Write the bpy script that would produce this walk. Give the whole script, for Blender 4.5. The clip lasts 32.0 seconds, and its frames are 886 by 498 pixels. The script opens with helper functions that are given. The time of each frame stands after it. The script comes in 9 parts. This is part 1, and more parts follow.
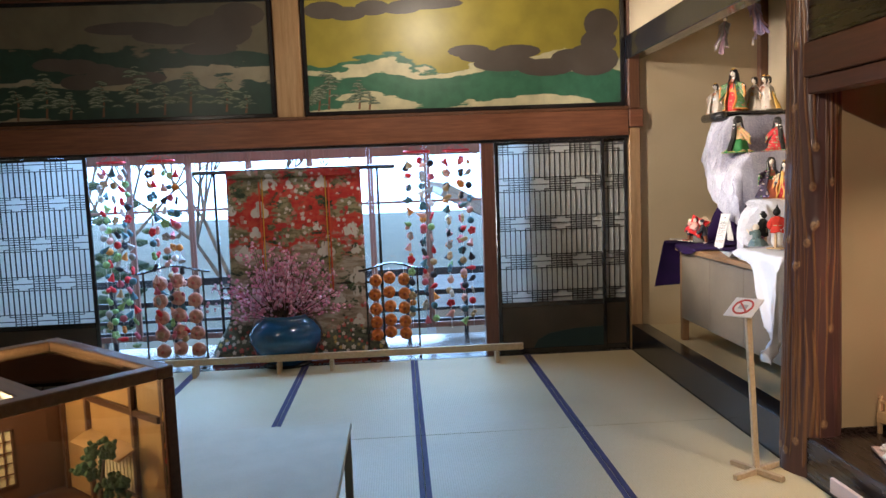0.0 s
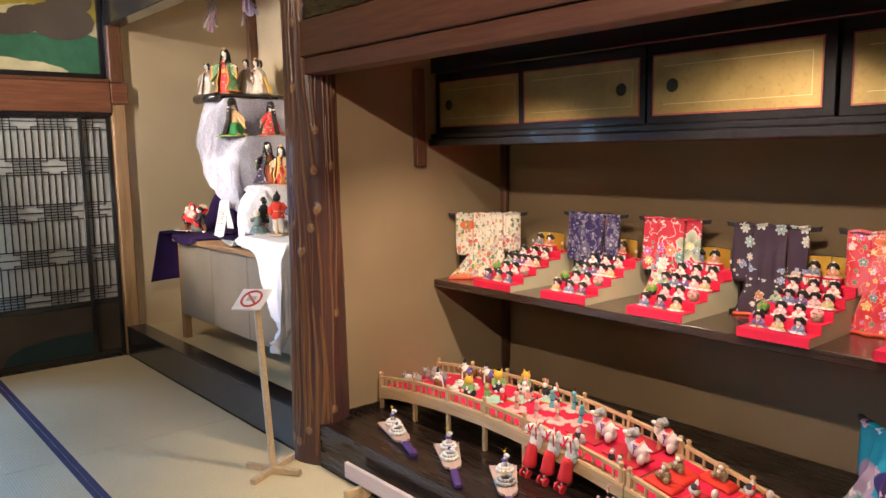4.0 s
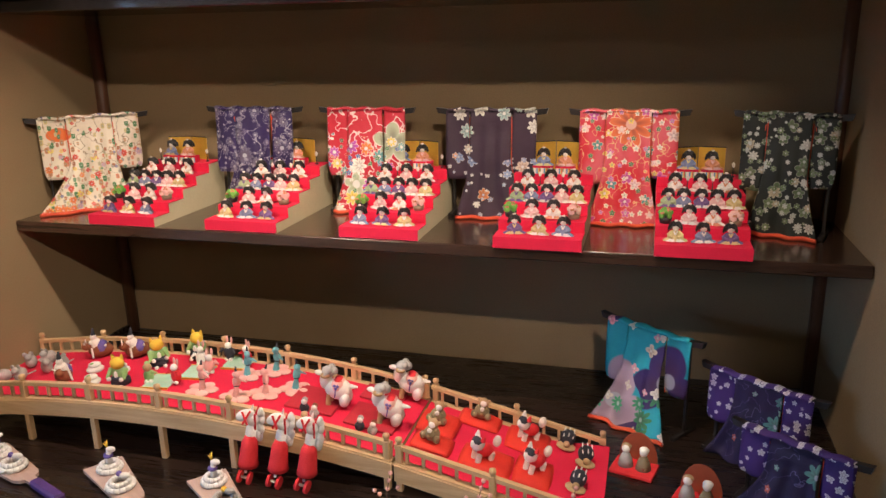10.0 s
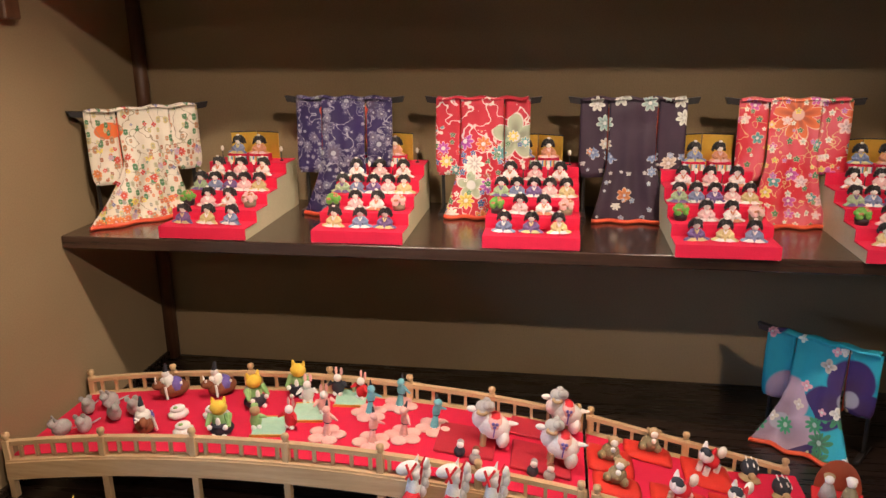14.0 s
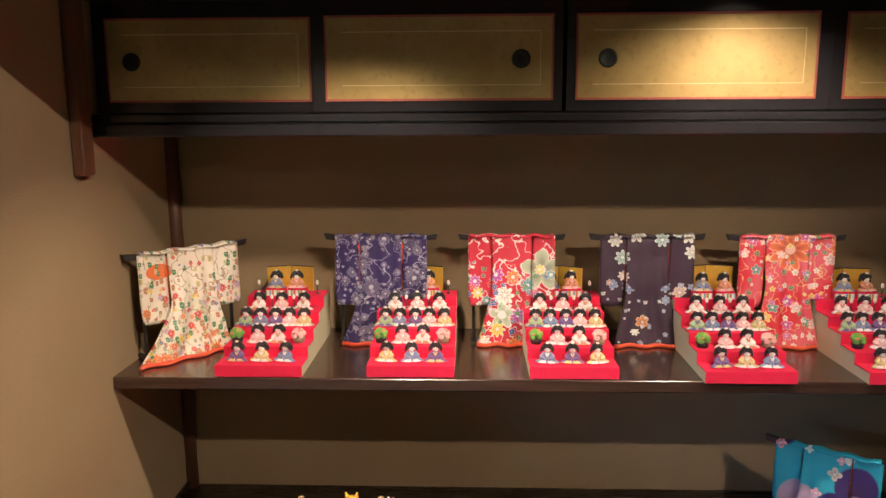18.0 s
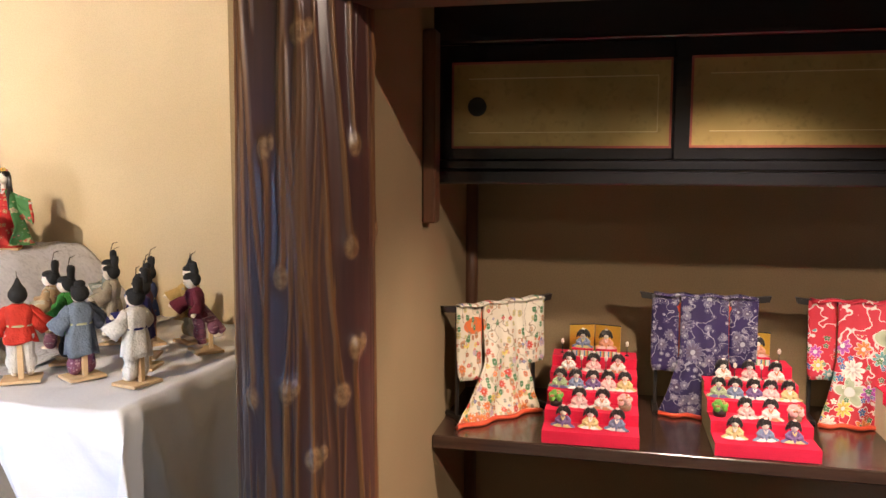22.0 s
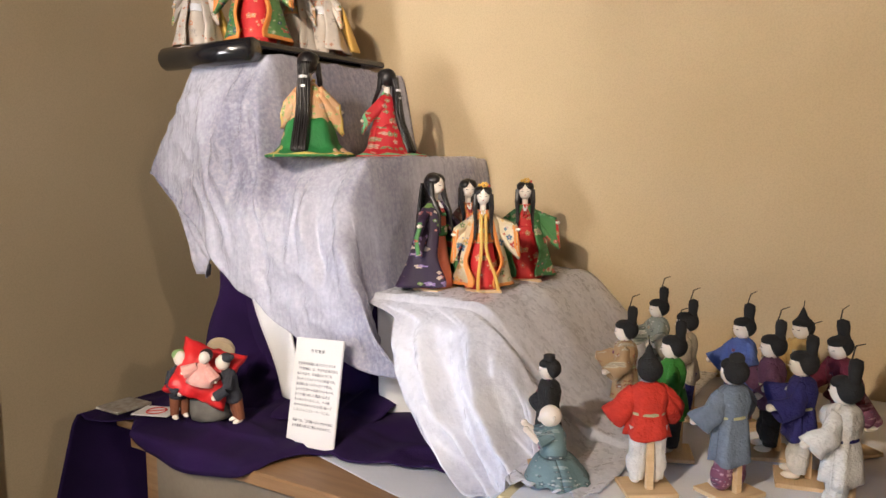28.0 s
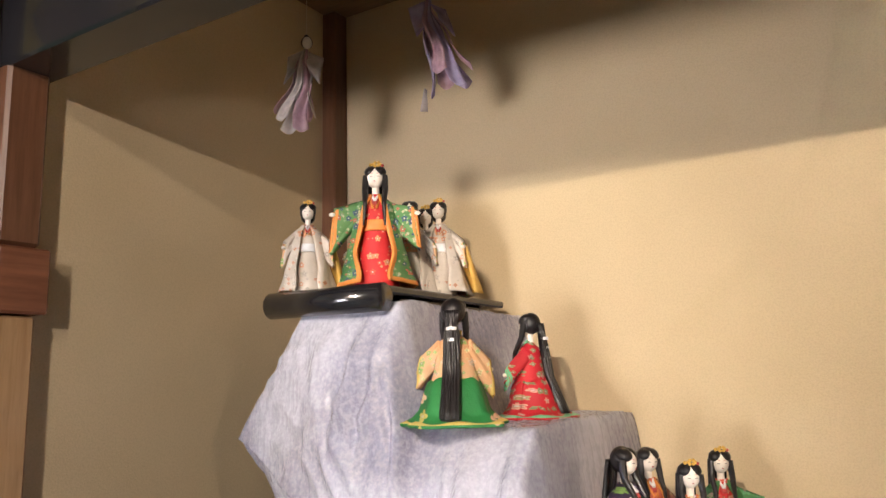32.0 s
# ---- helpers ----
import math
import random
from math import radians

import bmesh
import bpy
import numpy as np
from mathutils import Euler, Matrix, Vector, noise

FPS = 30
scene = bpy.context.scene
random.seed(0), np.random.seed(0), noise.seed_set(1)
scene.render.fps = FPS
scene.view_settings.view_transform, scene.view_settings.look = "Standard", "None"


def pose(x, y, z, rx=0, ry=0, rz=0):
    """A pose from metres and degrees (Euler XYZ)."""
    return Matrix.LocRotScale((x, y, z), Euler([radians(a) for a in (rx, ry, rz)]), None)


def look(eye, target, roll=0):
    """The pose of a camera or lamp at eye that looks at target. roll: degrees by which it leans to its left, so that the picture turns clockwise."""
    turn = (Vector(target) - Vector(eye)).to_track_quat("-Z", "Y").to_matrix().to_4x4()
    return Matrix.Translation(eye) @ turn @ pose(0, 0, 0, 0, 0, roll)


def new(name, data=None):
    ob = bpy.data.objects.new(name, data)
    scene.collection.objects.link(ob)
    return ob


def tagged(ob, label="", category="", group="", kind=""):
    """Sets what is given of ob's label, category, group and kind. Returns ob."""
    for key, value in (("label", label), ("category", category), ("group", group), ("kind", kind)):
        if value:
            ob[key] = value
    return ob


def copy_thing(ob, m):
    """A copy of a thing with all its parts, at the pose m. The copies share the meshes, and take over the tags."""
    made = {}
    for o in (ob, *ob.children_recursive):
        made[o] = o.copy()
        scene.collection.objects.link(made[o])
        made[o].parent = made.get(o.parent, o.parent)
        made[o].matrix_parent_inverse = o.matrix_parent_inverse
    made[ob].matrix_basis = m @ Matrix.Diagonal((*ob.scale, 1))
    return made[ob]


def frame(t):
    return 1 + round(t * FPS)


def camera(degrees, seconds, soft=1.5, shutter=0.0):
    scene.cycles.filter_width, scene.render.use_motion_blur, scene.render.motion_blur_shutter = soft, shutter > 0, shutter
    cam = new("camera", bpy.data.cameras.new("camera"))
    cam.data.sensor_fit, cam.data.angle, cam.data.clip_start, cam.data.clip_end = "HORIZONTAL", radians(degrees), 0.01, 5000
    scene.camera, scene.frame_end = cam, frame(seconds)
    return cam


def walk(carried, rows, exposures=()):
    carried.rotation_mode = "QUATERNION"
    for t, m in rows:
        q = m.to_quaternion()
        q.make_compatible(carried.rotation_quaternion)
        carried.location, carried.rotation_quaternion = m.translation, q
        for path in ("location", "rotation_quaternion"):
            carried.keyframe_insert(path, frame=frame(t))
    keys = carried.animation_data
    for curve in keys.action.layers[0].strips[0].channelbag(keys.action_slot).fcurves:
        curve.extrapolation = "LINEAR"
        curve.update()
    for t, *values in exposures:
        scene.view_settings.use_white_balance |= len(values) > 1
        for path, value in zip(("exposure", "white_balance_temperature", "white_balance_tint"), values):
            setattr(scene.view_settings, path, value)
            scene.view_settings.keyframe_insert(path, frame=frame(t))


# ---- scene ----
cam = camera(60.4, 32.0)
PATH = [
    (0, (-0.277, -0.115, 1.496), (-0.167, 1.872, 1.304), -2.2),
    (0.5, (-0.292, -0.115, 1.497), (-0.008, 1.854, 1.294), -2.1),
    (1, (-0.271, -0.107, 1.484), (0.145, 1.838, 1.275), -2.1),
    (1.5, (-0.242, -0.103, 1.474), (0.301, 1.81, 1.257), -2.0),
    (2, (-0.222, -0.092, 1.469), (0.457, 1.775, 1.238), -1.9),
    (2.5, (-0.191, -0.033, 1.458), (0.635, 1.771, 1.211), -1.7),
    (3, (-0.137, 0.068, 1.447), (0.845, 1.792, 1.193), -1.5),
    (3.5, (-0.13, 0.176, 1.446), (0.995, 1.81, 1.191), -1.1),
    (4, (-0.155, 0.285, 1.454), (1.124, 1.802, 1.2), -0.9),
    (4.5, (-0.146, 0.365, 1.457), (1.29, 1.732, 1.197), -0.9),
    (6.5, (0.071, 0.661, 1.37), (1.815, 1.568, 1.005), -1.9),
    (7, (0.079, 0.722, 1.353), (1.854, 1.522, 0.897), -1.7),
    (7.5, (0.144, 0.8, 1.351), (1.929, 1.542, 0.838), -1.6),
    (8, (0.241, 0.875, 1.359), (2.037, 1.578, 0.829), -1.5),
    (8.5, (0.273, 0.946, 1.362), (2.082, 1.615, 0.833), -1.3),
    (9, (0.272, 1.031, 1.377), (2.096, 1.651, 0.839), -1.3),
    (9.5, (0.25, 1.114, 1.378), (2.094, 1.67, 0.838), -1.2),
    (10, (0.237, 1.197, 1.391), (2.093, 1.706, 0.848), -1.1),
    (10.5, (0.289, 1.275, 1.384), (2.154, 1.748, 0.838), -1.1),
    (11, (0.363, 1.361, 1.39), (2.236, 1.802, 0.845), -1.0),
    (11.5, (0.376, 1.419, 1.393), (2.258, 1.837, 0.858), -0.9),
    (12, (0.357, 1.512, 1.388), (2.245, 1.902, 0.858), -0.8),
    (12.5, (0.35, 1.605, 1.378), (2.243, 1.968, 0.845), -0.7),
    (13, (0.341, 1.694, 1.375), (2.235, 2.033, 0.83), -0.8),
    (13.5, (0.354, 1.789, 1.362), (2.253, 2.101, 0.814), -0.6),
    (14, (0.422, 1.915, 1.36), (2.319, 2.202, 0.796), -0.6),
    (14.5, (0.446, 1.988, 1.372), (2.344, 2.261, 0.803), -0.7),
    (16.5, (0.262, 2.257, 1.464), (2.179, 2.387, 0.909), -0.0),
    (17, (0.264, 2.264, 1.522), (2.188, 2.374, 0.989), -0.2),
    (17.5, (0.263, 2.263, 1.532), (2.214, 2.361, 1.102), -0.3),
    (18, (0.258, 2.267, 1.534), (2.227, 2.34, 1.19), -0.3),
    (18.5, (0.244, 2.277, 1.532), (2.224, 2.331, 1.252), -0.2),
    (19, (0.238, 2.306, 1.535), (2.222, 2.349, 1.291), -0.1),
    (19.5, (0.229, 2.341, 1.532), (2.216, 2.386, 1.305), 0.0),
    (20, (0.229, 2.414, 1.535), (2.215, 2.469, 1.302), 0.2),
    (20.5, (0.295, 2.517, 1.524), (2.275, 2.653, 1.283), 0.3),
    (21, (0.377, 2.651, 1.501), (2.351, 2.888, 1.286), 0.4),
    (21.5, (0.386, 2.736, 1.51), (2.342, 3.092, 1.296), 0.4),
    (22, (0.357, 2.839, 1.51), (2.3, 3.266, 1.311), 0.3),
    (22.5, (0.369, 2.925, 1.508), (2.303, 3.393, 1.307), 0.3),
    (23, (0.445, 3.019, 1.508), (2.363, 3.548, 1.304), 0.3),
    (23.5, (0.496, 3.081, 1.505), (2.382, 3.715, 1.307), 0.2),
    (24, (0.555, 3.103, 1.501), (2.396, 3.86, 1.307), 0.2),
    (24.5, (0.585, 3.141, 1.488), (2.378, 4.008, 1.3), 0.3),
    (25, (0.598, 3.247, 1.477), (2.352, 4.189, 1.293), 0.6),
    (25.5, (0.605, 3.343, 1.48), (2.333, 4.333, 1.3), 0.6),
    (27.5, (0.711, 3.754, 1.556), (2.393, 4.81, 1.325), -0.4),
    (28, (0.683, 3.879, 1.557), (2.358, 4.948, 1.335), -0.3),
    (28.5, (0.653, 3.992, 1.57), (2.323, 5.072, 1.358), -0.5),
    (29, (0.677, 4.092, 1.584), (2.345, 5.177, 1.383), -0.8),
    (29.5, (0.779, 4.215, 1.596), (2.449, 5.301, 1.416), -0.9),
    (30, (0.828, 4.296, 1.63), (2.508, 5.375, 1.518), -1.0),
    (30.5, (0.819, 4.34, 1.661), (2.503, 5.418, 1.669), -1.2),
    (31, (0.806, 4.359, 1.668), (2.49, 5.429, 1.808), -1.2),
    (31.5, (0.783, 4.37, 1.675), (2.461, 5.432, 1.913), -1.3),
    (32, (0.769, 4.373, 1.679), (2.442, 5.42, 2.006), -1.3),
]
walk(cam, [(t, look(eye, target, roll)) for t, eye, target, roll in PATH], [(0, 0.08), (4, 0.32), (10, 0.05), (17, 0.08), (19, 0.25), (21, 0.28), (23, 0.08), (25, -0.12), (28, -0.32), (30, -0.38), (32, -0.14)])

# ---- world, sun, lamps ----
world = bpy.data.worlds.new("sky")
scene.world = world
world.use_nodes = True
wn = world.node_tree
sky = wn.nodes.new("ShaderNodeTexSky")
sky.sky_type, sky.sun_disc = "NISHITA", False
sky.sun_elevation, sky.sun_rotation = radians(38), radians(200)
wn.nodes["Background"].inputs["Strength"].default_value = 0.15
wn.links.new(sky.outputs["Color"], wn.nodes["Background"].inputs["Color"])
sun = new("sun", bpy.data.lights.new("sun", "SUN"))
sun.data.energy, sun.data.angle, sun.data.color = 2.8, radians(0.5), (1.0, 0.95, 0.88)
sun.matrix_world = pose(0, 30, 20, 52, 0, -20)


def spot(name, eye, target, watts, degrees, colour, blend=0.5, radius=0.02):
    lamp = new(name, bpy.data.lights.new(name, "SPOT"))
    lamp.data.energy, lamp.data.spot_size, lamp.data.spot_blend = watts, radians(degrees), blend
    lamp.data.color, lamp.data.shadow_soft_size = colour, radius
    lamp.matrix_world = look(eye, target)
    return lamp


def glow(name, eye, target, watts, w, h, colour):
    lamp = new(name, bpy.data.lights.new(name, "AREA"))
    lamp.data.shape, lamp.data.size, lamp.data.size_y = "RECTANGLE", w, h
    lamp.data.energy, lamp.data.color = watts, colour
    lamp.matrix_world = look(eye, target)
    return lamp


WARM = (1.0, 0.82, 0.66)
spot("spot_alcove_room", (-0.25, 0.75, 2.66), (2.2, 2.70, 1.0), 190, 70, WARM, 0.6)
spot("spot_beam_left", (1.80, 2.50, 1.90), (2.14, 2.62, 0.3), 82, 110, WARM, 0.8, 0.03)
spot("spot_beam_right", (1.80, 1.43, 1.90), (2.34, 1.62, 0.7), 56, 109, WARM, 0.8, 0.03)
spot("spot_tokonoma_back", (-0.6, 4.39, 2.65), (2.8, 4.50, 1.32), 336, 50, (1.0, 0.83, 0.65), 0.4)
spot("spot_tokonoma_side", (-1.4, 3.8, 2.655), (2.4, 5.85, 1.50), 245, 36, (1.0, 0.91, 0.83))
# added lamp hidden behind the head beam, standing in for skylight from the bay
glow("bay_sky_fill", (-1.25, 6.80, 1.90), (-1.25, 4.2, 0.3), 225, 3.6, 0.25, (0.28, 0.55, 1.0))
# unseen point lamp added to lift the room's ambient light
room_fill = new("room_fill_point", bpy.data.lights.new("room_fill_point", "POINT"))
room_fill.data.energy, room_fill.data.color, room_fill.data.shadow_soft_size = 24, (1.0, 0.88, 0.74), 0.22
room_fill.location = (-2.4, 3.2, 2.60)
spot("spot_paintings", (0.0, 4.75, 2.86), (0.1, 6.05, 2.35), 55, 140, (1.0, 0.88, 0.72), 0.6)
# unseen lamp by the west wall, added to brighten the tokonoma's upper walls
tokonoma_fill_lamp = glow("tokonoma_fill", (-4.93, 4.9, 1.0), (2.8, 5.4, 2.6), 16.0, 1.5, 1.3, (0.98, 0.93, 0.93))
tokonoma_fill_lamp.data.spread = radians(28)
case_lamp = new("case_lamp", bpy.data.lights.new("case_lamp", "POINT"))
case_lamp.data.energy, case_lamp.data.color, case_lamp.data.shadow_soft_size = 6.5, (1.0, 0.70, 0.40), 0.02
case_lamp.location = pose(-0.925, 2.012, 0.0, 0, 0, 137) @ Vector((0.40, 0.42, 0.90))

# ---- building helpers ----


def finish(name, bm, material, smooth=False):
    mesh = bpy.data.meshes.new(name)
    bmesh.ops.recalc_face_normals(bm, faces=bm.faces)
    bm.to_mesh(mesh)
    bm.free()
    for m in material if isinstance(material, (list, tuple)) else [material]:
        mesh.materials.append(m)
    if smooth:
        for p in mesh.polygons:
            p.use_smooth = True
    return mesh


def thing(name, bm, material, label="", category="", group="", kind="", smooth=False):
    ob = new(name, finish(name, bm, material, smooth) if bm else None)
    return tagged(ob, label, category, group, kind)


def part(name, bm, material, parent, label="", smooth=False, kind=""):
    ob = new(name, finish(name, bm, material, smooth))
    ob.parent = parent
    return tagged(ob, label, kind=kind)


def share(name, mesh, m, parent):
    """One more piece on a shared mesh, at the pose m inside its parent (which stands unmoved)."""
    ob = new(name, mesh)
    ob.parent, ob.matrix_basis = parent, m
    return ob


def empty(name, m, label, category, group=""):
    ob = new(name)
    ob.matrix_basis = m
    return tagged(ob, label, category, group)


def box(x0, x1, y0, y1, z0, z1, bev=0.0, bm=None, mat=0):
    bm = bm or bmesh.new()
    made = bmesh.ops.create_cube(bm, size=1.0, matrix=Matrix.Translation(((x0 + x1) / 2, (y0 + y1) / 2, (z0 + z1) / 2)) @ Matrix.Diagonal((x1 - x0, y1 - y0, z1 - z0, 1)))
    faces = {f for v in made["verts"] for f in v.link_faces}
    for f in faces:
        f.material_index = mat
    if bev:
        edges = list({e for v in made["verts"] for e in v.link_edges})
        bmesh.ops.bevel(bm, geom=edges, offset=bev, segments=1, affect="EDGES", material=mat)
    return bm


def turned_box(size, m, bev=0.0, bm=None, mat=0):
    bm = bm or bmesh.new()
    made = bmesh.ops.create_cube(bm, size=1.0, matrix=m @ Matrix.Diagonal((*size, 1)))
    for f in {f for v in made["verts"] for f in v.link_faces}:
        f.material_index = mat
    if bev:
        bmesh.ops.bevel(bm, geom=list({e for v in made["verts"] for e in v.link_edges}), offset=bev, segments=1, affect="EDGES", material=mat)
    return bm


def rod(a, b, r0, r1=None, n=10, bm=None, mat=0):
    bm = bm or bmesh.new()
    a, b = Vector(a), Vector(b)
    d = b - a
    m = Matrix.Translation((a + b) / 2) @ d.to_track_quat("Z", "Y").to_matrix().to_4x4()
    made = bmesh.ops.create_cone(bm, cap_ends=True, segments=n, radius1=r0, radius2=r0 if r1 is None else r1, depth=d.length, matrix=m)
    for f in {f for v in made["verts"] for f in v.link_faces}:
        f.material_index = mat
    return bm


def ball(c, r, bm=None, mat=0, u=10, v=7, scale=(1, 1, 1), turn=None):
    bm = bm or bmesh.new()
    m = Matrix.Translation(c) @ (turn or Matrix.Identity(4)) @ Matrix.Diagonal((*scale, 1))
    made = bmesh.ops.create_uvsphere(bm, u_segments=u, v_segments=v, radius=r, matrix=m)
    for f in {f for q in made["verts"] for f in q.link_faces}:
        f.material_index = mat
        f.smooth = True
    return bm


def lathe(profile, n=16, bm=None, mat=0, m=None, squash=1.0):
    """A turned shape from (radius, height) pairs; squash flattens its depth."""
    bm = bm or bmesh.new()
    m = m or Matrix.Identity(4)
    rings = []
    for r, z in profile:
        rings.append([bm.verts.new(m @ Vector((r * math.cos(2 * math.pi * k / n), squash * r * math.sin(2 * math.pi * k / n), z))) for k in range(n)])
    for a, b in zip(rings, rings[1:]):
        for k in range(n):
            f = bm.faces.new((a[k], a[(k + 1) % n], b[(k + 1) % n], b[k]))
            f.material_index, f.smooth = mat, True
    for ring in (rings[0], rings[-1]):
        f = bm.faces.new(ring)
        f.material_index = mat
    return bm


def slab(outline, thick, m=None, bm=None, mat=0):
    """A flat plate: the outline (x, z) in its own plane, thick along y, both sides."""
    bm = bm or bmesh.new()
    m = m or Matrix.Identity(4)
    front = [bm.verts.new(m @ Vector((x, -thick / 2, z))) for x, z in outline]
    back = [bm.verts.new(m @ Vector((x, thick / 2, z))) for x, z in outline]
    faces = [bm.faces.new(front), bm.faces.new(back[::-1])]
    n = len(outline)
    faces += [bm.faces.new((front[k], back[k], back[(k + 1) % n], front[(k + 1) % n])) for k in range(n)]
    for f in faces:
        f.material_index = mat
    return bm


def sheet(fn, nu, nv, thick=0.002, bm=None, mat=0, under=None):
    """A cloth from fn(u, v) -> point, u and v from 0 to 1, given a thickness; mat may be a function of u and v, under is the lower side's."""
    bm = bm or bmesh.new()
    grid = [[Vector(fn(i / nu, j / nv)) for j in range(nv + 1)] for i in range(nu + 1)]
    top, low = [], []
    for i in range(nu + 1):
        top.append([])
        low.append([])
        for j in range(nv + 1):
            du = grid[min(i + 1, nu)][j] - grid[max(i - 1, 0)][j]
            dv = grid[i][min(j + 1, nv)] - grid[i][max(j - 1, 0)]
            n = du.cross(dv)
            n = n.normalized() if n.length > 1e-9 else Vector((0, 0, 1))
            top[i].append(bm.verts.new(grid[i][j] + n * thick / 2))
            low[i].append(bm.verts.new(grid[i][j] - n * thick / 2))
    made = []
    for i in range(nu):
        for j in range(nv):
            here = mat((i + 0.5) / nu, (j + 0.5) / nv) if callable(mat) else mat
            made.append((bm.faces.new((top[i][j], top[i + 1][j], top[i + 1][j + 1], top[i][j + 1])), here))
            made.append((bm.faces.new((low[i][j], low[i][j + 1], low[i + 1][j + 1], low[i + 1][j])), here if under is None else under))
    rim = mat(0.0, 0.0) if callable(mat) else mat
    for i in range(nu):
        made.append((bm.faces.new((top[i][0], low[i][0], low[i + 1][0], top[i + 1][0])), rim))
        made.append((bm.faces.new((top[i][nv], top[i + 1][nv], low[i + 1][nv], low[i][nv])), rim))
    for j in range(nv):
        made.append((bm.faces.new((top[0][j], top[0][j + 1], low[0][j + 1], low[0][j])), rim))
        made.append((bm.faces.new((top[nu][j], low[nu][j], low[nu][j + 1], top[nu][j + 1])), rim))
    for f, here in made:
        f.material_index, f.smooth = here, True
    return bm


def wob(p, amp, scale=6.0, seed=0.0):
    return amp * noise.noise(Vector(p) * scale + Vector((seed, seed * 1.7, seed * 0.3)))


# ---- materials ----


class Nodes:
    def __init__(self, name):
        self.mat = bpy.data.materials.new(name)
        self.mat.use_nodes = True
        self.t = self.mat.node_tree
        self.bsdf = self.t.nodes["Principled BSDF"]
        self.coord = self.t.nodes.new("ShaderNodeTexCoord").outputs["Object"]

    def n(self, kind, **inputs):
        node = self.t.nodes.new("ShaderNode" + kind)
        for k, v in inputs.items():
            self.put(node.inputs[k.replace("_", " ")], v)
        return node

    def put(self, socket, v):
        if isinstance(v, bpy.types.NodeSocket):
            self.t.links.new(v, socket)
        elif isinstance(v, (tuple, list)) and len(v) == 3 and socket.type == "RGBA":
            socket.default_value = (*v, 1)
        else:
            socket.default_value = v

    def math(self, op, a, b=0.0, c=None):
        node = self.t.nodes.new("ShaderNodeMath")
        node.operation = op
        self.put(node.inputs[0], a)
        self.put(node.inputs[1], b)
        if c is not None:
            self.put(node.inputs[2], c)
        return node.outputs[0]

    def mix(self, f, a, b):
        node = self.t.nodes.new("ShaderNodeMix")
        node.data_type = "RGBA"
        self.put(node.inputs[0], f)
        self.put(node.inputs[6], a)
        self.put(node.inputs[7], b)
        return node.outputs[2]

    def noise(self, scale, detail=3.0, vec=None, rough=0.5, stretch=None):
        vec = vec or self.coord
        if stretch:
            node = self.t.nodes.new("ShaderNodeMapping")
            self.t.links.new(vec, node.inputs["Vector"])
            node.inputs["Scale"].default_value = stretch
            vec = node.outputs[0]
        return self.n("TexNoise", Vector=vec, Scale=scale, Detail=detail, Roughness=rough).outputs[0]

    def step(self, v, lo, hi):
        node = self.t.nodes.new("ShaderNodeMapRange")
        self.put(node.inputs[0], v)
        self.put(node.inputs[1], lo)
        self.put(node.inputs[2], hi)
        return node.outputs[0]

    def bump(self, height, strength=0.2, distance=0.005):
        node = self.n("Bump", Height=height, Strength=strength, Distance=distance)
        self.t.links.new(node.outputs[0], self.bsdf.inputs["Normal"])

    def done(self, colour, rough=0.6, metal=0.0, **more):
        self.put(self.bsdf.inputs["Base Color"], colour)
        self.put(self.bsdf.inputs["Roughness"], rough)
        self.put(self.bsdf.inputs["Metallic"], metal)
        for k, v in more.items():
            self.put(self.bsdf.inputs[k.replace("_", " ")], v)
        return self.mat

    def flowers(self, scale, radius, petals=5, axes="yz", shift=(0, 0)):
        """Scattered petalled prints on a cloth: the mask, the random colour and the heart's mask."""
        sep = self.n("SeparateXYZ", Vector=self.coord)
        a, b = (sep.outputs["xyz".index(k)] for k in axes)
        vec = self.n("CombineXYZ", X=self.math("ADD", a, shift[0]), Y=self.math("ADD", b, shift[1])).outputs[0]
        cell = self.t.nodes.new("ShaderNodeTexVoronoi")
        cell.voronoi_dimensions = "2D"
        self.t.links.new(vec, cell.inputs["Vector"])
        cell.inputs["Scale"].default_value = scale
        scaled = self.t.nodes.new("ShaderNodeVectorMath")
        scaled.operation = "SUBTRACT"
        self.t.links.new(vec, scaled.inputs[0])
        self.t.links.new(cell.outputs["Position"], scaled.inputs[1])
        d = self.n("SeparateXYZ", Vector=scaled.outputs[0])
        angle = self.math("ARCTAN2", d.outputs[0], d.outputs[1])
        petal = self.math("ABSOLUTE", self.math("COSINE", self.math("MULTIPLY", angle, petals / 2)))
        col = self.n("SeparateXYZ", Vector=cell.outputs["Color"])
        reach = self.math("MULTIPLY", self.math("MULTIPLY_ADD", petal, 0.45, 0.55), self.math("MULTIPLY_ADD", col.outputs[2], 0.6, 0.55))
        gap = self.math("SUBTRACT", self.math("MULTIPLY", reach, radius), cell.outputs["Distance"])
        mask = self.step(gap, 0.0, 0.03)
        heart = self.step(self.math("SUBTRACT", radius * 0.22, cell.outputs["Distance"]), 0.0, 0.02)
        return mask, col, heart, gap

    def ramp(self, f, stops):
        node = self.t.nodes.new("ShaderNodeValToRGB")
        node.color_ramp.interpolation = "CONSTANT"
        while len(node.color_ramp.elements) < len(stops):
            node.color_ramp.elements.new(0.5)
        for e, (p, c) in zip(node.color_ramp.elements, stops):
            e.position, e.color = p, (*c, 1)
        self.t.links.new(f, node.inputs[0])
        return node.outputs[0]


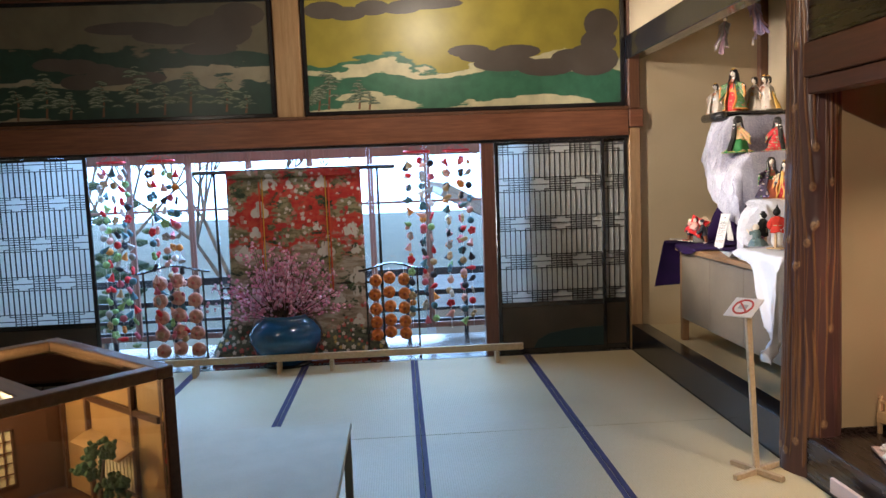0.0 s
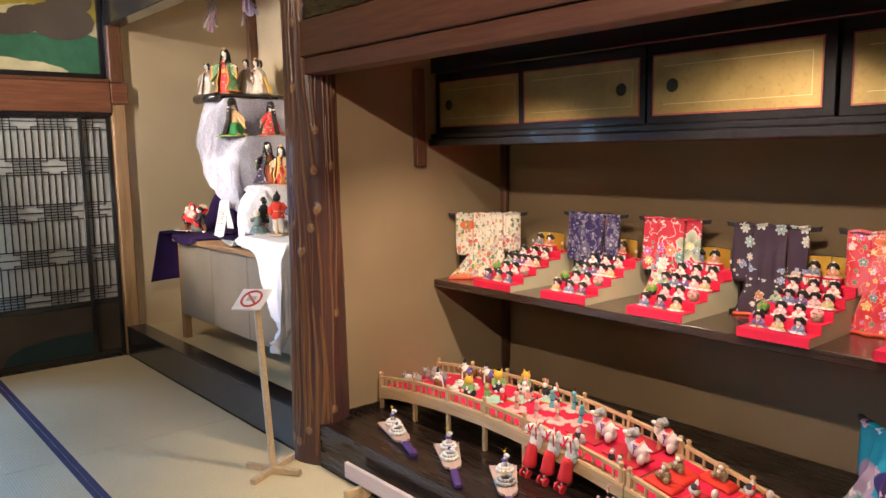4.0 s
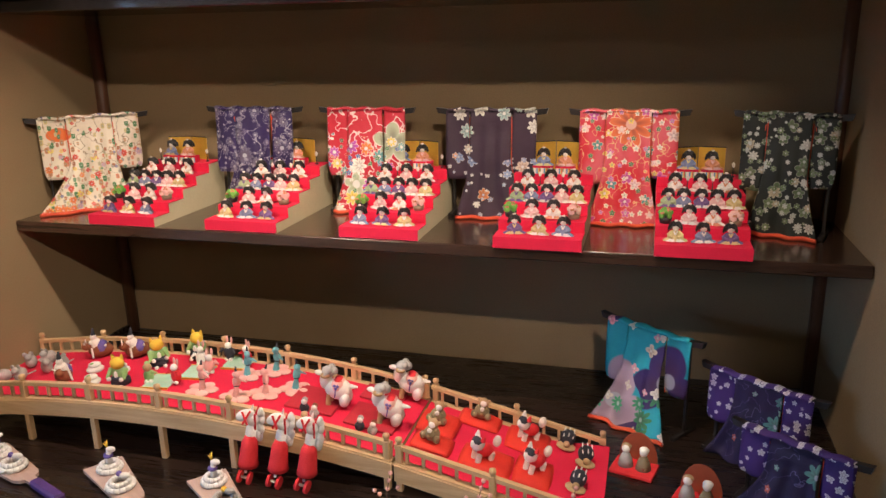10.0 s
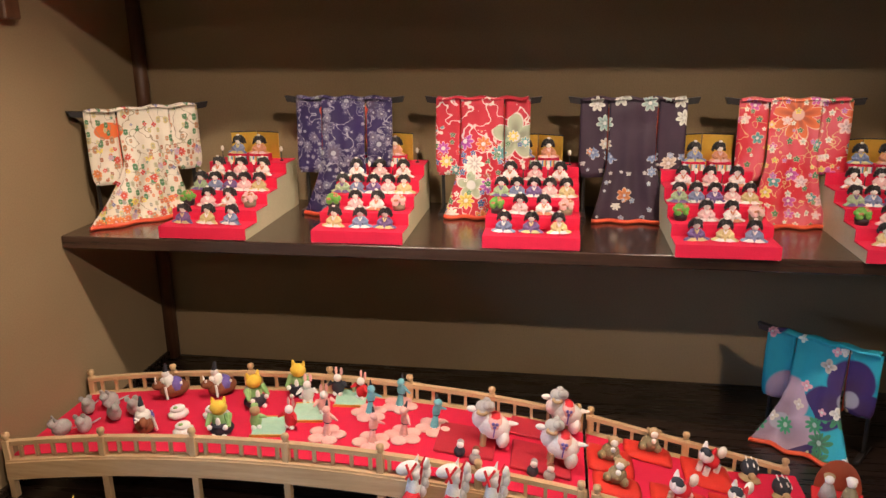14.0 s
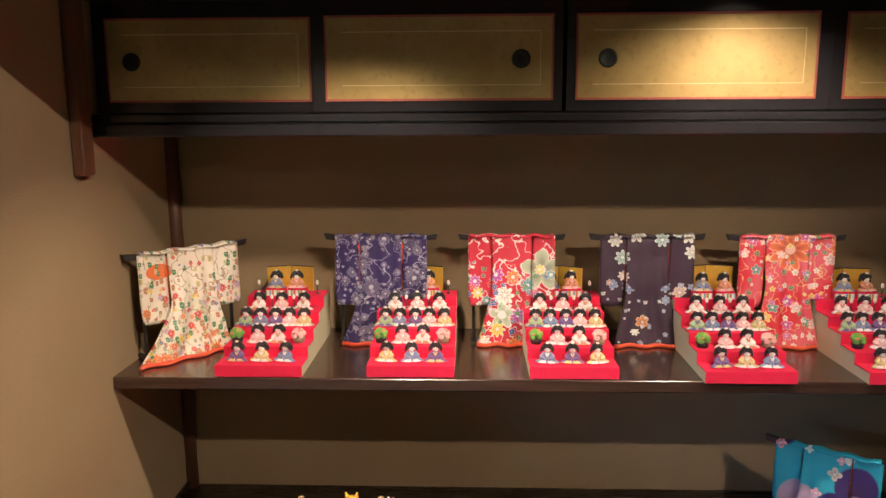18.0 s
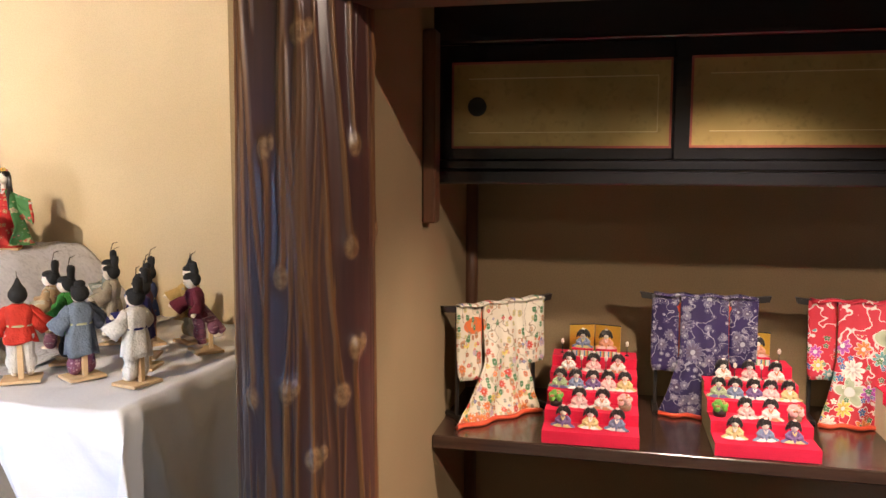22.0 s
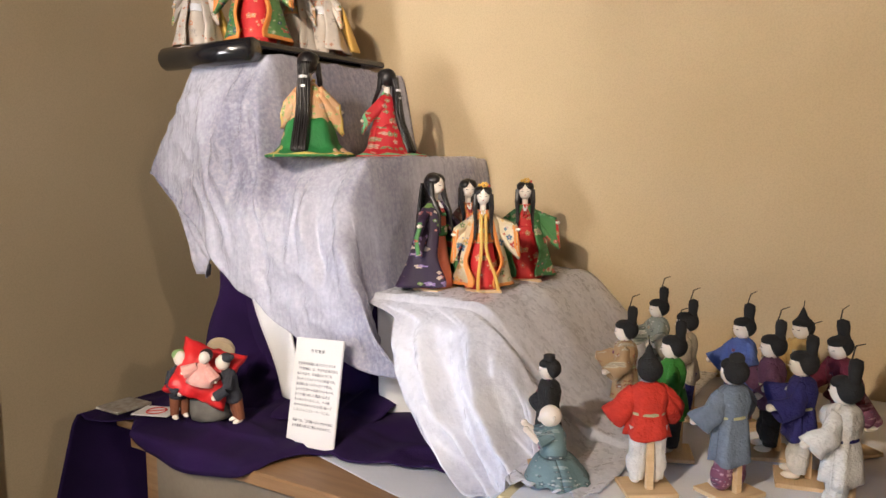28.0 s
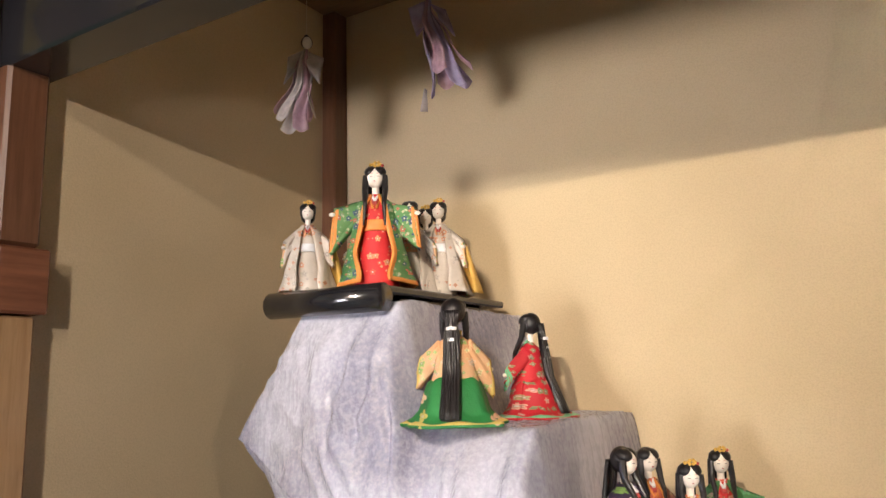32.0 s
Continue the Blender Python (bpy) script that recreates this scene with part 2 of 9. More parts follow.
def plain(name, a, b, scale=8.0, rough=0.6, fine=120.0, bump=0.15, metal=0.0, vary=0.12, **more):
    """Two tones in large patches, a fine grain over them."""
    n = Nodes(name)
    big, small = n.noise(scale, 4), n.noise(fine, 2)
    c = n.mix(n.step(big, 0.35, 0.65), a, b)
    c = n.mix(n.math("MULTIPLY", n.step(small, 0.4, 0.7), vary), c, tuple(v * 0.55 for v in a))
    n.bump(small, bump, 0.003)
    return n.done(c, n.math("MULTIPLY_ADD", big, 0.2, rough - 0.1), metal, **more)


def wood(name, a, b, along="y", rough=0.45, scale=1.0, bump=0.15, coat=0.0):
    n = Nodes(name)
    st = {"x": (0.6, 9, 9), "y": (9, 0.6, 9), "z": (9, 9, 0.6)}[along]
    fibre = n.noise(7 * scale, 5, stretch=st, rough=0.6)
    fine = n.noise(45 * scale, 2, stretch=st)
    big = n.noise(1.3, 3)
    c = n.mix(n.step(fibre, 0.35, 0.68), a, b)
    c = n.mix(n.math("MULTIPLY", n.step(big, 0.4, 0.7), 0.25), c, tuple(v * 0.6 for v in a))
    c = n.mix(n.math("MULTIPLY", n.step(fine, 0.55, 0.75), 0.25), c, tuple(v * 0.5 for v in a))
    n.bump(n.math("ADD", fibre, n.math("MULTIPLY", fine, 0.5)), bump, 0.002)
    return n.done(c, n.math("MULTIPLY_ADD", fibre, 0.2, rough - 0.1), 0.0, Coat_Weight=coat, Coat_Roughness=0.15)


def glass(name, tint, gloss):
    """Thin clear panes: they let light straight through and mirror a little."""
    m = bpy.data.materials.new(name)
    m.use_nodes = True
    t = m.node_tree
    t.nodes.clear()
    o, mx, tr, gl = (t.nodes.new("ShaderNode" + k) for k in ("OutputMaterial", "MixShader", "BsdfTransparent", "BsdfGlossy"))
    fr = t.nodes.new("ShaderNodeFresnel")
    fr.inputs[0].default_value = gloss
    tr.inputs[0].default_value = (*tint, 1)
    gl.inputs["Roughness"].default_value = 0.01
    t.links.new(fr.outputs[0], mx.inputs[0])
    t.links.new(tr.outputs[0], mx.inputs[1])
    t.links.new(gl.outputs[0], mx.inputs[2])
    t.links.new(mx.outputs[0], o.inputs[0])
    return m


def grained_post(name):
    """Pale cedar with tall arched growth rings."""
    n = Nodes(name)
    sep = n.n("SeparateXYZ", Vector=n.coord)
    across = n.math("ADD", sep.outputs[1], n.math("MULTIPLY", sep.outputs[0], 0.8))
    off = n.math("SUBTRACT", across, 1.93)
    arch = n.math("ADD", n.math("MULTIPLY", n.math("MULTIPLY", off, off), 130.0), n.math("MULTIPLY", sep.outputs[2], 2.1))
    arch = n.math("ADD", arch, n.math("MULTIPLY", n.noise(2.2, 3, stretch=(1, 1, 0.5)), 0.9))
    rings = n.math("FRACT", n.math("MULTIPLY", arch, 3.2))
    line = n.step(rings, 0.62, 0.98)
    fibre = n.noise(60, 3, stretch=(9, 9, 0.4))
    c = n.mix(n.step(fibre, 0.35, 0.65), (0.52, 0.31, 0.15), (0.60, 0.38, 0.20))
    c = n.mix(n.math("MULTIPLY", line, 0.6), c, (0.30, 0.145, 0.055))
    c = n.mix(n.math("MULTIPLY", n.step(n.noise(3, 3), 0.45, 0.7), 0.3), c, (0.42, 0.22, 0.10))
    n.bump(n.math("ADD", line, fibre), 0.12, 0.002)
    return n.done(c, 0.42)


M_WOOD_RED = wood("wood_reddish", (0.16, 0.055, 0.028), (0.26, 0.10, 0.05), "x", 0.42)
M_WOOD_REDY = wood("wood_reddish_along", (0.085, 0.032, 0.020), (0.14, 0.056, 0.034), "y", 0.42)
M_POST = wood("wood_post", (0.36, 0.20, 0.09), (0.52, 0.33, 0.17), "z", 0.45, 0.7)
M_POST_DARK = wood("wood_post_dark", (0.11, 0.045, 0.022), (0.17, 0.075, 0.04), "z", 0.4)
M_CEDAR = grained_post("cedar_post")
M_LACQUER = plain("black_lacquer", (0.012, 0.012, 0.015), (0.02, 0.018, 0.02), 3, 0.22, 60, 0.03, Coat_Weight=0.4)
M_BLACK_WOOD = wood("black_brown_wood", (0.010, 0.006, 0.005), (0.024, 0.013, 0.009), "y", 0.28, coat=0.2)
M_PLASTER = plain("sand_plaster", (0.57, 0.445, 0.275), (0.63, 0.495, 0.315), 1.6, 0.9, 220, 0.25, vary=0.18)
# same sand plaster, with the alcove's shade put into a darker, browner base
M_PLASTER_SHADED = plain("sand_plaster_shaded", (0.265, 0.182, 0.096), (0.315, 0.222, 0.122), 1.6, 0.9, 220, 0.25, vary=0.2)
M_CEIL = wood("ceiling_boards", (0.20, 0.12, 0.06), (0.28, 0.17, 0.09), "y", 0.6)
M_RED_FELT = plain("red_felt", (0.60, 0.006, 0.045), (0.68, 0.010, 0.058), 9, 0.9, 300, 0.3, vary=0.15)
M_PALE_WOOD = wood("pale_wood", (0.50, 0.36, 0.215), (0.62, 0.475, 0.31), "y", 0.5)
M_CREAM = plain("cream_board", (0.62, 0.54, 0.34), (0.68, 0.60, 0.40), 6, 0.7, 150, 0.1)
M_WHITE_CLOTH = plain("white_cloth", (0.74, 0.74, 0.76), (0.80, 0.80, 0.82), 5, 0.75, 260, 0.2, vary=0.06)
M_PURPLE = plain("purple_cloth", (0.014, 0.004, 0.040), (0.021, 0.006, 0.056), 7, 0.9, 260, 0.3, Specular_IOR_Level=0.25)

# ---- the room's shell ----
SHELL = "structure"
n = Nodes("tatami")
weave = n.noise(60, 2, stretch=(14, 0.5, 1))
rows = n.math("SINE", n.math("MULTIPLY", n.n("SeparateXYZ", Vector=n.coord).outputs[0], 520.0))
c = n.mix(n.step(weave, 0.35, 0.65), (0.60, 0.50, 0.30), (0.69, 0.59, 0.38))
c = n.mix(n.math("MULTIPLY", n.step(n.noise(1.2, 3), 0.4, 0.7), 0.3), c, (0.50, 0.385, 0.20))
n.bump(n.math("ADD", rows, weave), 0.25, 0.002)
M_TATAMI = n.done(c, 0.55)
M_HERI = plain("tatami_border", (0.035, 0.028, 0.09), (0.05, 0.04, 0.12), 12, 0.8, 240, 0.3)

floor = thing("floor", box(-5.0, 1.60, -3.0, 6.06, -0.12, -0.05), M_BLACK_WOOD, kind=SHELL)
SEAMS = [-3.78, -2.87, -1.96, -1.09, -0.21, 0.72, 1.598]
for k in range(len(SEAMS) - 1):
    for j in range(5):
        y1 = 5.998 - 1.82 * j
        y0 = max(y1 - 1.816, -3.0)
        bm = box(SEAMS[k] + 0.001, SEAMS[k + 1] - 0.001, y0, y1, -0.05, 0.0, 0.003)
        mat_ob = part("tatami_mat", bm, M_TATAMI, floor)
        for x0, x1 in ((SEAMS[k] + 0.002, SEAMS[k] + 0.029), (SEAMS[k + 1] - 0.029, SEAMS[k + 1] - 0.002)):
            if x1 < 1.5 and x0 > -3.7:
                part("border_strip", box(x0, x1, y0 + 0.001, y1 - 0.001, -0.002, 0.0022), M_HERI, mat_ob)

thing("ceiling", box(-5.2, 3.4, -3.2, 8.0, 2.95, 3.05), M_CEIL, kind=SHELL)
thing("wall_west", box(-5.2, -5.0, -3.2, 6.06, -0.1, 2.95), M_PLASTER, kind=SHELL)
# made-up frame around the added fill lamp; no window is known here
fill_frame = empty("fill_lamp_frame", pose(0, 0, 0), "", "")
tagged(fill_frame, kind=SHELL)
for y0, y1, z0, z1 in ((4.10, 4.15, 0.30, 1.75), (5.65, 5.70, 0.30, 1.75), (4.152, 5.648, 0.30, 0.35), (4.152, 5.648, 1.70, 1.75)):
    part("window_frame", box(-4.998, -4.95, y0, y1, z0, z1, 0.004), M_POST_DARK, fill_frame)
thing("wall_south", box(-5.0, 3.4, -3.2, -3.0, -0.1, 2.95), M_PLASTER, kind=SHELL)
thing("wall_east", box(2.85, 3.2, 0.62, 3.30, -0.1, 2.95), M_PLASTER_SHADED, kind=SHELL)
thing("wall_tokonoma_back", box(2.76, 3.2, 3.55, 6.06, -0.1, 2.95), M_PLASTER, kind=SHELL)
thing("wall_tokonoma_side", box(1.70, 3.2, 6.06, 6.2, -0.1, 2.95), M_PLASTER, kind=SHELL)
thing("wall_between", box(1.70, 3.2, 3.30, 3.55, -0.1, 2.95), M_PLASTER_SHADED, kind=SHELL)
thing("wall_alcove_right", box(1.70, 3.2, 0.42, 0.62, -0.1, 2.95), M_PLASTER_SHADED, kind=SHELL)
thing("wall_above_alcove", box(1.62, 1.68, 0.68, 3.36, 2.22, 2.95), M_PLASTER, kind=SHELL)
thing("wall_right_room", box(1.60, 1.70, -3.0, 0.55, -0.1, 2.95), M_PLASTER, kind=SHELL)
# alcove and tokonoma floors
thing("alcove_floor", box(1.60, 2.85, 0.62, 3.30, -0.10, 0.20, 0.004), M_BLACK_WOOD, kind=SHELL)
thing("tokonoma_floor", box(1.742, 2.76, 3.55, 6.06, -0.10, 0.185), M_TATAMI, kind=SHELL)
thing("tokonoma_sill", box(1.602, 1.74, 3.50, 6.0, -0.10, 0.212, 0.006), M_LACQUER, kind=SHELL)
thing("baseboard", box(1.70, 2.85, 3.288, 3.30, 0.20, 0.228, 0.002), M_BLACK_WOOD, kind=SHELL)
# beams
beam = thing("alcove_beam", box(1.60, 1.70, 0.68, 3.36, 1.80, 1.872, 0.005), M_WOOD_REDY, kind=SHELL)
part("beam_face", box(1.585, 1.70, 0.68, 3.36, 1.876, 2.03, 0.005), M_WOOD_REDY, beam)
part("upper_strip", box(1.60, 1.70, 0.68, 3.36, 2.034, 2.22, 0.004), M_BLACK_WOOD, beam)
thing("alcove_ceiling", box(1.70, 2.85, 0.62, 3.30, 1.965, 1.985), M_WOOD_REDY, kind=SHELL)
thing("tokonoma_lintel", box(1.60, 1.72, 3.55, 6.05, 2.37, 2.56, 0.006), M_LACQUER, kind=SHELL)
thing("wall_above_tokonoma", box(1.62, 1.70, 3.55, 6.05, 2.56, 2.95), M_PLASTER, kind=SHELL)
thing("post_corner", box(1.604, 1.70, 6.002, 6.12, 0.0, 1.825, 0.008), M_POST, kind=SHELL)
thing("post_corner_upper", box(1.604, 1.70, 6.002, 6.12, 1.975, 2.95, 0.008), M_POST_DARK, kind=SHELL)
thing("head_beam_end", box(1.602, 1.72, 5.99, 6.12, 1.828, 1.972, 0.006), M_WOOD_RED, kind=SHELL)
thing("post_alcove_right", box(1.585, 1.70, 0.54, 0.69, 0.0, 2.95, 0.008), M_CEDAR, kind=SHELL)
for yy in (3.288, 0.632):
    thing("post_back_corner", rod((2.83, yy, 0.2), (2.83, yy, 1.965), 0.024, n=12), M_POST_DARK, kind=SHELL, smooth=True)
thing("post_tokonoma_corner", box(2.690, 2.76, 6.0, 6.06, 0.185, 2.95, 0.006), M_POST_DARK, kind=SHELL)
# window wall
thing("head_beam", box(-5.0, 1.60, 5.99, 6.12, 1.765, 1.972, 0.006), M_WOOD_RED, kind=SHELL)
thing("wall_upper", box(-5.0, 1.60, 6.07, 6.14, 1.98, 2.95), M_WOOD_RED, kind=SHELL)

# ---- log pillar ----
n = Nodes("shibori_log")
grain = n.noise(16, 4, stretch=(1, 1, 0.035), rough=0.55)
fine = n.noise(60, 3, stretch=(1, 1, 0.04))
attr = n.t.nodes.new("ShaderNodeAttribute")
attr.attribute_name = "ridge"
ridge = attr.outputs["Fac"]
c = n.mix(n.step(grain, 0.35, 0.65), (0.050, 0.021, 0.026), (0.095, 0.040, 0.030))
c = n.mix(n.math("MULTIPLY", n.step(fine, 0.5, 0.75), 0.4), c, (0.028, 0.012, 0.012))
c = n.mix(n.math("MULTIPLY", n.step(ridge, 0.22, 0.55), 0.92), c, n.mix(n.step(fine, 0.35, 0.65), (0.125, 0.050, 0.020), (0.22, 0.105, 0.040)))
ring = n.t.nodes.new("ShaderNodeAttribute")
ring.attribute_name = "knot"
kn = ring.outputs["Fac"]
c = n.mix(n.math("MULTIPLY", n.step(kn, 0.25, 0.5), 0.9), c, n.mix(n.step(n.noise(90, 3), 0.35, 0.65), (0.19, 0.095, 0.045), (0.34, 0.20, 0.10)))
n.bump(n.math("ADD", grain, n.math("MULTIPLY", fine, 0.6)), 0.25, 0.004)
M_LOG = n.done(c, n.math("MULTIPLY_ADD", grain, 0.2, 0.28), 0.0, Coat_Weight=0.32, Coat_Roughness=0.18)

# rope-like ridges: angle and height at the top, angle half way, angle and height at the foot, knot at the foot (1) or top (-1)
RIDGES = [
    (2.30, 2.40, 2.37, 2.84, 1.25, 0), (2.84, 1.55, 2.87, 2.86, 0.20, -1), (3.04, 2.50, 3.16, 3.12, 1.33, 1),
    (3.84, 2.20, 3.90, 4.17, 1.38, 1), (2.33, 2.10, 2.36, 2.57, 1.11, 1), (3.40, 2.30, 3.37, 3.26, 0.30, 0),
    (3.84, 2.60, 3.64, 3.99, 1.12, 1), (3.42, 1.90, 3.56, 3.80, 0.25, 0), (3.20, 1.75, 3.31, 3.52, 1.20, 0),
    (1.85, 2.60, 2.05, 2.18, 0.20, 0), (3.43, 1.74, 3.44, 3.36, 1.35, -1), (4.06, 2.40, 4.15, 4.27, 1.56, 1),
    (3.20, 1.13, 3.14, 3.12, 0.20, -1), (3.57, 1.01, 3.55, 3.50, 0.15, -1), (4.62, 2.60, 4.76, 4.88, 1.40, 1),
    (4.22, 1.20, 4.30, 4.40, 0.20, -1),
]
lrng = random.Random(4)
for k in range(16):
    a0, z0 = 4.75 + 3.5 * k / 16 + lrng.uniform(-0.08, 0.08), lrng.uniform(1.5, 2.8)
    RIDGES.append((a0, z0, a0 + lrng.uniform(-0.1, 0.1), a0 + lrng.uniform(-0.15, 0.15), lrng.uniform(0.2, 1.2), lrng.choice((0, 1, -1))))
for k in range(9):
    a0 = 2.1 + 0.27 * k + lrng.uniform(-0.05, 0.05)
    RIDGES.append((a0, lrng.uniform(0.7, 1.0), a0 + 0.05, a0 - 0.04, lrng.uniform(0.0, 0.2), lrng.choice((0, 1))))
    RIDGES.append((a0 + 0.1, 2.95, a0 + 0.07, a0 + 0.12, lrng.uniform(1.95, 2.3), lrng.choice((0, 1))))
STRANDS = []
for k in range(22):
    a0, z0 = lrng.uniform(1.9, 5.2), lrng.uniform(0.9, 2.6)
    STRANDS.append((a0, z0, a0 + lrng.uniform(-0.08, 0.08), a0 + lrng.uniform(-0.14, 0.14), z0 - lrng.uniform(0.35, 0.9), 0))
NA, NZ = 360, 300
za, aa = np.meshgrid(np.linspace(0, 2.95, NZ + 1), np.arange(NA) * 2 * math.pi / NA, indexing="ij")
rid, knot = np.zeros_like(za), np.zeros_like(za)


def turned(d):
    return (d + math.pi) % (2 * math.pi) - math.pi


for k, (a0, z0, a1, a2, z2, kind) in enumerate(RIDGES + STRANDS):
    t = np.clip((z0 - za) / (z0 - z2), -0.2, 1.2)
    mid = a0 * (1 - t) * (1 - 2 * t) + 4 * a1 * t * (1 - t) + a2 * t * (2 * t - 1) + 0.02 * np.sin(za * 13 + 5 * a0)
    on = np.clip((z0 + 0.02 - za) / 0.05, 0, 1) * np.clip((za - z2 + 0.01) / 0.04, 0, 1)
    small = k >= len(RIDGES)
    wide = (0.022 if small else 0.047 + 0.010 * math.sin(7 * k)) * (1 + 0.3 * np.sin(za * 7 + 3 * a1))
    rid = np.maximum(rid, on * (0.6 if small else 1.0) * np.exp(-(turned(aa - mid) / wide) ** 2))
    if kind:
        ka, kz = (a2, z2) if kind > 0 else (a0, z0)
        knot = np.maximum(knot, np.exp(-(turned(aa - ka) / 0.125) ** 2 - ((za - kz) / 0.021) ** 2))
        if kind < 0:
            knot = np.maximum(knot, np.exp(-(turned(aa - ka - 0.13) / 0.07) ** 2 - ((za - kz - 0.010) / 0.014) ** 2))
thin = np.clip(1 - 4.5 * np.abs(np.sin(9 * aa + 1.2 * np.sin(1.3 * za + 2 * aa) + 0.8 * np.sin(3.1 * za + aa))), 0, 1) * np.clip(np.sin(5 * aa + 2.4 * za), 0, 1)
rid = np.maximum(rid, 0.55 * thin)
rr = 0.1185 + 0.016 * (1 - np.minimum(za, 1.6) / 1.6) + 0.0065 * rid + 0.009 * knot + 0.003 * np.sin(3 * aa + 1.4 * za) + 0.003 * np.sin(5 * aa - 2.1 * za)
verts = np.stack([1.682 + rr * np.cos(aa), 3.386 + rr * np.sin(aa), za], -1).reshape(-1, 3)
ij = np.arange(NZ * NA).reshape(NZ, NA)
faces = np.stack([ij, np.roll(ij, -1, 1), np.roll(ij, -1, 1) + NA, ij + NA], -1).reshape(-1, 4)
mesh = bpy.data.meshes.new("log_pillar")
mesh.from_pydata(verts.tolist(), [], faces.tolist())
for key, field in (("ridge", rid), ("knot", knot)):
    mesh.attributes.new(key, "FLOAT", "POINT").data.foreach_set("value", field.reshape(-1).astype(np.float32))
mesh.materials.append(M_LOG)
mesh.polygons.foreach_set("use_smooth", np.ones(len(mesh.polygons), dtype=bool))
tagged(new("post_log", mesh), "glossy dark brown log pillar with pale ridges and knots", "pillar", kind=SHELL)

# ---- upper cabinet ----
n = Nodes("gold_paper")
patch = n.noise(6, 4)
speck = n.noise(60, 3)
c = n.mix(n.step(patch, 0.35, 0.65), (0.36, 0.25, 0.085), (0.46, 0.33, 0.12))
c = n.mix(n.math("MULTIPLY", n.step(speck, 0.55, 0.7), 0.35), c, (0.22, 0.15, 0.05))
n.bump(speck, 0.08, 0.002)
M_GOLD = n.done(c, n.math("MULTIPLY_ADD", patch, 0.2, 0.33), 0.55)
M_GOLD_LINE = plain("gold_line", (0.62, 0.50, 0.25), (0.70, 0.56, 0.30), 20, 0.4, metal=0.4)
M_RED_LINE = plain("red_edging", (0.30, 0.06, 0.04), (0.36, 0.08, 0.05), 20, 0.5)
M_IRON = plain("dark_iron", (0.03, 0.035, 0.03), (0.05, 0.055, 0.05), 30, 0.4, metal=0.7)

cabinet = empty("hanging_cabinet", pose(0, 0, 0), "black lacquered hanging cabinet with gold paper sliding doors", "cabinet")
part("bottom_board", box(2.30, 2.85, 0.625, 3.298, 1.482, 1.517, 0.004), M_LACQUER, cabinet)
part("top_board", box(2.32, 2.85, 0.625, 3.298, 1.842, 1.962, 0.004), M_LACQUER, cabinet)
part("bottom_rail", box(2.315, 2.36, 0.625, 3.298, 1.519, 1.543, 0.003), M_LACQUER, cabinet)
DOORS = [(3.29, 2.66), (2.692, 2.013), (2.028, 1.330), (1.326, 0.66)]
for k, (ya, yb) in enumerate(DOORS):
    xf = 2.345 if k in (0, 3) else 2.325
    d = part("sliding_door", box(xf, xf + 0.016, yb, ya, 1.545, 1.840, 0.002), M_LACQUER, cabinet)
    fr = 0.042
    part("gold_panel", box(xf - 0.002, xf + 0.010, yb + fr, ya - fr, 1.580, 1.790), M_GOLD, d)
    for z0 in (1.574, 1.790):
        part("edging", box(xf - 0.004, xf + 0.008, yb + fr - 0.005, ya - fr + 0.005, z0, z0 + 0.006), M_RED_LINE, d)
    for y0 in (yb + fr - 0.005, ya - fr):
        part("edging", box(xf - 0.004, xf + 0.008, y0, y0 + 0.005, 1.580, 1.790), M_RED_LINE, d)
    part("inner_line", box(xf - 0.003, xf + 0.006, yb + fr + 0.03, ya - fr - 0.04, 1.752, 1.7545), M_GOLD_LINE, d)
    part("inner_line", box(xf - 0.003, xf + 0.006, yb + fr + 0.03, ya - fr - 0.04, 1.614, 1.616), M_GOLD_LINE, d)
    part("inner_line", box(xf - 0.003, xf + 0.006, yb + fr + 0.028, yb + fr + 0.030, 1.614, 1.7545), M_GOLD_LINE, d)
    yk = ya - (0.104 if k == 0 else 0.120) if k in (0, 2) else yb + 0.122
    pull = lathe([(0.0, 0.004), (0.016, 0.003), (0.021, 0.006), (0.025, 0.003), (0.025, -0.004), (0.0, -0.004)], 20, m=Matrix.Translation((xf, yk, 1.682)) @ Euler((0, -math.pi / 2, 0)).to_matrix().to_4x4())
    part("door_pull", pull, M_IRON, d, "round dark iron pull", smooth=True)
# two wall brackets that carry it
for y0 in (3.266, 0.622):
    thing("wall_bracket", box(2.20, 2.26, y0, y0 + 0.032, 1.385, 1.86, 0.004), M_POST_DARK, "dark brown wooden bracket fixed to the plaster wall", "bracket", "cabinet brackets")

# ---- long shelf ----
M_SHELF = wood("polished_shelf_wood", (0.034, 0.017, 0.012), (0.062, 0.032, 0.022), "y", 0.2, coat=0.5)
thing("long_shelf", box(2.32, 2.85, 0.622, 3.299, 0.762, 0.798, 0.003), M_SHELF, "long dark polished wooden shelf across the alcove", "shelf")

# ---- stepped stands with small dolls ----
M_HAIR = plain("doll_hair", (0.012, 0.010, 0.010), (0.02, 0.016, 0.015), 40, 0.45)
M_FACE = plain("doll_face", (0.78, 0.70, 0.62), (0.82, 0.75, 0.68), 30, 0.6, vary=0.03)
DOLLC = [("white_silk", (0.75, 0.70, 0.66)), ("pink_silk", (0.72, 0.46, 0.44)), ("green_silk", (0.36, 0.46, 0.26)), ("purple_silk", (0.17, 0.10, 0.26)), ("blue_silk", (0.20, 0.24, 0.38)), ("gold_silk", (0.60, 0.48, 0.22)), ("orange_silk", (0.62, 0.26, 0.14)), ("grey_silk", (0.35, 0.35, 0.36))]
SILK = {k: plain(k, c, tuple(v * 0.82 for v in c), 60, 0.6, 400, 0.2) for k, c in DOLLC}
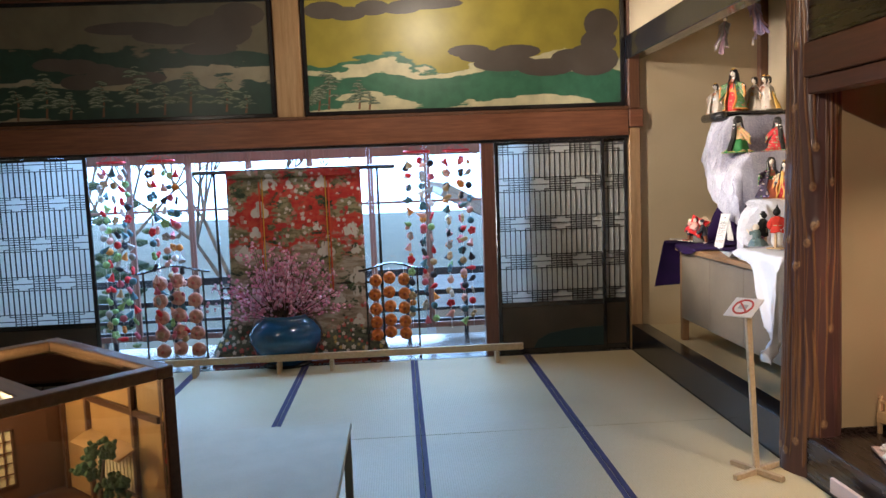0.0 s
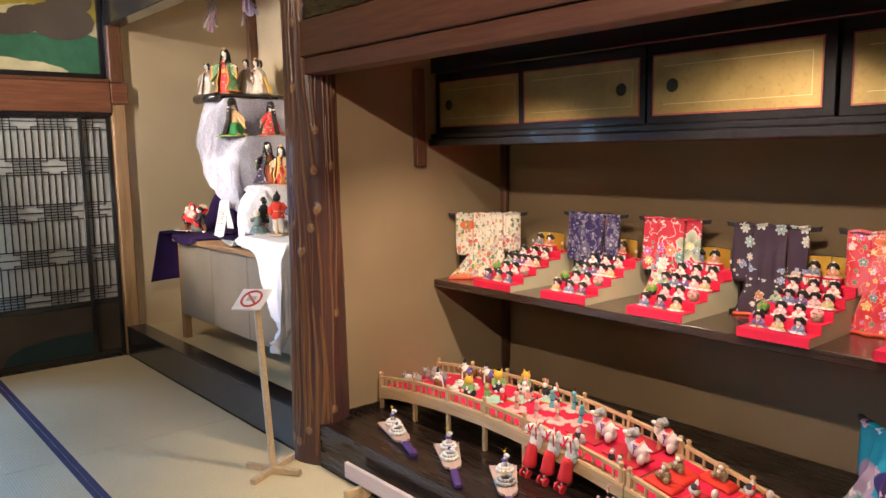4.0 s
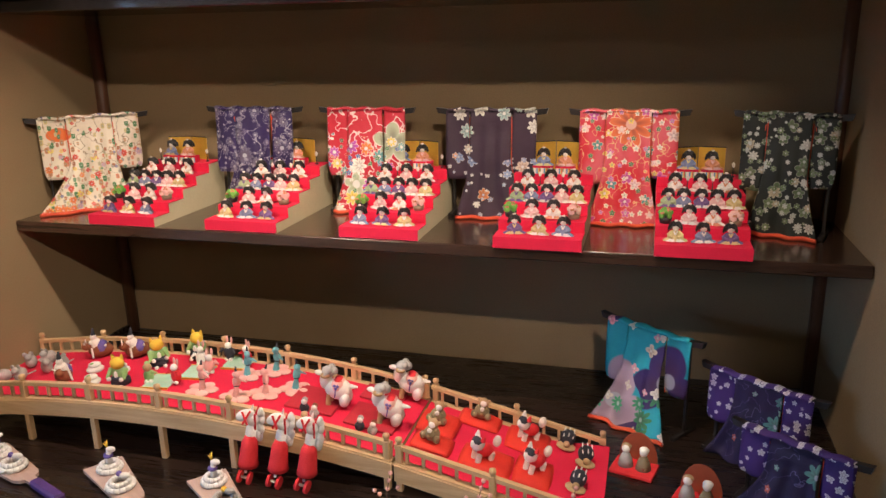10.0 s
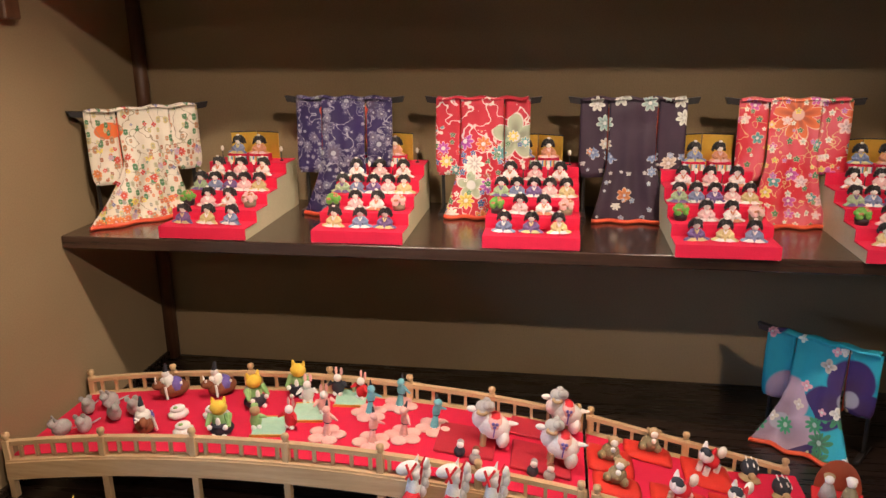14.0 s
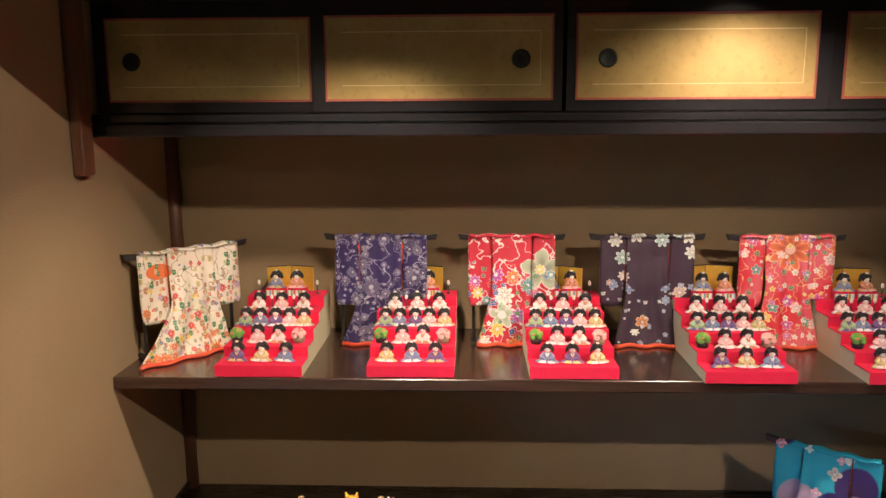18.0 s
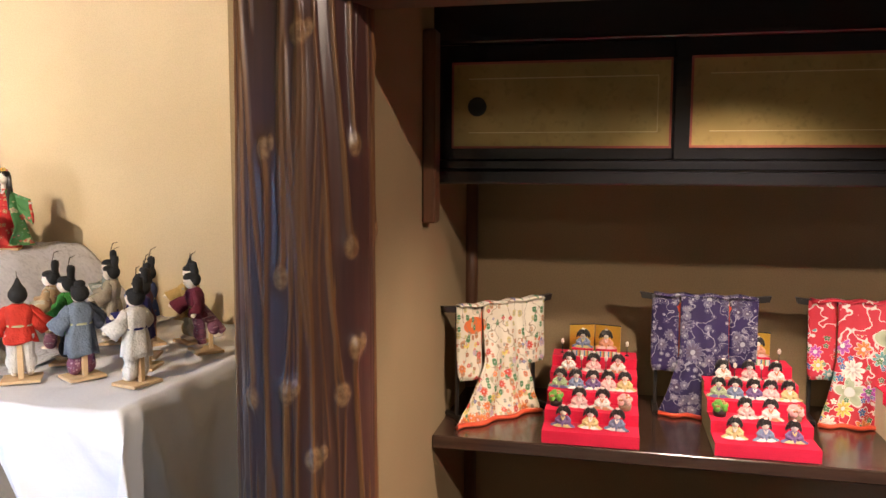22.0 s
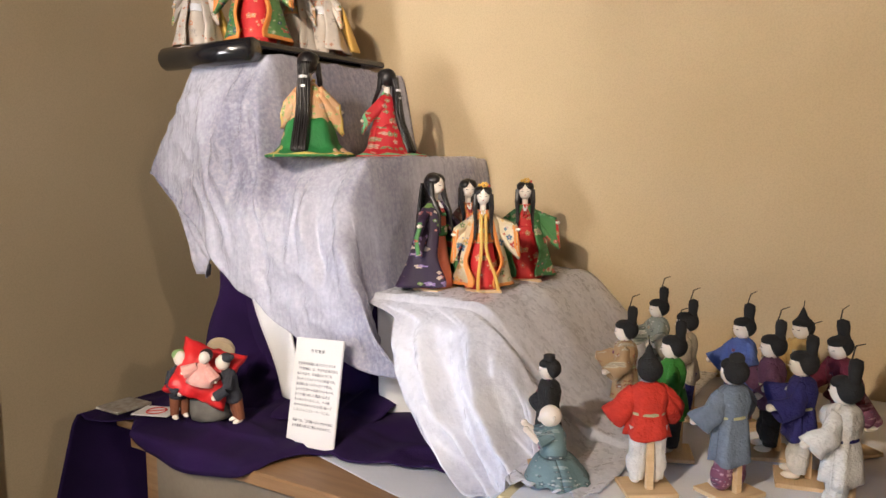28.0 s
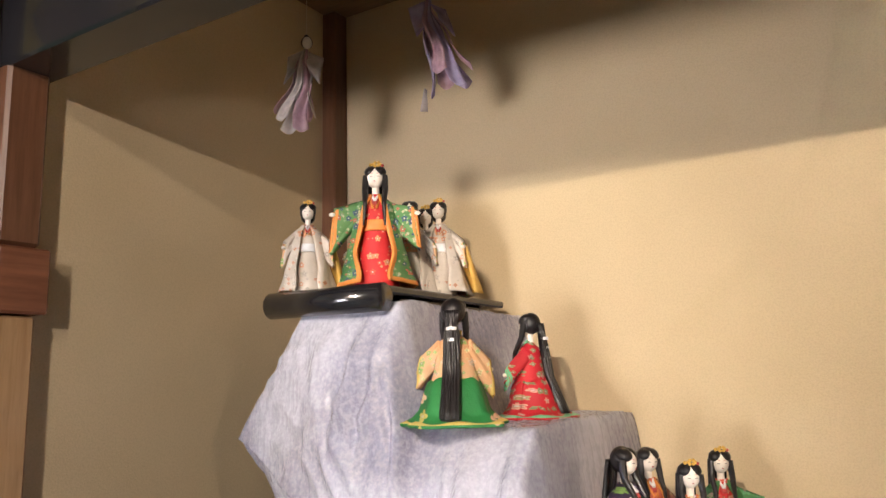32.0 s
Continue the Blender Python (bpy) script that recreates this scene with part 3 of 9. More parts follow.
M_GOLDLEAF = plain("gold_leaf", (0.72, 0.42, 0.06), (0.80, 0.48, 0.08), 14, 0.35, 80, 0.05, metal=0.55)
M_BLACKTRIM = plain("black_trim", (0.015, 0.013, 0.012), (0.025, 0.02, 0.02), 20, 0.4)
n = Nodes("striped_brocade")
u = n.n("SeparateXYZ", Vector=n.coord).outputs[0]
w = n.math("FRACT", n.math("MULTIPLY", u, 42.0))
M_BROCADE = n.done(n.ramp(w, [(0.0, (0.6, 0.55, 0.5)), (0.2, (0.10, 0.25, 0.45)), (0.38, (0.62, 0.5, 0.15)), (0.55, (0.55, 0.08, 0.06)), (0.7, (0.2, 0.4, 0.2)), (0.85, (0.7, 0.66, 0.6))]), 0.7)

ST = [(3.001, 2.751), (2.562, 2.316), (2.100, 1.848), (1.610, 1.369), (1.168, 0.919)]
X0 = [2.330, 2.335, 2.331, 2.303, 2.303]
STEP_H, STEP_D, STAND_W = 0.030, 0.088, 0.250


def small_doll(name, robe, under, bob=0.0125, crown=None):
    # spread robe, open in front over a second colour
    bm = lathe([(0.0, 0.0), (0.017, 0.0005), (0.018, 0.004), (0.012, 0.012), (0.0095, 0.022), (0.0055, 0.028), (0.0, 0.030)], 12, mat=0, squash=0.85)
    for s in (-1, 1):
        slab([(s * 0.002, 0.001), (s * 0.013, -0.001), (s * 0.029, 0.000), (s * 0.031, 0.003), (s * 0.018, 0.010), (s * 0.008, 0.020)], 0.004, Matrix.Translation((0, -0.012, 0.0015)) @ Euler((-0.5, 0, 0)).to_matrix().to_4x4(), bm, 0)
        slab([(s * 0.001, 0.000), (s * 0.010, -0.001), (s * 0.024, 0.001), (s * 0.015, 0.006), (s * 0.006, 0.013)], 0.003, Matrix.Translation((0, -0.0165, 0.0015)) @ Euler((-0.55, 0, 0)).to_matrix().to_4x4(), bm, 1)
        rod((s * 0.007, 0.000, 0.025), (s * 0.016, -0.006, 0.014), 0.0045, 0.0065, 8, bm, 0)
        rod((s * 0.016, -0.006, 0.014), (s * 0.006, -0.016, 0.011), 0.0062, 0.0035, 8, bm, 0)
        rod((s * 0.0045, -0.008, 0.027), (0, -0.011, 0.018), 0.0020, 0.0020, 6, bm, 1)
    ball((0, -0.003, 0.036), 0.0088, bm, 2, 10, 8)
    # ruffled bob with a fringe
    ball((0, 0.0030, 0.0405), bob * 1.10, bm, 3, 12, 8, (1.08, 0.95, 0.86))
    for q in range(9):
        a = math.pi * (q / 8) * 1.16 - 0.25
        r = bob * (1.02 + 0.10 * ((q * 7) % 3))
        rod((r * 0.86 * math.cos(a), 0.002 + r * 0.72 * math.sin(a), 0.042), (r * 1.22 * math.cos(a), 0.002 + r * 0.95 * math.sin(a), 0.0275 + 0.002 * (q % 2)), 0.0042, 0.0022, 6, bm, 3)
    for q in range(4):
        rod((0.0055 * (q - 1.5), -0.0070, 0.0490), (0.0068 * (q - 1.5), -0.0118, 0.0400), 0.0032, 0.0020, 6, bm, 3)
    ball((0, -0.004, 0.0535), 0.0034, bm, 2, 7, 5, (1.5, 1, 0.8))
    bmesh.ops.scale(bm, vec=(1.08, 1.08, 1.08), verts=bm.verts)
    if crown:
        rod((0, 0, 0.055), (0, 0, 0.062), 0.004, 0.002, 6, bm, 4)
    return thing(name, bm, [SILK[robe], SILK[under], M_FACE, M_HAIR, SILK["orange_silk"]], "tiny seated cloth doll with a black bob haircut", "doll", "seated dolls on the red steps")


def lantern_stand():
    bm = lathe([(0.0, 0.0), (0.007, 0.0), (0.007, 0.002), (0.0015, 0.004), (0.0012, 0.030)], 8, mat=0)
    ball((0, 0, 0.037), 0.006, bm, 1, 10, 8, (0.85, 0.85, 1.4))
    return thing("paper_lantern", bm, [M_BLACKTRIM, M_FACE], "tiny white lantern on a thin black stand", "lantern", "small lanterns on the stands")


def little_tree(colour, dark, name, label):
    bm = lathe([(0.0, 0.0), (0.011, 0.0), (0.013, 0.012), (0.0, 0.012)], 10, mat=1)
    rng = random.Random(3)
    for k in range(26):
        a, b = rng.uniform(0, 6.28), rng.uniform(-0.3, 1.5)
        ball((0.011 * math.cos(a) * math.cos(b), 0.011 * math.sin(a) * math.cos(b), 0.017 + 0.010 * math.sin(b)), 0.0055, bm, 0, 6, 5)
    for k in range(7):
        a, b = rng.uniform(0, 6.28), rng.uniform(0.1, 1.2)
        ball((0.015 * math.cos(a) * math.cos(b), 0.015 * math.sin(a) * math.cos(b), 0.018 + 0.014 * math.sin(b)), 0.0025, bm, 2, 6, 5)
    bmesh.ops.scale(bm, vec=(1.45, 1.45, 1.4), verts=bm.verts)
    return thing(name, bm, [colour, dark, SILK["orange_silk"]], label, "ornament", "small trees on the stands")


def low_table():
    bm = box(-0.032, 0.032, -0.018, 0.018, 0.018, 0.024, 0.002)
    box(-0.031, 0.031, -0.0195, -0.0182, 0.0, 0.018, 0, bm, 1)
    for x in (-0.028, 0.028):
        box(x - 0.003, x + 0.003, -0.015, 0.015, 0.0, 0.018, 0, bm, 0)
    return thing("doll_dais", bm, [M_RED_FELT, M_BROCADE], "low red dais edged with striped brocade", "dais", "daises on the stands")


def gold_screen(w, h):
    ob = empty("folding_screen", pose(0, 0, 0), "small gold folding screen with black edges", "folding screen", "gold folding screens")
    for s in (-1, 1):
        m = Matrix.Translation((s * w / 4, 0.010, h / 2)) @ Euler((0, 0, -s * 0.30)).to_matrix().to_4x4()
        p = part("screen_panel", turned_box((w / 2, 0.003, h), m, 0.0008), M_GOLDLEAF, ob)
        part("black_edge", turned_box((w / 2 + 0.001, 0.0042, 0.003), m @ Matrix.Translation((0, 0, h / 2)), 0), M_BLACKTRIM, ob)
    return ob


proto = [small_doll("small_doll", a, b) for a, b in (("white_silk", "orange_silk"), ("green_silk", "purple_silk"), ("purple_silk", "white_silk"), ("blue_silk", "white_silk"), ("gold_silk", "white_silk"), ("pink_silk", "white_silk"), ("purple_silk", "gold_silk"))]
royals = [small_doll("small_doll", "blue_silk", "gold_silk", 0.0135, 1), small_doll("small_doll", "orange_silk", "pink_silk", 0.0135, 1)]
lamp0, tree_a, tree_b = lantern_stand(), little_tree(plain("leaf_green", (0.13, 0.36, 0.05), (0.18, 0.45, 0.08), 60, 0.7), M_BLACKTRIM, "mandarin_tree", "tiny green mandarin tree in a round pot"), little_tree(plain("blossom_pink", (0.72, 0.42, 0.38), (0.78, 0.52, 0.46), 60, 0.7), plain("pot_brown", (0.22, 0.17, 0.11), (0.28, 0.22, 0.14), 40), "cherry_tree", "tiny pale pink cherry tree in a round pot")
dais0 = low_table()
screen_s, screen_l = gold_screen(0.160, 0.084), gold_screen(0.172, 0.094)
used = set()


def place(ob, m):
    """The first time the model itself is set, afterwards a copy of it."""
    if ob.name in used:
        return copy_thing(ob, m)
    used.add(ob.name)
    ob.matrix_basis = m
    return ob


rng = random.Random(11)
for k, ((ya, yb), x0) in enumerate(zip(ST, X0)):
    yc, zb = (ya + yb) / 2, 0.7982
    base = pose(x0, yc, zb, 0, 0, -90)
    # from the fourth stand the right side is shaded; the last paints it red
    dark = k >= 3
    st = empty("stepped_stand", base, "stepped doll stand covered with bright red felt" + ("" if dark else " and bare cream sides"), "doll stand", "stepped stands on the shelf")
    hw = STAND_W / 2
    for s in (-1, 1):
        out = [(0, 0), (STEP_D * 5 + 0.01, 0), (STEP_D * 5 + 0.01, STEP_H * 5)]
        for j in range(4, -1, -1):
            out += [(STEP_D * j, STEP_H * (j + 1)), (STEP_D * j, STEP_H * j)]
        out = out[:-1] if out[-1] == (0, 0) else out
        bm = slab(out, 0.006, Matrix.Translation((s * (hw - 0.003), 0, 0)) @ Euler((0, 0, math.pi / 2)).to_matrix().to_4x4())
        part("side_board", bm, M_RED_FELT if dark and s > 0 and k == 4 else M_CREAM, st)
    prof = []
    for j in range(5):
        prof += [(STEP_D * j - 0.002, STEP_H * j), (STEP_D * j - 0.002 + rng.uniform(-0.001, 0.001), STEP_H * (j + 1) + 0.0015)]
    prof.append((STEP_D * 5, STEP_H * 5 + 0.0015))

    def felt(u, v, prof=prof):
        f = v * (len(prof) - 1)
        i = min(int(f), len(prof) - 2)
        t = f - i
        y = prof[i][0] * (1 - t) + prof[i + 1][0] * t
        z = prof[i][1] * (1 - t) + prof[i + 1][1] * t
        return ((u - 0.5) * (STAND_W + 0.002), y, z + 0.0015)

    felt_ob = part("red_felt", sheet(felt, 6, 10 * 2, 0.003), M_RED_FELT, st)
    for p in felt_ob.data.polygons:
        p.use_smooth = False

    def on_step(step, u, depth=0.5, z=0.0):
        return base @ pose(u, STEP_D * (step + depth), STEP_H * (step + 1) + 0.0047 + z, 0, 0, rng.uniform(-12, 12))

    place(screen_l if k == 3 else screen_s, on_step(4, 0.0, 0.86))
    for s, r in zip((-1, 1), royals):
        place(dais0, base @ pose(s * 0.036, STEP_D * 4.27, STEP_H * 5 + 0.0047))
        place(r, on_step(4, s * 0.034, 0.28, 0.0245))
        place(lamp0, on_step(4, s * 0.098, 0.45))
    for u in (-0.072, 0.0, 0.072):
        place(proto[0 if u else 5], on_step(3, u, 0.42))
    for u in (-0.036, 0.036):
        place(lamp0, on_step(3, u, 0.55))
    for i, u in enumerate((-0.092, -0.048, 0.0, 0.044, 0.090)):
        place(proto[(1, 3, 2, 5, 4)[i]], on_step(2, u, 0.45))
    place(tree_a, on_step(1, -0.098, 0.5))
    place(tree_b, on_step(1, 0.090, 0.5))
    for i, u in enumerate((-0.034, 0.030)):
        place(proto[(5, 0)[i]], on_step(1, u, 0.5))
    for i, u in enumerate((-0.072, 0.0, 0.070)):
        place(proto[(6, 4, 3)[(i + k) % 3]], on_step(0, u, 0.55))


# ---- miniature kimonos on stands ----
def print_cloth(name, ground, ground2, layers, stems=None, rough=0.65, sun=None, line=None):
    """A dyed cloth: patchy ground, thin stems, layers of outlined flowers; a sixth entry in a layer keeps it below that height."""
    n = Nodes(name)
    sep = n.n("SeparateXYZ", Vector=n.coord)
    c = n.mix(n.step(n.noise(9, 3), 0.4, 0.6), ground, ground2)
    if sun:
        cx, cz, r0, tone = sun
        dx, dz = n.math("SUBTRACT", sep.outputs[0], cx), n.math("MULTIPLY", n.math("SUBTRACT", sep.outputs[2], cz), 1.7)
        d = n.math("SQRT", n.math("ADD", n.math("MULTIPLY", dx, dx), n.math("MULTIPLY", dz, dz)))
        c = n.mix(n.step(n.math("SUBTRACT", r0, d), 0.0, 0.002), c, tone)
    if stems:
        col, th = stems
        c = n.mix(n.step(n.math("SUBTRACT", th, n.math("ABSOLUTE", n.math("SUBTRACT", n.noise(16, 2), 0.5))), 0.0, 0.01), c, col)
    for k, (scale, radius, petals, stops, share_, *low) in enumerate(layers):
        scale *= 1.5 if 8 <= scale < 40 else 1.0
        mask, col, heart, gap = n.flowers(scale, radius, petals, "xz", (k * 3.7 + len(name), k * 1.9))
        on = n.math("MULTIPLY", mask, n.step(col.outputs[1], 1 - share_, 1 - share_ + 0.01))
        if low:
            edge = n.math("ADD", low[0], n.math("MULTIPLY", n.math("SUBTRACT", n.noise(7, 2), 0.5), 0.14))
            on = n.math("MULTIPLY", on, n.step(n.math("SUBTRACT", edge, sep.outputs[2]), 0.0, 0.004))
        tone = n.ramp(col.outputs[0], stops)
        inner = n.mix(n.step(gap, 0.10, 0.30), tone, n.mix(0.45, tone, (0.06, 0.02, 0.03)))
        if line:
            inner = n.mix(n.step(gap, 0.035, 0.055), line, inner)
        c = n.mix(on, c, inner)
        c = n.mix(n.math("MULTIPLY", heart, on), c, tuple(min(1.0, v * 0.5 + 0.3) for v in stops[0][1]))
    n.bump(n.math("ADD", n.math("MULTIPLY", n.noise(500, 1), 0.25), n.noise(42, 3, rough=0.6)), 0.40, 0.006)
    return n.done(c, rough)


W, R, G, Y, O, P, V, B = (0.74, 0.70, 0.62), (0.60, 0.04, 0.03), (0.08, 0.22, 0.09), (0.72, 0.55, 0.12), (0.72, 0.22, 0.05), (0.72, 0.36, 0.40), (0.14, 0.06, 0.26), (0.08, 0.14, 0.36)
CLOTHS = [
    print_cloth("cream_floral", (0.62, 0.55, 0.44), (0.70, 0.63, 0.52), [(34, 0.40, 2, [(0, (0.40, 0.16, 0.08)), (0.35, (0.62, 0.22, 0.12)), (0.6, (0.42, 0.40, 0.26)), (0.8, (0.30, 0.30, 0.26))], 0.75, 0.235), (26, 0.42, 2, [(0, G), (0.4, (0.48, 0.24, 0.12)), (0.7, (0.55, 0.46, 0.22))], 0.6), (20, 0.40, 8, [(0, (0.62, 0.06, 0.03)), (0.35, (0.70, 0.20, 0.04)), (0.6, (0.48, 0.36, 0.46)), (0.8, Y)], 0.55, 0.215), (17, 0.40, 9, [(0, (0.60, 0.05, 0.03)), (0.5, (0.66, 0.16, 0.04)), (0.8, (0.62, 0.50, 0.14))], 0.55, 0.075), (24, 0.30, 4, [(0, (0.16, 0.16, 0.30)), (0.4, G), (0.7, R)], 0.22)], ((0.26, 0.20, 0.13), 0.012), sun=(-0.105, 0.275, 0.042, (0.66, 0.14, 0.03))),
    print_cloth("purple_pine", (0.014, 0.005, 0.055), (0.022, 0.008, 0.075), [(9.0, 0.50, 11, [(0, (0.11, 0.095, 0.16)), (0.5, (0.05, 0.04, 0.10))], 0.5), (19, 0.50, 12, [(0, (0.15, 0.135, 0.20)), (0.6, (0.05, 0.035, 0.10))], 0.5), (34, 0.46, 9, [(0, (0.24, 0.22, 0.28)), (0.6, (0.06, 0.045, 0.12))], 0.35)], ((0.40, 0.38, 0.42), 0.010), line=(0.28, 0.26, 0.32)),
    print_cloth("crimson_floral", (0.46, 0.012, 0.03), (0.52, 0.025, 0.05), [(6.5, 0.46, 5, [(0, (0.62, 0.58, 0.54)), (0.6, (0.40, 0.44, 0.30)), (0.8, (0.66, 0.36, 0.34))], 0.6), (10, 0.46, 8, [(0, W), (0.25, (0.12, 0.34, 0.34)), (0.45, O), (0.6, (0.42, 0.08, 0.40)), (0.8, Y)], 0.9, 0.26), (24, 0.40, 5, [(0, G), (0.35, B), (0.6, W), (0.8, R)], 0.6, 0.24)], ((0.68, 0.60, 0.55), 0.017), line=(0.70, 0.64, 0.58)),
    print_cloth("dark_plum_floral", (0.030, 0.012, 0.026), (0.040, 0.017, 0.034), [(11, 0.44, 7, [(0, (0.60, 0.58, 0.50)), (0.45, (0.34, 0.46, 0.42)), (0.75, (0.58, 0.48, 0.36))], 0.42), (13, 0.40, 6, [(0, (0.20, 0.28, 0.44)), (0.4, W), (0.7, (0.56, 0.20, 0.06))], 0.45, 0.20), (26, 0.34, 5, [(0, (0.5, 0.48, 0.44)), (0.6, (0.22, 0.3, 0.42))], 0.3, 0.16)], line=(0.66, 0.62, 0.54)),
    print_cloth("pink_floral", (0.56, 0.018, 0.035), (0.60, 0.10, 0.13), [(6.2, 0.50, 9, [(0, (0.66, 0.14, 0.05)), (0.4, (0.62, 0.24, 0.30)), (0.65, (0.20, 0.05, 0.34)), (0.85, (0.06, 0.10, 0.36))], 0.75), (13, 0.44, 5, [(0, (0.72, 0.5, 0.5)), (0.3, Y), (0.5, (0.55, 0.1, 0.35)), (0.75, (0.1, 0.3, 0.3))], 0.65), (26, 0.38, 5, [(0, G), (0.3, W), (0.6, (0.5, 0.15, 0.45)), (0.8, Y)], 0.5)], ((0.70, 0.56, 0.24), 0.009), line=(0.72, 0.5, 0.36)),
    print_cloth("black_floral", (0.008, 0.011, 0.009), (0.014, 0.018, 0.014), [(13, 0.44, 5, [(0, (0.14, 0.19, 0.09)), (0.5, (0.10, 0.15, 0.07))], 0.8), (15, 0.38, 8, [(0, (0.58, 0.57, 0.52)), (0.5, (0.16, 0.22, 0.10)), (0.75, (0.5, 0.42, 0.3))], 0.7), (28, 0.36, 6, [(0, (0.55, 0.55, 0.52)), (0.5, (0.14, 0.2, 0.08))], 0.6)], line=(0.36, 0.36, 0.32)),
    print_cloth("turquoise_patchwork", (0.012, 0.30, 0.40), (0.018, 0.36, 0.46), [(3.8, 0.46, 3, [(0, (0.035, 0.015, 0.11)), (0.7, (0.42, 0.30, 0.38))], 0.92), (9, 0.44, 9, [(0, (0.05, 0.22, 0.10)), (0.5, (0.55, 0.53, 0.36)), (0.7, (0.04, 0.26, 0.12))], 0.85, 0.12), (12, 0.36, 4, [(0, W), (0.5, (0.60, 0.52, 0.42)), (0.75, P)], 0.3)]),
    print_cloth("violet_blossom", (0.040, 0.014, 0.13), (0.052, 0.018, 0.16), [(26, 0.42, 5, [(0, (0.6, 0.58, 0.66)), (0.9, (0.5, 0.48, 0.6))], 0.7)]),
    print_cloth("indigo_plain", (0.012, 0.006, 0.045), (0.018, 0.008, 0.060), [(9, 0.42, 8, [(0, (0.10, 0.18, 0.36)), (0.4, (0.56, 0.12, 0.06)), (0.7, (0.10, 0.26, 0.24))], 0.34), (24, 0.40, 5, [(0, (0.16, 0.24, 0.42)), (0.5, (0.5, 0.14, 0.10)), (0.75, (0.2, 0.34, 0.3))], 0.16)], ((0.20, 0.17, 0.34), 0.006)),
]
M_HEM = plain("scarlet_lining", (0.66, 0.07, 0.03), (0.72, 0.10, 0.04), 30, 0.6)


def mini_kimono(m, w, h, cloth, flare=(0.62, 0.36), seed=0, lean=0.05, label="", top_cloth=None, hem=True):
    ob = empty("miniature_kimono", m, label, "kimono", "miniature kimonos on stands")
    # stand
    for s in (-1, 1):
        part("stand_leg", box(s * w * 0.44 - 0.005, s * w * 0.44 + 0.005, 0.010, 0.020, 0.0, h, 0.0015), M_BLACKTRIM, ob)
        part("stand_foot", box(s * w * 0.44 - 0.008, s * w * 0.44 + 0.008, -0.05, 0.07, 0.0, 0.012, 0.002), M_BLACKTRIM, ob)
        part("bar_end", slab([(s * w * 0.44, -0.010), (s * w * 0.60, -0.004), (s * w * 0.62, 0.014), (s * w * 0.44, 0.008)], 0.018, Matrix.Translation((0, 0.006, h))), M_BLACKTRIM, ob)
    part("crossbar", box(-w * 0.46, w * 0.46, 0.0, 0.012, h - 0.008, h + 0.004, 0.002), M_BLACKTRIM, ob)
    bw = w * 0.225

    def body(u, v):
        left = -bw - (w * flare[0] - bw) * max(0.0, (v - 0.45) / 0.55) ** 1.4
        right = bw + (w * flare[1] - bw) * max(0.0, (v - 0.45) / 0.55) ** 1.4
        x = left + (right - left) * u
        fold = 0.010 * v * math.sin(u * 17 + seed) + wob((x, v, seed), 0.006, 9, seed)
        z = h + 0.010 - (h + 0.004) * v - 0.010 * math.sin(u * 3.1) * v
        return (x, -0.012 - lean * v ** 1.5 + fold, max(z, 0.006))

    part("garment_body", sheet(body, 22, 20, 0.004), cloth, ob)
    if hem:
        def edge(u, v):
            p = Vector(body(u, 1.0))
            a = v * 2 * math.pi
            return (p.x, p.y - 0.004 + 0.008 * math.cos(a), max(p.z + 0.006 * math.sin(a), 0.001))

        part("padded_hem", sheet(edge, 20, 6, 0.001), M_HEM, ob, "scarlet padded hem")
    for s in (-1, 1):
        def sleeve(u, v, s=s):
            x0, x1 = s * (bw + 0.004), s * w * 0.50
            drop = h * (0.66 if s < 0 else 0.60)
            r = 0.25
            cut = 0.0
            if v > 1 - r:
                q = (v - 1 + r) / r
                cut = (1 - math.sqrt(max(0, 1 - q * q))) * 0.22
            x = x0 + (x1 - x0) * (cut * 0.5 + u * (1 - cut))
            z = h + 0.008 - drop * v
            return (x, -0.006 - 0.012 * v + 0.004 * math.sin(u * 6 + v * 3 + seed), z)

        part("sleeve", sheet(sleeve, 8, 14, 0.004), top_cloth or cloth, ob)
        part("sleeve_lining", slab([(s * bw, h * 0.96), (s * (bw + 0.010), h * 0.92), (s * (bw + 0.012), h * 0.45), (s * bw, h * 0.40)], 0.002, Matrix.Translation((0, -0.006, 0))), M_HEM, ob)
    def collar(u, v):
        return ((u - 0.5) * w * 0.96, -0.004 + 0.016 * math.cos(v * math.pi), h + 0.006 + 0.007 * math.sin(v * math.pi) + 0.003 * math.sin(u * 23 + seed))
    part("shoulder_fold", sheet(collar, 26, 6, 0.003), top_cloth or cloth, ob)
    return ob


KTEXT = ["cream floral miniature kimono on a black stand", "purple miniature kimono with grey pine clouds", "crimson floral miniature kimono on a black stand", "dark plum miniature kimono with white birds", "pink and red floral miniature kimono", "black miniature kimono with white flowers"]
KPLACE = [((2.57, 3.150, 0.7985, 0, 0, -42), 0.335, 0.325, (0.62, 0.30)), ((2.70, 2.56, 0.7985, 0, 0, -90), 0.30, 0.345, (0.42, 0.30)), ((2.70, 2.135, 0.7985, 0, 0, -90), 0.28, 0.345, (0.40, 0.34)), ((2.70, 1.70, 0.7985, 0, 0, -90), 0.30, 0.345, (0.36, 0.42)), ((2.69, 1.262, 0.7985, 0, 0, -90), 0.30, 0.345, (0.40, 0.34)), ((2.63, 0.805, 0.7985, 0, 0, -108), 0.26, 0.345, (0.34, 0.42))]
for k, (pz, w, h, fl) in enumerate(KPLACE):
    mini_kimono(pose(*pz), w, h, CLOTHS[k], fl, k * 1.3, 0.05, KTEXT[k])
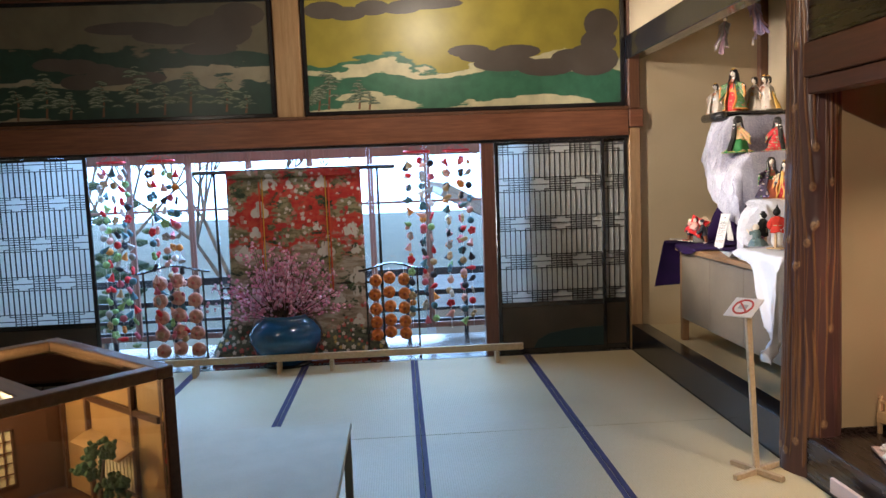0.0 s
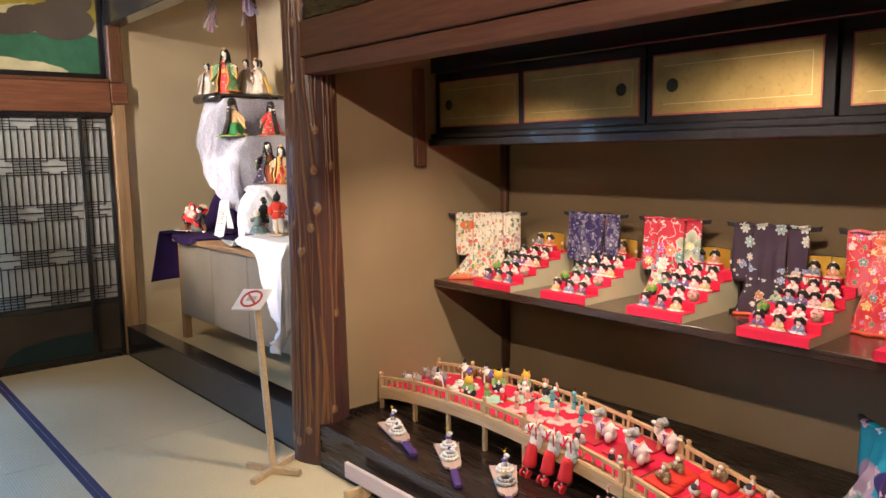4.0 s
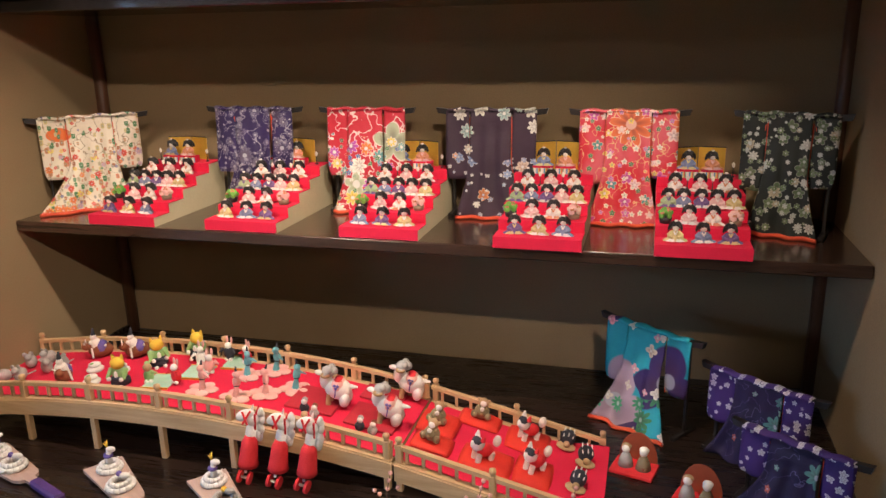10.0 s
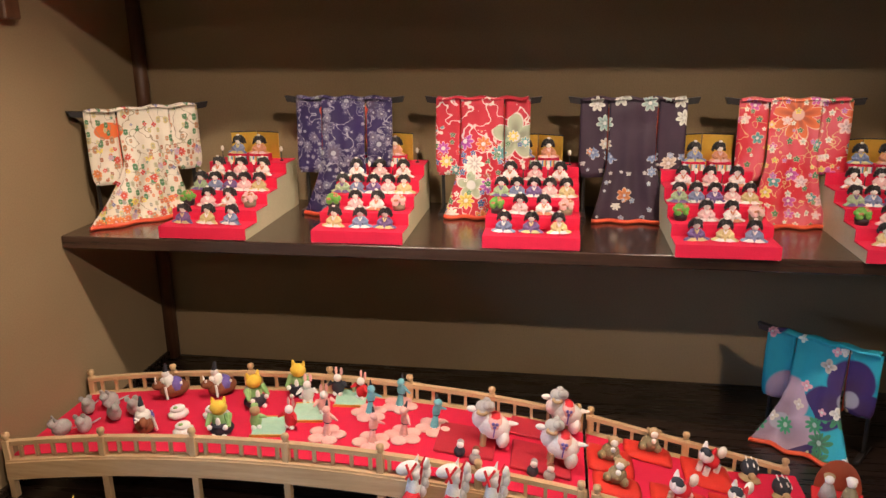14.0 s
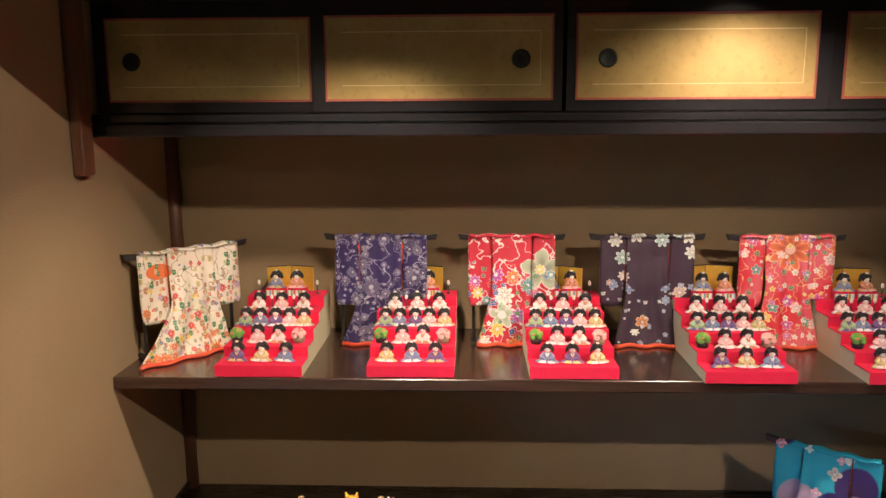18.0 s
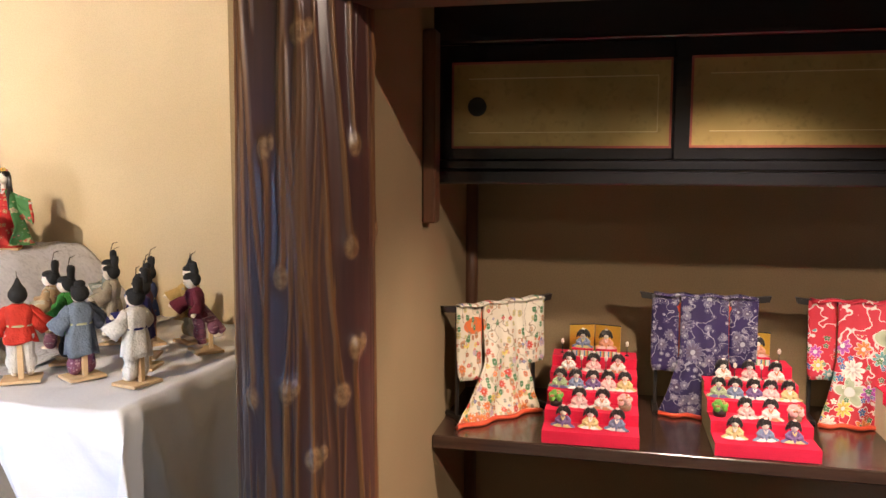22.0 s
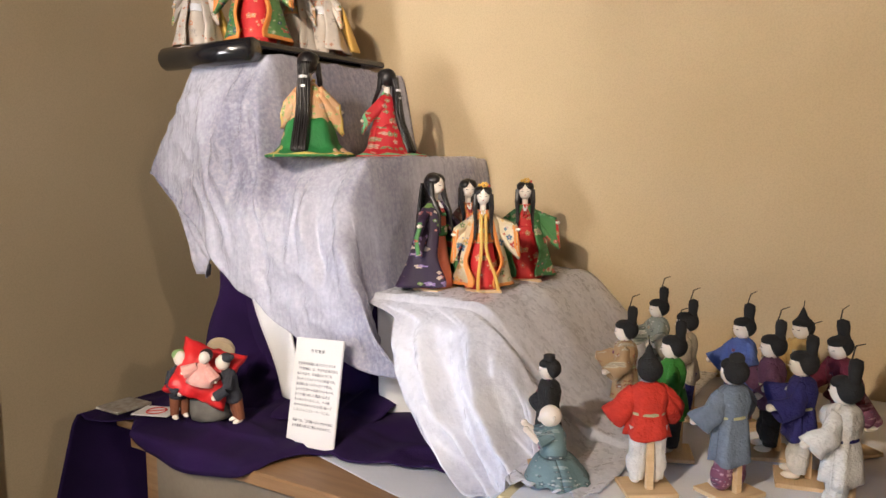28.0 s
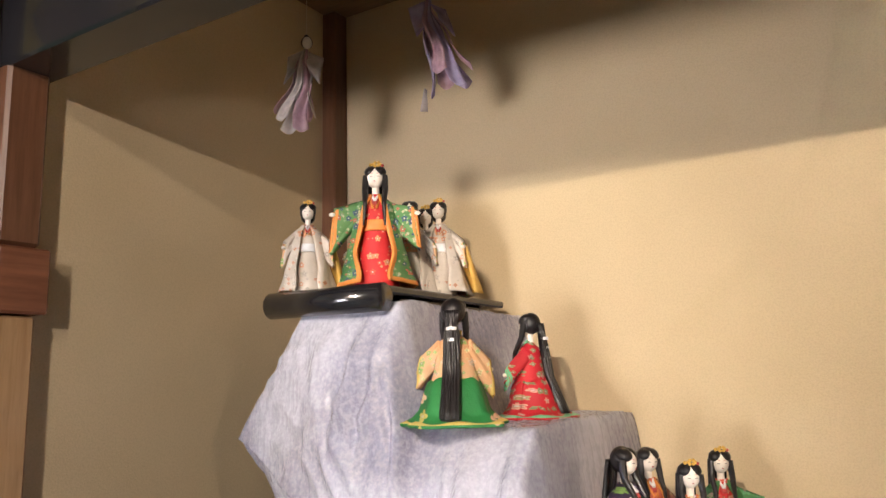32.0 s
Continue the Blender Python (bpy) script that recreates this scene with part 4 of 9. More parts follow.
mini_kimono(pose(2.50, 1.165, 0.2005, 0, 0, -125), 0.30, 0.305, CLOTHS[6], (0.44, 0.44), 4.4, 0.09, "turquoise and indigo patchwork miniature kimono")
mini_kimono(pose(2.33, 0.86, 0.2005, 0, 0, -125), 0.30, 0.235, CLOTHS[8], (0.40, 0.40), 5.2, 0.05, "violet miniature jacket strewn with white blossoms", CLOTHS[7], False)
mini_kimono(pose(2.09, 0.80, 0.2005, 0, 0, -122), 0.28, 0.19, CLOTHS[8], (0.44, 0.40), 6.1, 0.06, "deep indigo miniature kimono with bright patches", CLOTHS[7], False)

# ---- wooden bridge on the alcove floor ----
M_BR = wood("bridge_wood", (0.50, 0.32, 0.16), (0.62, 0.43, 0.24), "y", 0.55)
M_BRZ = wood("bridge_wood_post", (0.50, 0.32, 0.16), (0.62, 0.43, 0.24), "z", 0.55)


def rail_z(y):
    return 0.41 - 0.119 * (y - 2.6) ** 2 if y > 1.82 else 0.338 - (1.82 - y) * 0.228


def deck_z(y):
    return max(rail_z(y) - 0.047, 0.2040)


bridge = empty("toy_bridge", pose(0, 0, 0), "pale wooden arched bridge carpeted in red with little posts", "model bridge")
YS = [3.275 - 0.05 * k for k in range(30)] + [1.82]
YS = sorted(set(round(y, 3) for y in YS if y >= 1.82), reverse=True)


def strip(x0, x1, za, zb, ys, name, material):
    bm = bmesh.new()
    rings = []
    for y in ys:
        z0, z1 = rail_z(y) + za, rail_z(y) + zb
        rings.append([bm.verts.new(p) for p in ((x0, y, z0), (x1, y, z0), (x1, y, z1), (x0, y, z1))])
    for a, b in zip(rings, rings[1:]):
        for k in range(4):
            bm.faces.new((a[k], a[(k + 1) % 4], b[(k + 1) % 4], b[k]))
    bm.faces.new(rings[0])
    bm.faces.new(rings[-1][::-1])
    return part(name, bm, material, bridge)


RAMP = [1.812, 1.6, 1.4, 1.275]
for x in (1.955, 2.318):
    for ys in (YS, RAMP):
        strip(x - 0.008, x + 0.008, -0.008, 0.004, ys, "handrail", M_BR)
        strip(x - 0.005 - (0.012 if x < 2 else -0.002), x + 0.005 - (0.012 if x < 2 else -0.002), -0.100, -0.052, ys, "side_board", M_BR)
        strip(x - 0.014, x + 0.010, -0.052, -0.046, ys, "edge_board", M_BR)
for ys in (YS, RAMP):
    strip(1.962, 2.312, -0.070, -0.050, ys, "deck_board", M_BR)
    strip(1.968, 2.306, -0.0495, -0.0465, ys, "red_carpet", M_RED_FELT)
part("red_carpet_end", box(1.968, 2.306, 1.262, 1.46, 0.2004, 0.2036, 0.001), M_RED_FELT, bridge)
bal = finish("baluster", box(-0.004, 0.004, -0.004, 0.004, -0.044, -0.008), M_BRZ)
for x in (1.955, 2.318):
    for k in range(44):
        y = 3.235 - 0.0455 * k
        share("baluster", bal, Matrix.Translation((x, y, rail_z(y))), bridge)
for x in (1.952, 2.321):
    for k, y in enumerate((3.27, 3.005, 2.765, 2.53, 2.30, 2.07, 1.835, 1.80, 1.545, 1.285)):
        zt = rail_z(y)
        low = 0.2005 if k < 8 else zt - 0.09
        p = part("post", box(x - 0.009, x + 0.009, y - 0.009, y + 0.009, max(low, 0.2005), zt + 0.008, 0.002), M_BRZ, bridge)
        part("post_cap", lathe([(0.0, 0.0), (0.007, 0.0), (0.006, 0.004), (0.010, 0.010), (0.009, 0.018), (0.0, 0.022)], 10, m=Matrix.Translation((x, y, zt + 0.008))), M_BRZ, p, smooth=True)

# red cushions and mats on the carpet
M_CRIMSON = plain("crimson_card", (0.40, 0.012, 0.03), (0.46, 0.018, 0.035), 8, 0.7)
M_ORANGE_RED = plain("orange_red_cloth", (0.60, 0.022, 0.014), (0.68, 0.035, 0.02), 14, 0.75, 260, 0.3)
M_MINT = plain("mint_paper", (0.34, 0.55, 0.42), (0.42, 0.62, 0.48), 20, 0.7)


def slope(y):
    return math.degrees(math.atan2(rail_z(y + 0.01) - rail_z(y - 0.01), 0.02))


def deck_pose(x, y, turn=0.0, lift=0.0):
    return pose(x, y, deck_z(y) + 0.0008 + lift) @ pose(0, 0, 0, slope(y), 0, 0) @ pose(0, 0, 0, 0, 0, turn)


for x, y, w, d, m, h in ((2.14, 2.12, 0.14, 0.15, M_CRIMSON, 0.008), (2.12, 1.93, 0.13, 0.15, M_CRIMSON, 0.008), (2.26, 1.95, 0.09, 0.13, M_CRIMSON, 0.008)):
    thing("red_board", turned_box((w, d, h), deck_pose(x, y, 0, h / 2), 0.002), m, "flat crimson board lying on the bridge carpet", "board", "boards on the bridge")


def cushion(x, y, w, d):
    bm = bmesh.new()
    def f(u, v):
        a, b = 2 * u - 1, 2 * v - 1
        puff = max(0.0, (1 - a ** 4) * (1 - b ** 4)) ** 0.5
        return deck_pose(x, y) @ Vector((a * w / 2 * (1 - 0.06 * b * b), b * d / 2 * (1 - 0.06 * a * a), 0.003 + 0.010 * puff + wob((a, b, x), 0.002, 3)))
    return thing("cushion", sheet(f, 10, 10, 0.004), M_ORANGE_RED, "puffy bright red silk cushion on the bridge", "cushion", "cushions on the bridge")


for x, y, w, d in ((2.19, 1.755, 0.13, 0.12), (2.28, 1.65, 0.09, 0.13), (2.08, 1.745, 0.09, 0.12), (2.08, 1.59, 0.13, 0.15), (2.25, 1.50, 0.13, 0.13), (2.10, 1.46, 0.14, 0.11)):
    cushion(x, y, w, d)
for x, y in ((2.10, 2.625), (2.185, 2.55), (2.285, 2.46)):
    mat_ob = thing("mint_mat", turned_box((0.095, 0.085, 0.004), deck_pose(x, y, 8, 0.0035), 0.001), M_MINT, "pale mint green mat with a gold rim on the bridge", "mat", "mats on the bridge")
    for s in (-1, 1):
        part("gold_rim", turned_box((0.004, 0.088, 0.006), deck_pose(x, y, 8, 0.0035) @ Matrix.Translation((s * 0.0485, 0, 0)), 0), M_GOLDLEAF, mat_ob)

# ---- figurines ----
C_GREY = plain("grey_crepe", (0.33, 0.31, 0.30), (0.42, 0.40, 0.38), 30, 0.8, 150, 0.7)
C_BROWN = plain("brown_crepe", (0.20, 0.065, 0.03), (0.26, 0.09, 0.04), 30, 0.8, 150, 0.7)
C_WHITE = plain("white_crepe", (0.74, 0.70, 0.66), (0.80, 0.77, 0.74), 30, 0.8, 150, 0.7)
C_YELLOW = plain("yellow_crepe", (0.72, 0.45, 0.04), (0.78, 0.52, 0.07), 30, 0.8, 150, 0.7)
C_GREEN = plain("green_crepe", (0.22, 0.42, 0.14), (0.34, 0.52, 0.22), 30, 0.8, 150, 0.7)
C_DARK = plain("dark_crepe", (0.022, 0.024, 0.035), (0.04, 0.042, 0.055), 30, 0.8, 150, 0.7)
C_PINK = plain("pink_crepe", (0.72, 0.36, 0.32), (0.78, 0.45, 0.40), 30, 0.8, 150, 0.7)
C_BLUE = plain("blue_crepe", (0.12, 0.38, 0.44), (0.18, 0.45, 0.50), 30, 0.8, 150, 0.7)
C_PURPLE = plain("purple_crepe", (0.13, 0.09, 0.32), (0.17, 0.12, 0.38), 30, 0.8, 150, 0.7)
C_RED = plain("red_crepe", (0.62, 0.02, 0.03), (0.70, 0.03, 0.04), 30, 0.8, 150, 0.7)
C_TAN = plain("tan_crepe", (0.40, 0.26, 0.13), (0.48, 0.33, 0.18), 30, 0.8, 150, 0.7)
C_OLIVE = print_cloth("olive_brocade", (0.24, 0.20, 0.11), (0.30, 0.24, 0.14), [(90, 0.4, 5, [(0, (0.5, 0.4, 0.2)), (0.5, (0.3, 0.1, 0.06))], 0.5)])
CREPE = [C_GREY, C_BROWN, C_WHITE, C_YELLOW, C_GREEN, C_DARK, C_PINK, C_BLUE, C_PURPLE, C_RED, C_TAN, C_OLIVE]
GREY, BROWN, WHITE, YELLOW, GREEN, DARK, PINK, BLUE, PURPLE, RED, TAN, OLIVE = range(12)


def blobs(name, pieces, label, group, category="figurine", size=1.14):
    """pieces: (kind, colour, centre, radius or size, scale)."""
    bm = bmesh.new()
    for kind, colour, c, r, s in pieces:
        if kind == "b":
            ball(c, r, bm, colour, 10, 7, s)
        elif kind == "c":
            rod(c, (c[0] + s[0], c[1] + s[1], c[2] + s[2]), r, r * 0.35, 8, bm, colour)
        elif kind == "r":
            rod(c, (c[0] + s[0], c[1] + s[1], c[2] + s[2]), r, r, 8, bm, colour)
        elif kind == "t":
            ring = [Vector((r * math.cos(a * math.pi / 8), r * math.sin(a * math.pi / 8), 0)) for a in range(17)]
            for a, b in zip(ring, ring[1:]):
                rod(Vector(c) + a, Vector(c) + b, s[0], s[0], 6, bm, colour)
    bmesh.ops.scale(bm, vec=(size, size, size), verts=bm.verts)
    return thing(name, bm, CREPE, label, category, group, smooth=False)


I1 = (1, 1, 1)
mouse = blobs("mouse_figurine", [("b", GREY, (0, 0, 0.020), 0.020, (0.8, 1.15, 1)), ("b", GREY, (0, -0.016, 0.036), 0.012, (0.9, 1.1, 0.9)), ("b", GREY, (-0.009, -0.012, 0.046), 0.007, (1, 0.4, 1)), ("b", GREY, (0.009, -0.012, 0.046), 0.007, (1, 0.4, 1)), ("r", GREY, (0, 0.02, 0.008), 0.002, (0.02, 0.02, 0.004))], "small grey crepe cloth mouse sitting on the red carpet", "mice on the bridge")
ox = blobs("ox_figurine", [("b", BROWN, (0, 0, 0.024), 0.026, (0.9, 1.4, 0.9)), ("b", BROWN, (0, -0.036, 0.040), 0.013, (0.9, 1.2, 0.9)), ("b", PURPLE, (0, 0.006, 0.031), 0.0245, (1.0, 0.75, 0.92)), ("b", WHITE, (0, -0.010, 0.046), 0.016, (1.15, 0.9, 1.1)), ("b", WHITE, (0, -0.014, 0.066), 0.0095, (1, 1, 1.1)), ("c", DARK, (0, -0.014, 0.070), 0.0075, (0.002, 0.004, 0.024)), ("r", WHITE, (-0.02, -0.014, 0.036), 0.003, (0.04, 0.0, 0.004)), ("r", WHITE, (-0.02, 0.018, 0.036), 0.003, (0.04, 0.0, 0.004)), ("r", WHITE, (0.02, -0.02, 0.04), 0.003, (0.004, 0.0, -0.032)), ("c", WHITE, (-0.008, -0.04, 0.05), 0.003, (-0.008, 0, 0.008)), ("c", WHITE, (0.008, -0.04, 0.05), 0.003, (0.008, 0, 0.008)), ("b", WHITE, (0, -0.022, 0.050), 0.010, (1.2, 0.8, 0.7))], "brown cloth ox with a purple saddle and white cords", "oxen on the bridge")
mochi = blobs("rice_cake_figurine", [("b", WHITE, (0, 0, 0.009), 0.025, (1, 1, 0.42)), ("b", WHITE, (0, 0, 0.022), 0.018, (1, 1, 0.45)), ("b", GREEN, (0, -0.008, 0.028), 0.006, (1, 1, 0.4))], "round white stacked rice cake of cloth", "rice cakes on the bridge")
tiger = blobs("tiger_figurine", [("b", DARK, (0, 0, 0.014), 0.028, (1, 0.95, 0.6)), ("b", GREEN, (0, 0.0, 0.036), 0.022, (1, 0.8, 0.9)), ("c", GREEN, (-0.018, -0.002, 0.048), 0.010, (-0.008, -0.020, -0.020)), ("c", GREEN, (0.018, -0.002, 0.048), 0.010, (0.008, -0.020, -0.020)), ("b", WHITE, (0, -0.017, 0.036), 0.008, (0.7, 0.5, 1.5)), ("b", DARK, (0, -0.010, 0.026), 0.022, (1.0, 0.7, 0.28)), ("b", WHITE, (-0.018, -0.024, 0.027), 0.006, (1, 1, 1)), ("b", WHITE, (0.018, -0.024, 0.027), 0.006, (1, 1, 1)), ("b", YELLOW, (0, -0.004, 0.066), 0.019, (1.05, 0.95, 0.9)), ("c", YELLOW, (-0.012, 0, 0.078), 0.006, (-0.003, 0, 0.012)), ("c", YELLOW, (0.012, 0, 0.078), 0.006, (0.003, 0, 0.012)), ("b", GREY, (0, 0.004, 0.048), 0.018, (1.2, 0.8, 0.5)), ("b", WHITE, (-0.012, -0.022, 0.004), 0.006, I1), ("b", WHITE, (0.012, -0.022, 0.004), 0.006, I1)], "yellow cloth tiger dressed in green and grey robes", "tigers on the bridge")
def rabbit(robe, name_label):
    return blobs("rabbit_figurine", [("b", robe, (0, 0, 0.020), 0.016, (1, 0.8, 1.3)), ("b", WHITE, (0, -0.004, 0.046), 0.010, I1), ("b", PINK, (-0.005, 0.002, 0.062), 0.005, (0.8, 0.6, 2.2)), ("b", PINK, (0.008, 0.002, 0.061), 0.005, (0.8, 0.6, 2.2)), ("c", robe, (-0.014, -0.004, 0.034), 0.006, (-0.012, -0.008, -0.010)), ("c", robe, (0.014, -0.004, 0.034), 0.006, (0.012, -0.008, -0.006)), ("b", WHITE, (-0.007, -0.006, 0.004), 0.006, I1), ("b", WHITE, (0.007, -0.006, 0.004), 0.006, I1)], name_label, "rabbits on the bridge")
rabbits = [rabbit(c, f"small white cloth rabbit in {w} clothes") for c, w in ((WHITE, "white"), (RED, "red"), (PINK, "pink"), (DARK, "dark patterned"), (RED, "red"))]
dog_g = blobs("terrier_figurine", [("b", GREEN, (0, 0, 0.018), 0.014, (1, 0.8, 1.3)), ("b", TAN, (0, -0.004, 0.044), 0.012, I1), ("b", GREEN, (0, 0.002, 0.054), 0.009, (1, 1, 0.6)), ("c", GREEN, (0.01, -0.004, 0.03), 0.006, (0.016, -0.006, -0.002)), ("b", WHITE, (0.006, -0.008, 0.004), 0.006, I1), ("b", WHITE, (-0.006, -0.008, 0.004), 0.006, I1)], "tan cloth animal in a green suit", "animals on the bridge")


def dancer(colour, base):
    pcs = [("b", base, (0.026 * math.cos(a), 0.026 * math.sin(a), 0.004), 0.019, (1, 1, 0.22)) for a in (0.2, 1.45, 2.7, 3.95, 5.2)]
    pcs += [("b", WHITE, (0, 0, 0.006), 0.010, (1, 1, 0.3)), ("c", colour, (0, 0, 0.006), 0.010, (0.003, 0, 0.040)), ("b", colour, (0.003, 0, 0.046), 0.011, (1, 0.8, 1.5)), ("b", colour, (0.002, -0.004, 0.068), 0.009, (1, 1.3, 1)), ("c", colour, (0.010, 0, 0.052), 0.005, (0.018, -0.006, -0.008)), ("c", DARK, (0.002, 0, 0.074), 0.004, (0, 0.004, 0.014)), ("b", DARK, (0.003, 0, 0.036), 0.009, (1, 0.9, 0.4))]
    word = "blue" if colour == BLUE else "pink"
    return blobs("dragon_figurine", pcs, f"slim {word} cloth creature standing on a pink petal base", "creatures on petal bases")


dancers = [dancer(PINK, PINK), dancer(BLUE, PINK)]
sheep = blobs("sheep_figurine", [("b", WHITE, (0, 0.004, 0.044), 0.030, (0.85, 1.25, 0.95)), ("b", WHITE, (0, -0.030, 0.062), 0.018, (0.8, 1, 1.4)), ("b", GREY, (0, -0.026, 0.088), 0.020, (0.95, 0.9, 0.75)), ("b", GREY, (0.010, -0.020, 0.097), 0.010, (1, 1, 1)), ("b", GREY, (-0.010, -0.020, 0.097), 0.010, (1, 1, 1)), ("b", GREY, (0, -0.012, 0.092), 0.012, (1, 1, 1)), ("t", TAN, (0.019, -0.028, 0.084), 0.009, (0.004, 0, 0)), ("t", GREY, (0.021, -0.028, 0.084), 0.004, (0.003, 0, 0)), ("b", WHITE, (0, -0.050, 0.080), 0.009, (0.8, 1.4, 0.8)), ("b", PINK, (0, 0.004, 0.056), 0.0265, (1.02, 0.75, 0.85)), ("b", RED, (0, 0.004, 0.0585), 0.0245, (1.0, 0.72, 0.85)), ("b", PURPLE, (0.024, 0.000, 0.062), 0.004, (0.6, 1, 1)), ("b", PURPLE, (0.024, 0.008, 0.062), 0.004, (0.6, 1, 1)), ("b", PURPLE, (0.025, 0.004, 0.055), 0.004, (0.6, 1, 1)), ("r", PURPLE, (0.026, 0.004, 0.054), 0.0016, (0.002, 0.0, -0.022)), ("r", TAN, (-0.012, -0.016, 0.0), 0.007, (0, 0, 0.03)), ("r", TAN, (0.012, -0.016, 0.0), 0.007, (0, 0, 0.03)), ("b", WHITE, (-0.013, 0.026, 0.022), 0.015, (0.9, 1, 1.4)), ("b", WHITE, (0.013, 0.026, 0.022), 0.015, (0.9, 1, 1.4)), ("c", WHITE, (0, 0.036, 0.056), 0.007, (0.004, 0.020, 0.004))], "white cloth sheep with a curly grey mane and saddle", "sheep on the bridge")
couple = [blobs("tiny_doll", [("b", c, (0, 0, 0.012), 0.013, (1, 0.9, 1)), ("b", WHITE, (0, -0.002, 0.030), 0.008, I1), ("b", h, (0, 0.002, 0.033), 0.008, I1)], "tiny seated cloth doll beside a sheep", "tiny dolls beside the sheep", "doll") for c, h in ((DARK, GREY), (GREY, BROWN))]
monkey = blobs("monkey_figurine", [("b", OLIVE, (0, 0, 0.020), 0.021, (1, 0.9, 1)), ("b", TAN, (0, -0.004, 0.050), 0.013, (1.05, 0.9, 1)), ("b", WHITE, (0, -0.012, 0.049), 0.009, (1, 0.5, 1)), ("b", OLIVE, (0, -0.016, 0.026), 0.012, I1), ("b", WHITE, (0, -0.022, 0.038), 0.006, I1), ("b", OLIVE, (-0.018, -0.010, 0.014), 0.010, I1), ("b", OLIVE, (0.018, -0.010, 0.014), 0.010, I1), ("b", TAN, (-0.013, 0, 0.054), 0.005, I1), ("b", TAN, (0.013, 0, 0.054), 0.005, I1)], "brown cloth monkey in brocade holding its young", "monkeys on the bridge")
dog = blobs("dog_figurine", [("b", RED, (0, 0.004, 0.026), 0.019, (0.85, 1.25, 0.9)), ("b", WHITE, (0, -0.024, 0.048), 0.018, (1, 0.95, 0.95)), ("b", DARK, (0, -0.028, 0.057), 0.0145, (1.05, 0.8, 0.7)), ("b", WHITE, (0, -0.040, 0.050), 0.006, (0.8, 0.7, 1.6)), ("c", WHITE, (-0.012, -0.02, 0.062), 0.007, (-0.002, 0, 0.014)), ("c", RED, (0.012, -0.02, 0.062), 0.007, (0.002, 0, 0.014)), ("b", RED, (0, -0.018, 0.036), 0.013, (1.2, 0.8, 0.6)), ("r", WHITE, (-0.010, -0.018, 0.0), 0.007, (0, 0, 0.022)), ("r", WHITE, (0.010, -0.018, 0.0), 0.007, (0, 0, 0.022)), ("r", WHITE, (-0.010, 0.020, 0.0), 0.007, (0, 0, 0.022)), ("r", WHITE, (0.010, 0.020, 0.0), 0.007, (0, 0, 0.022)), ("b", WHITE, (0, 0.034, 0.046), 0.012, (0.8, 0.9, 1.3))], "white cloth dog with black patches and a red coat", "dogs on the bridge")
boar = blobs("boar_figurine", [("b", DARK, (0, 0.004, 0.024), 0.022, (0.95, 1.1, 0.95)), ("r", WHITE, (-0.012, -0.014, 0.034), 0.0018, (0.0, 0.034, 0.008)), ("r", WHITE, (0.012, -0.014, 0.034), 0.0018, (0.0, 0.034, 0.008)), ("r", WHITE, (0.0, -0.018, 0.040), 0.0018, (0.0, 0.038, 0.004)), ("b", TAN, (0, -0.016, 0.008), 0.024, (1.1, 0.9, 0.22)), ("b", TAN, (0, -0.024, 0.018), 0.009, I1)], "striped dark cloth boar with a tan snout", "boars on the bridge")


def stand_on(ob, spots, turns=(0,), lift=0.0):
    for k, (x, y) in enumerate(spots):
        place(ob, deck_pose(x, y, turns[k % len(turns)], lift))


stand_on(mouse, [(2.18, 3.19), (2.21, 3.14), (2.13, 3.08), (2.06, 3.19), (2.07, 3.13), (2.16, 3.04)], (-60, -100, -40, -130, -80))
stand_on(ox, [(2.26, 2.97), (2.27, 2.83), (2.06, 2.95)], (-150, -140, -60))
stand_on(mochi, [(2.14, 2.90), (2.14, 2.80), (2.05, 2.84)], (-90,))
stand_on(tiger, [(2.06, 2.74), (2.21, 2.71), (2.29, 2.61)], (-85, -40, -95))
stand_on(dog_g, [(2.09, 2.66)], (-70,), 0.004)
for r, (x, y), t in zip(rabbits, [(2.24, 2.57), (2.10, 2.57), (2.19, 2.51), (2.295, 2.50), (2.285, 2.43)], (-80, -110, -60, -90, -120)):
    stand_on(r, [(x, y)], (t,), 0.0056)
stand_on(dancers[0], [(2.08, 2.47), (2.07, 2.35), (2.12, 2.28)], (-90, -50, -130))
stand_on(dancers[1], [(2.21, 2.39), (2.27, 2.32), (2.18, 2.21)], (-60, -100, -40))
stand_on(sheep, [(2.14, 2.06), (2.11, 1.89), (2.28, 1.88)], (-175, -178, -172), 0.008)
stand_on(couple[0], [(2.07, 2.13), (2.045, 1.95)], (-90,), 0.0)
stand_on(couple[1], [(2.05, 2.09), (2.04, 1.91)], (-90,), 0.0)
stand_on(monkey, [(2.18, 1.76), (2.28, 1.65), (2.08, 1.75)], (-90, -85, -100), 0.013)
stand_on(dog, [(2.25, 1.50), (2.07, 1.60), (2.10, 1.46)], (-140, -135, -130), 0.013)
stand_on(boar, [(2.28, 1.39), (2.20, 1.33), (2.07, 1.34)], (-90, -80, -95))

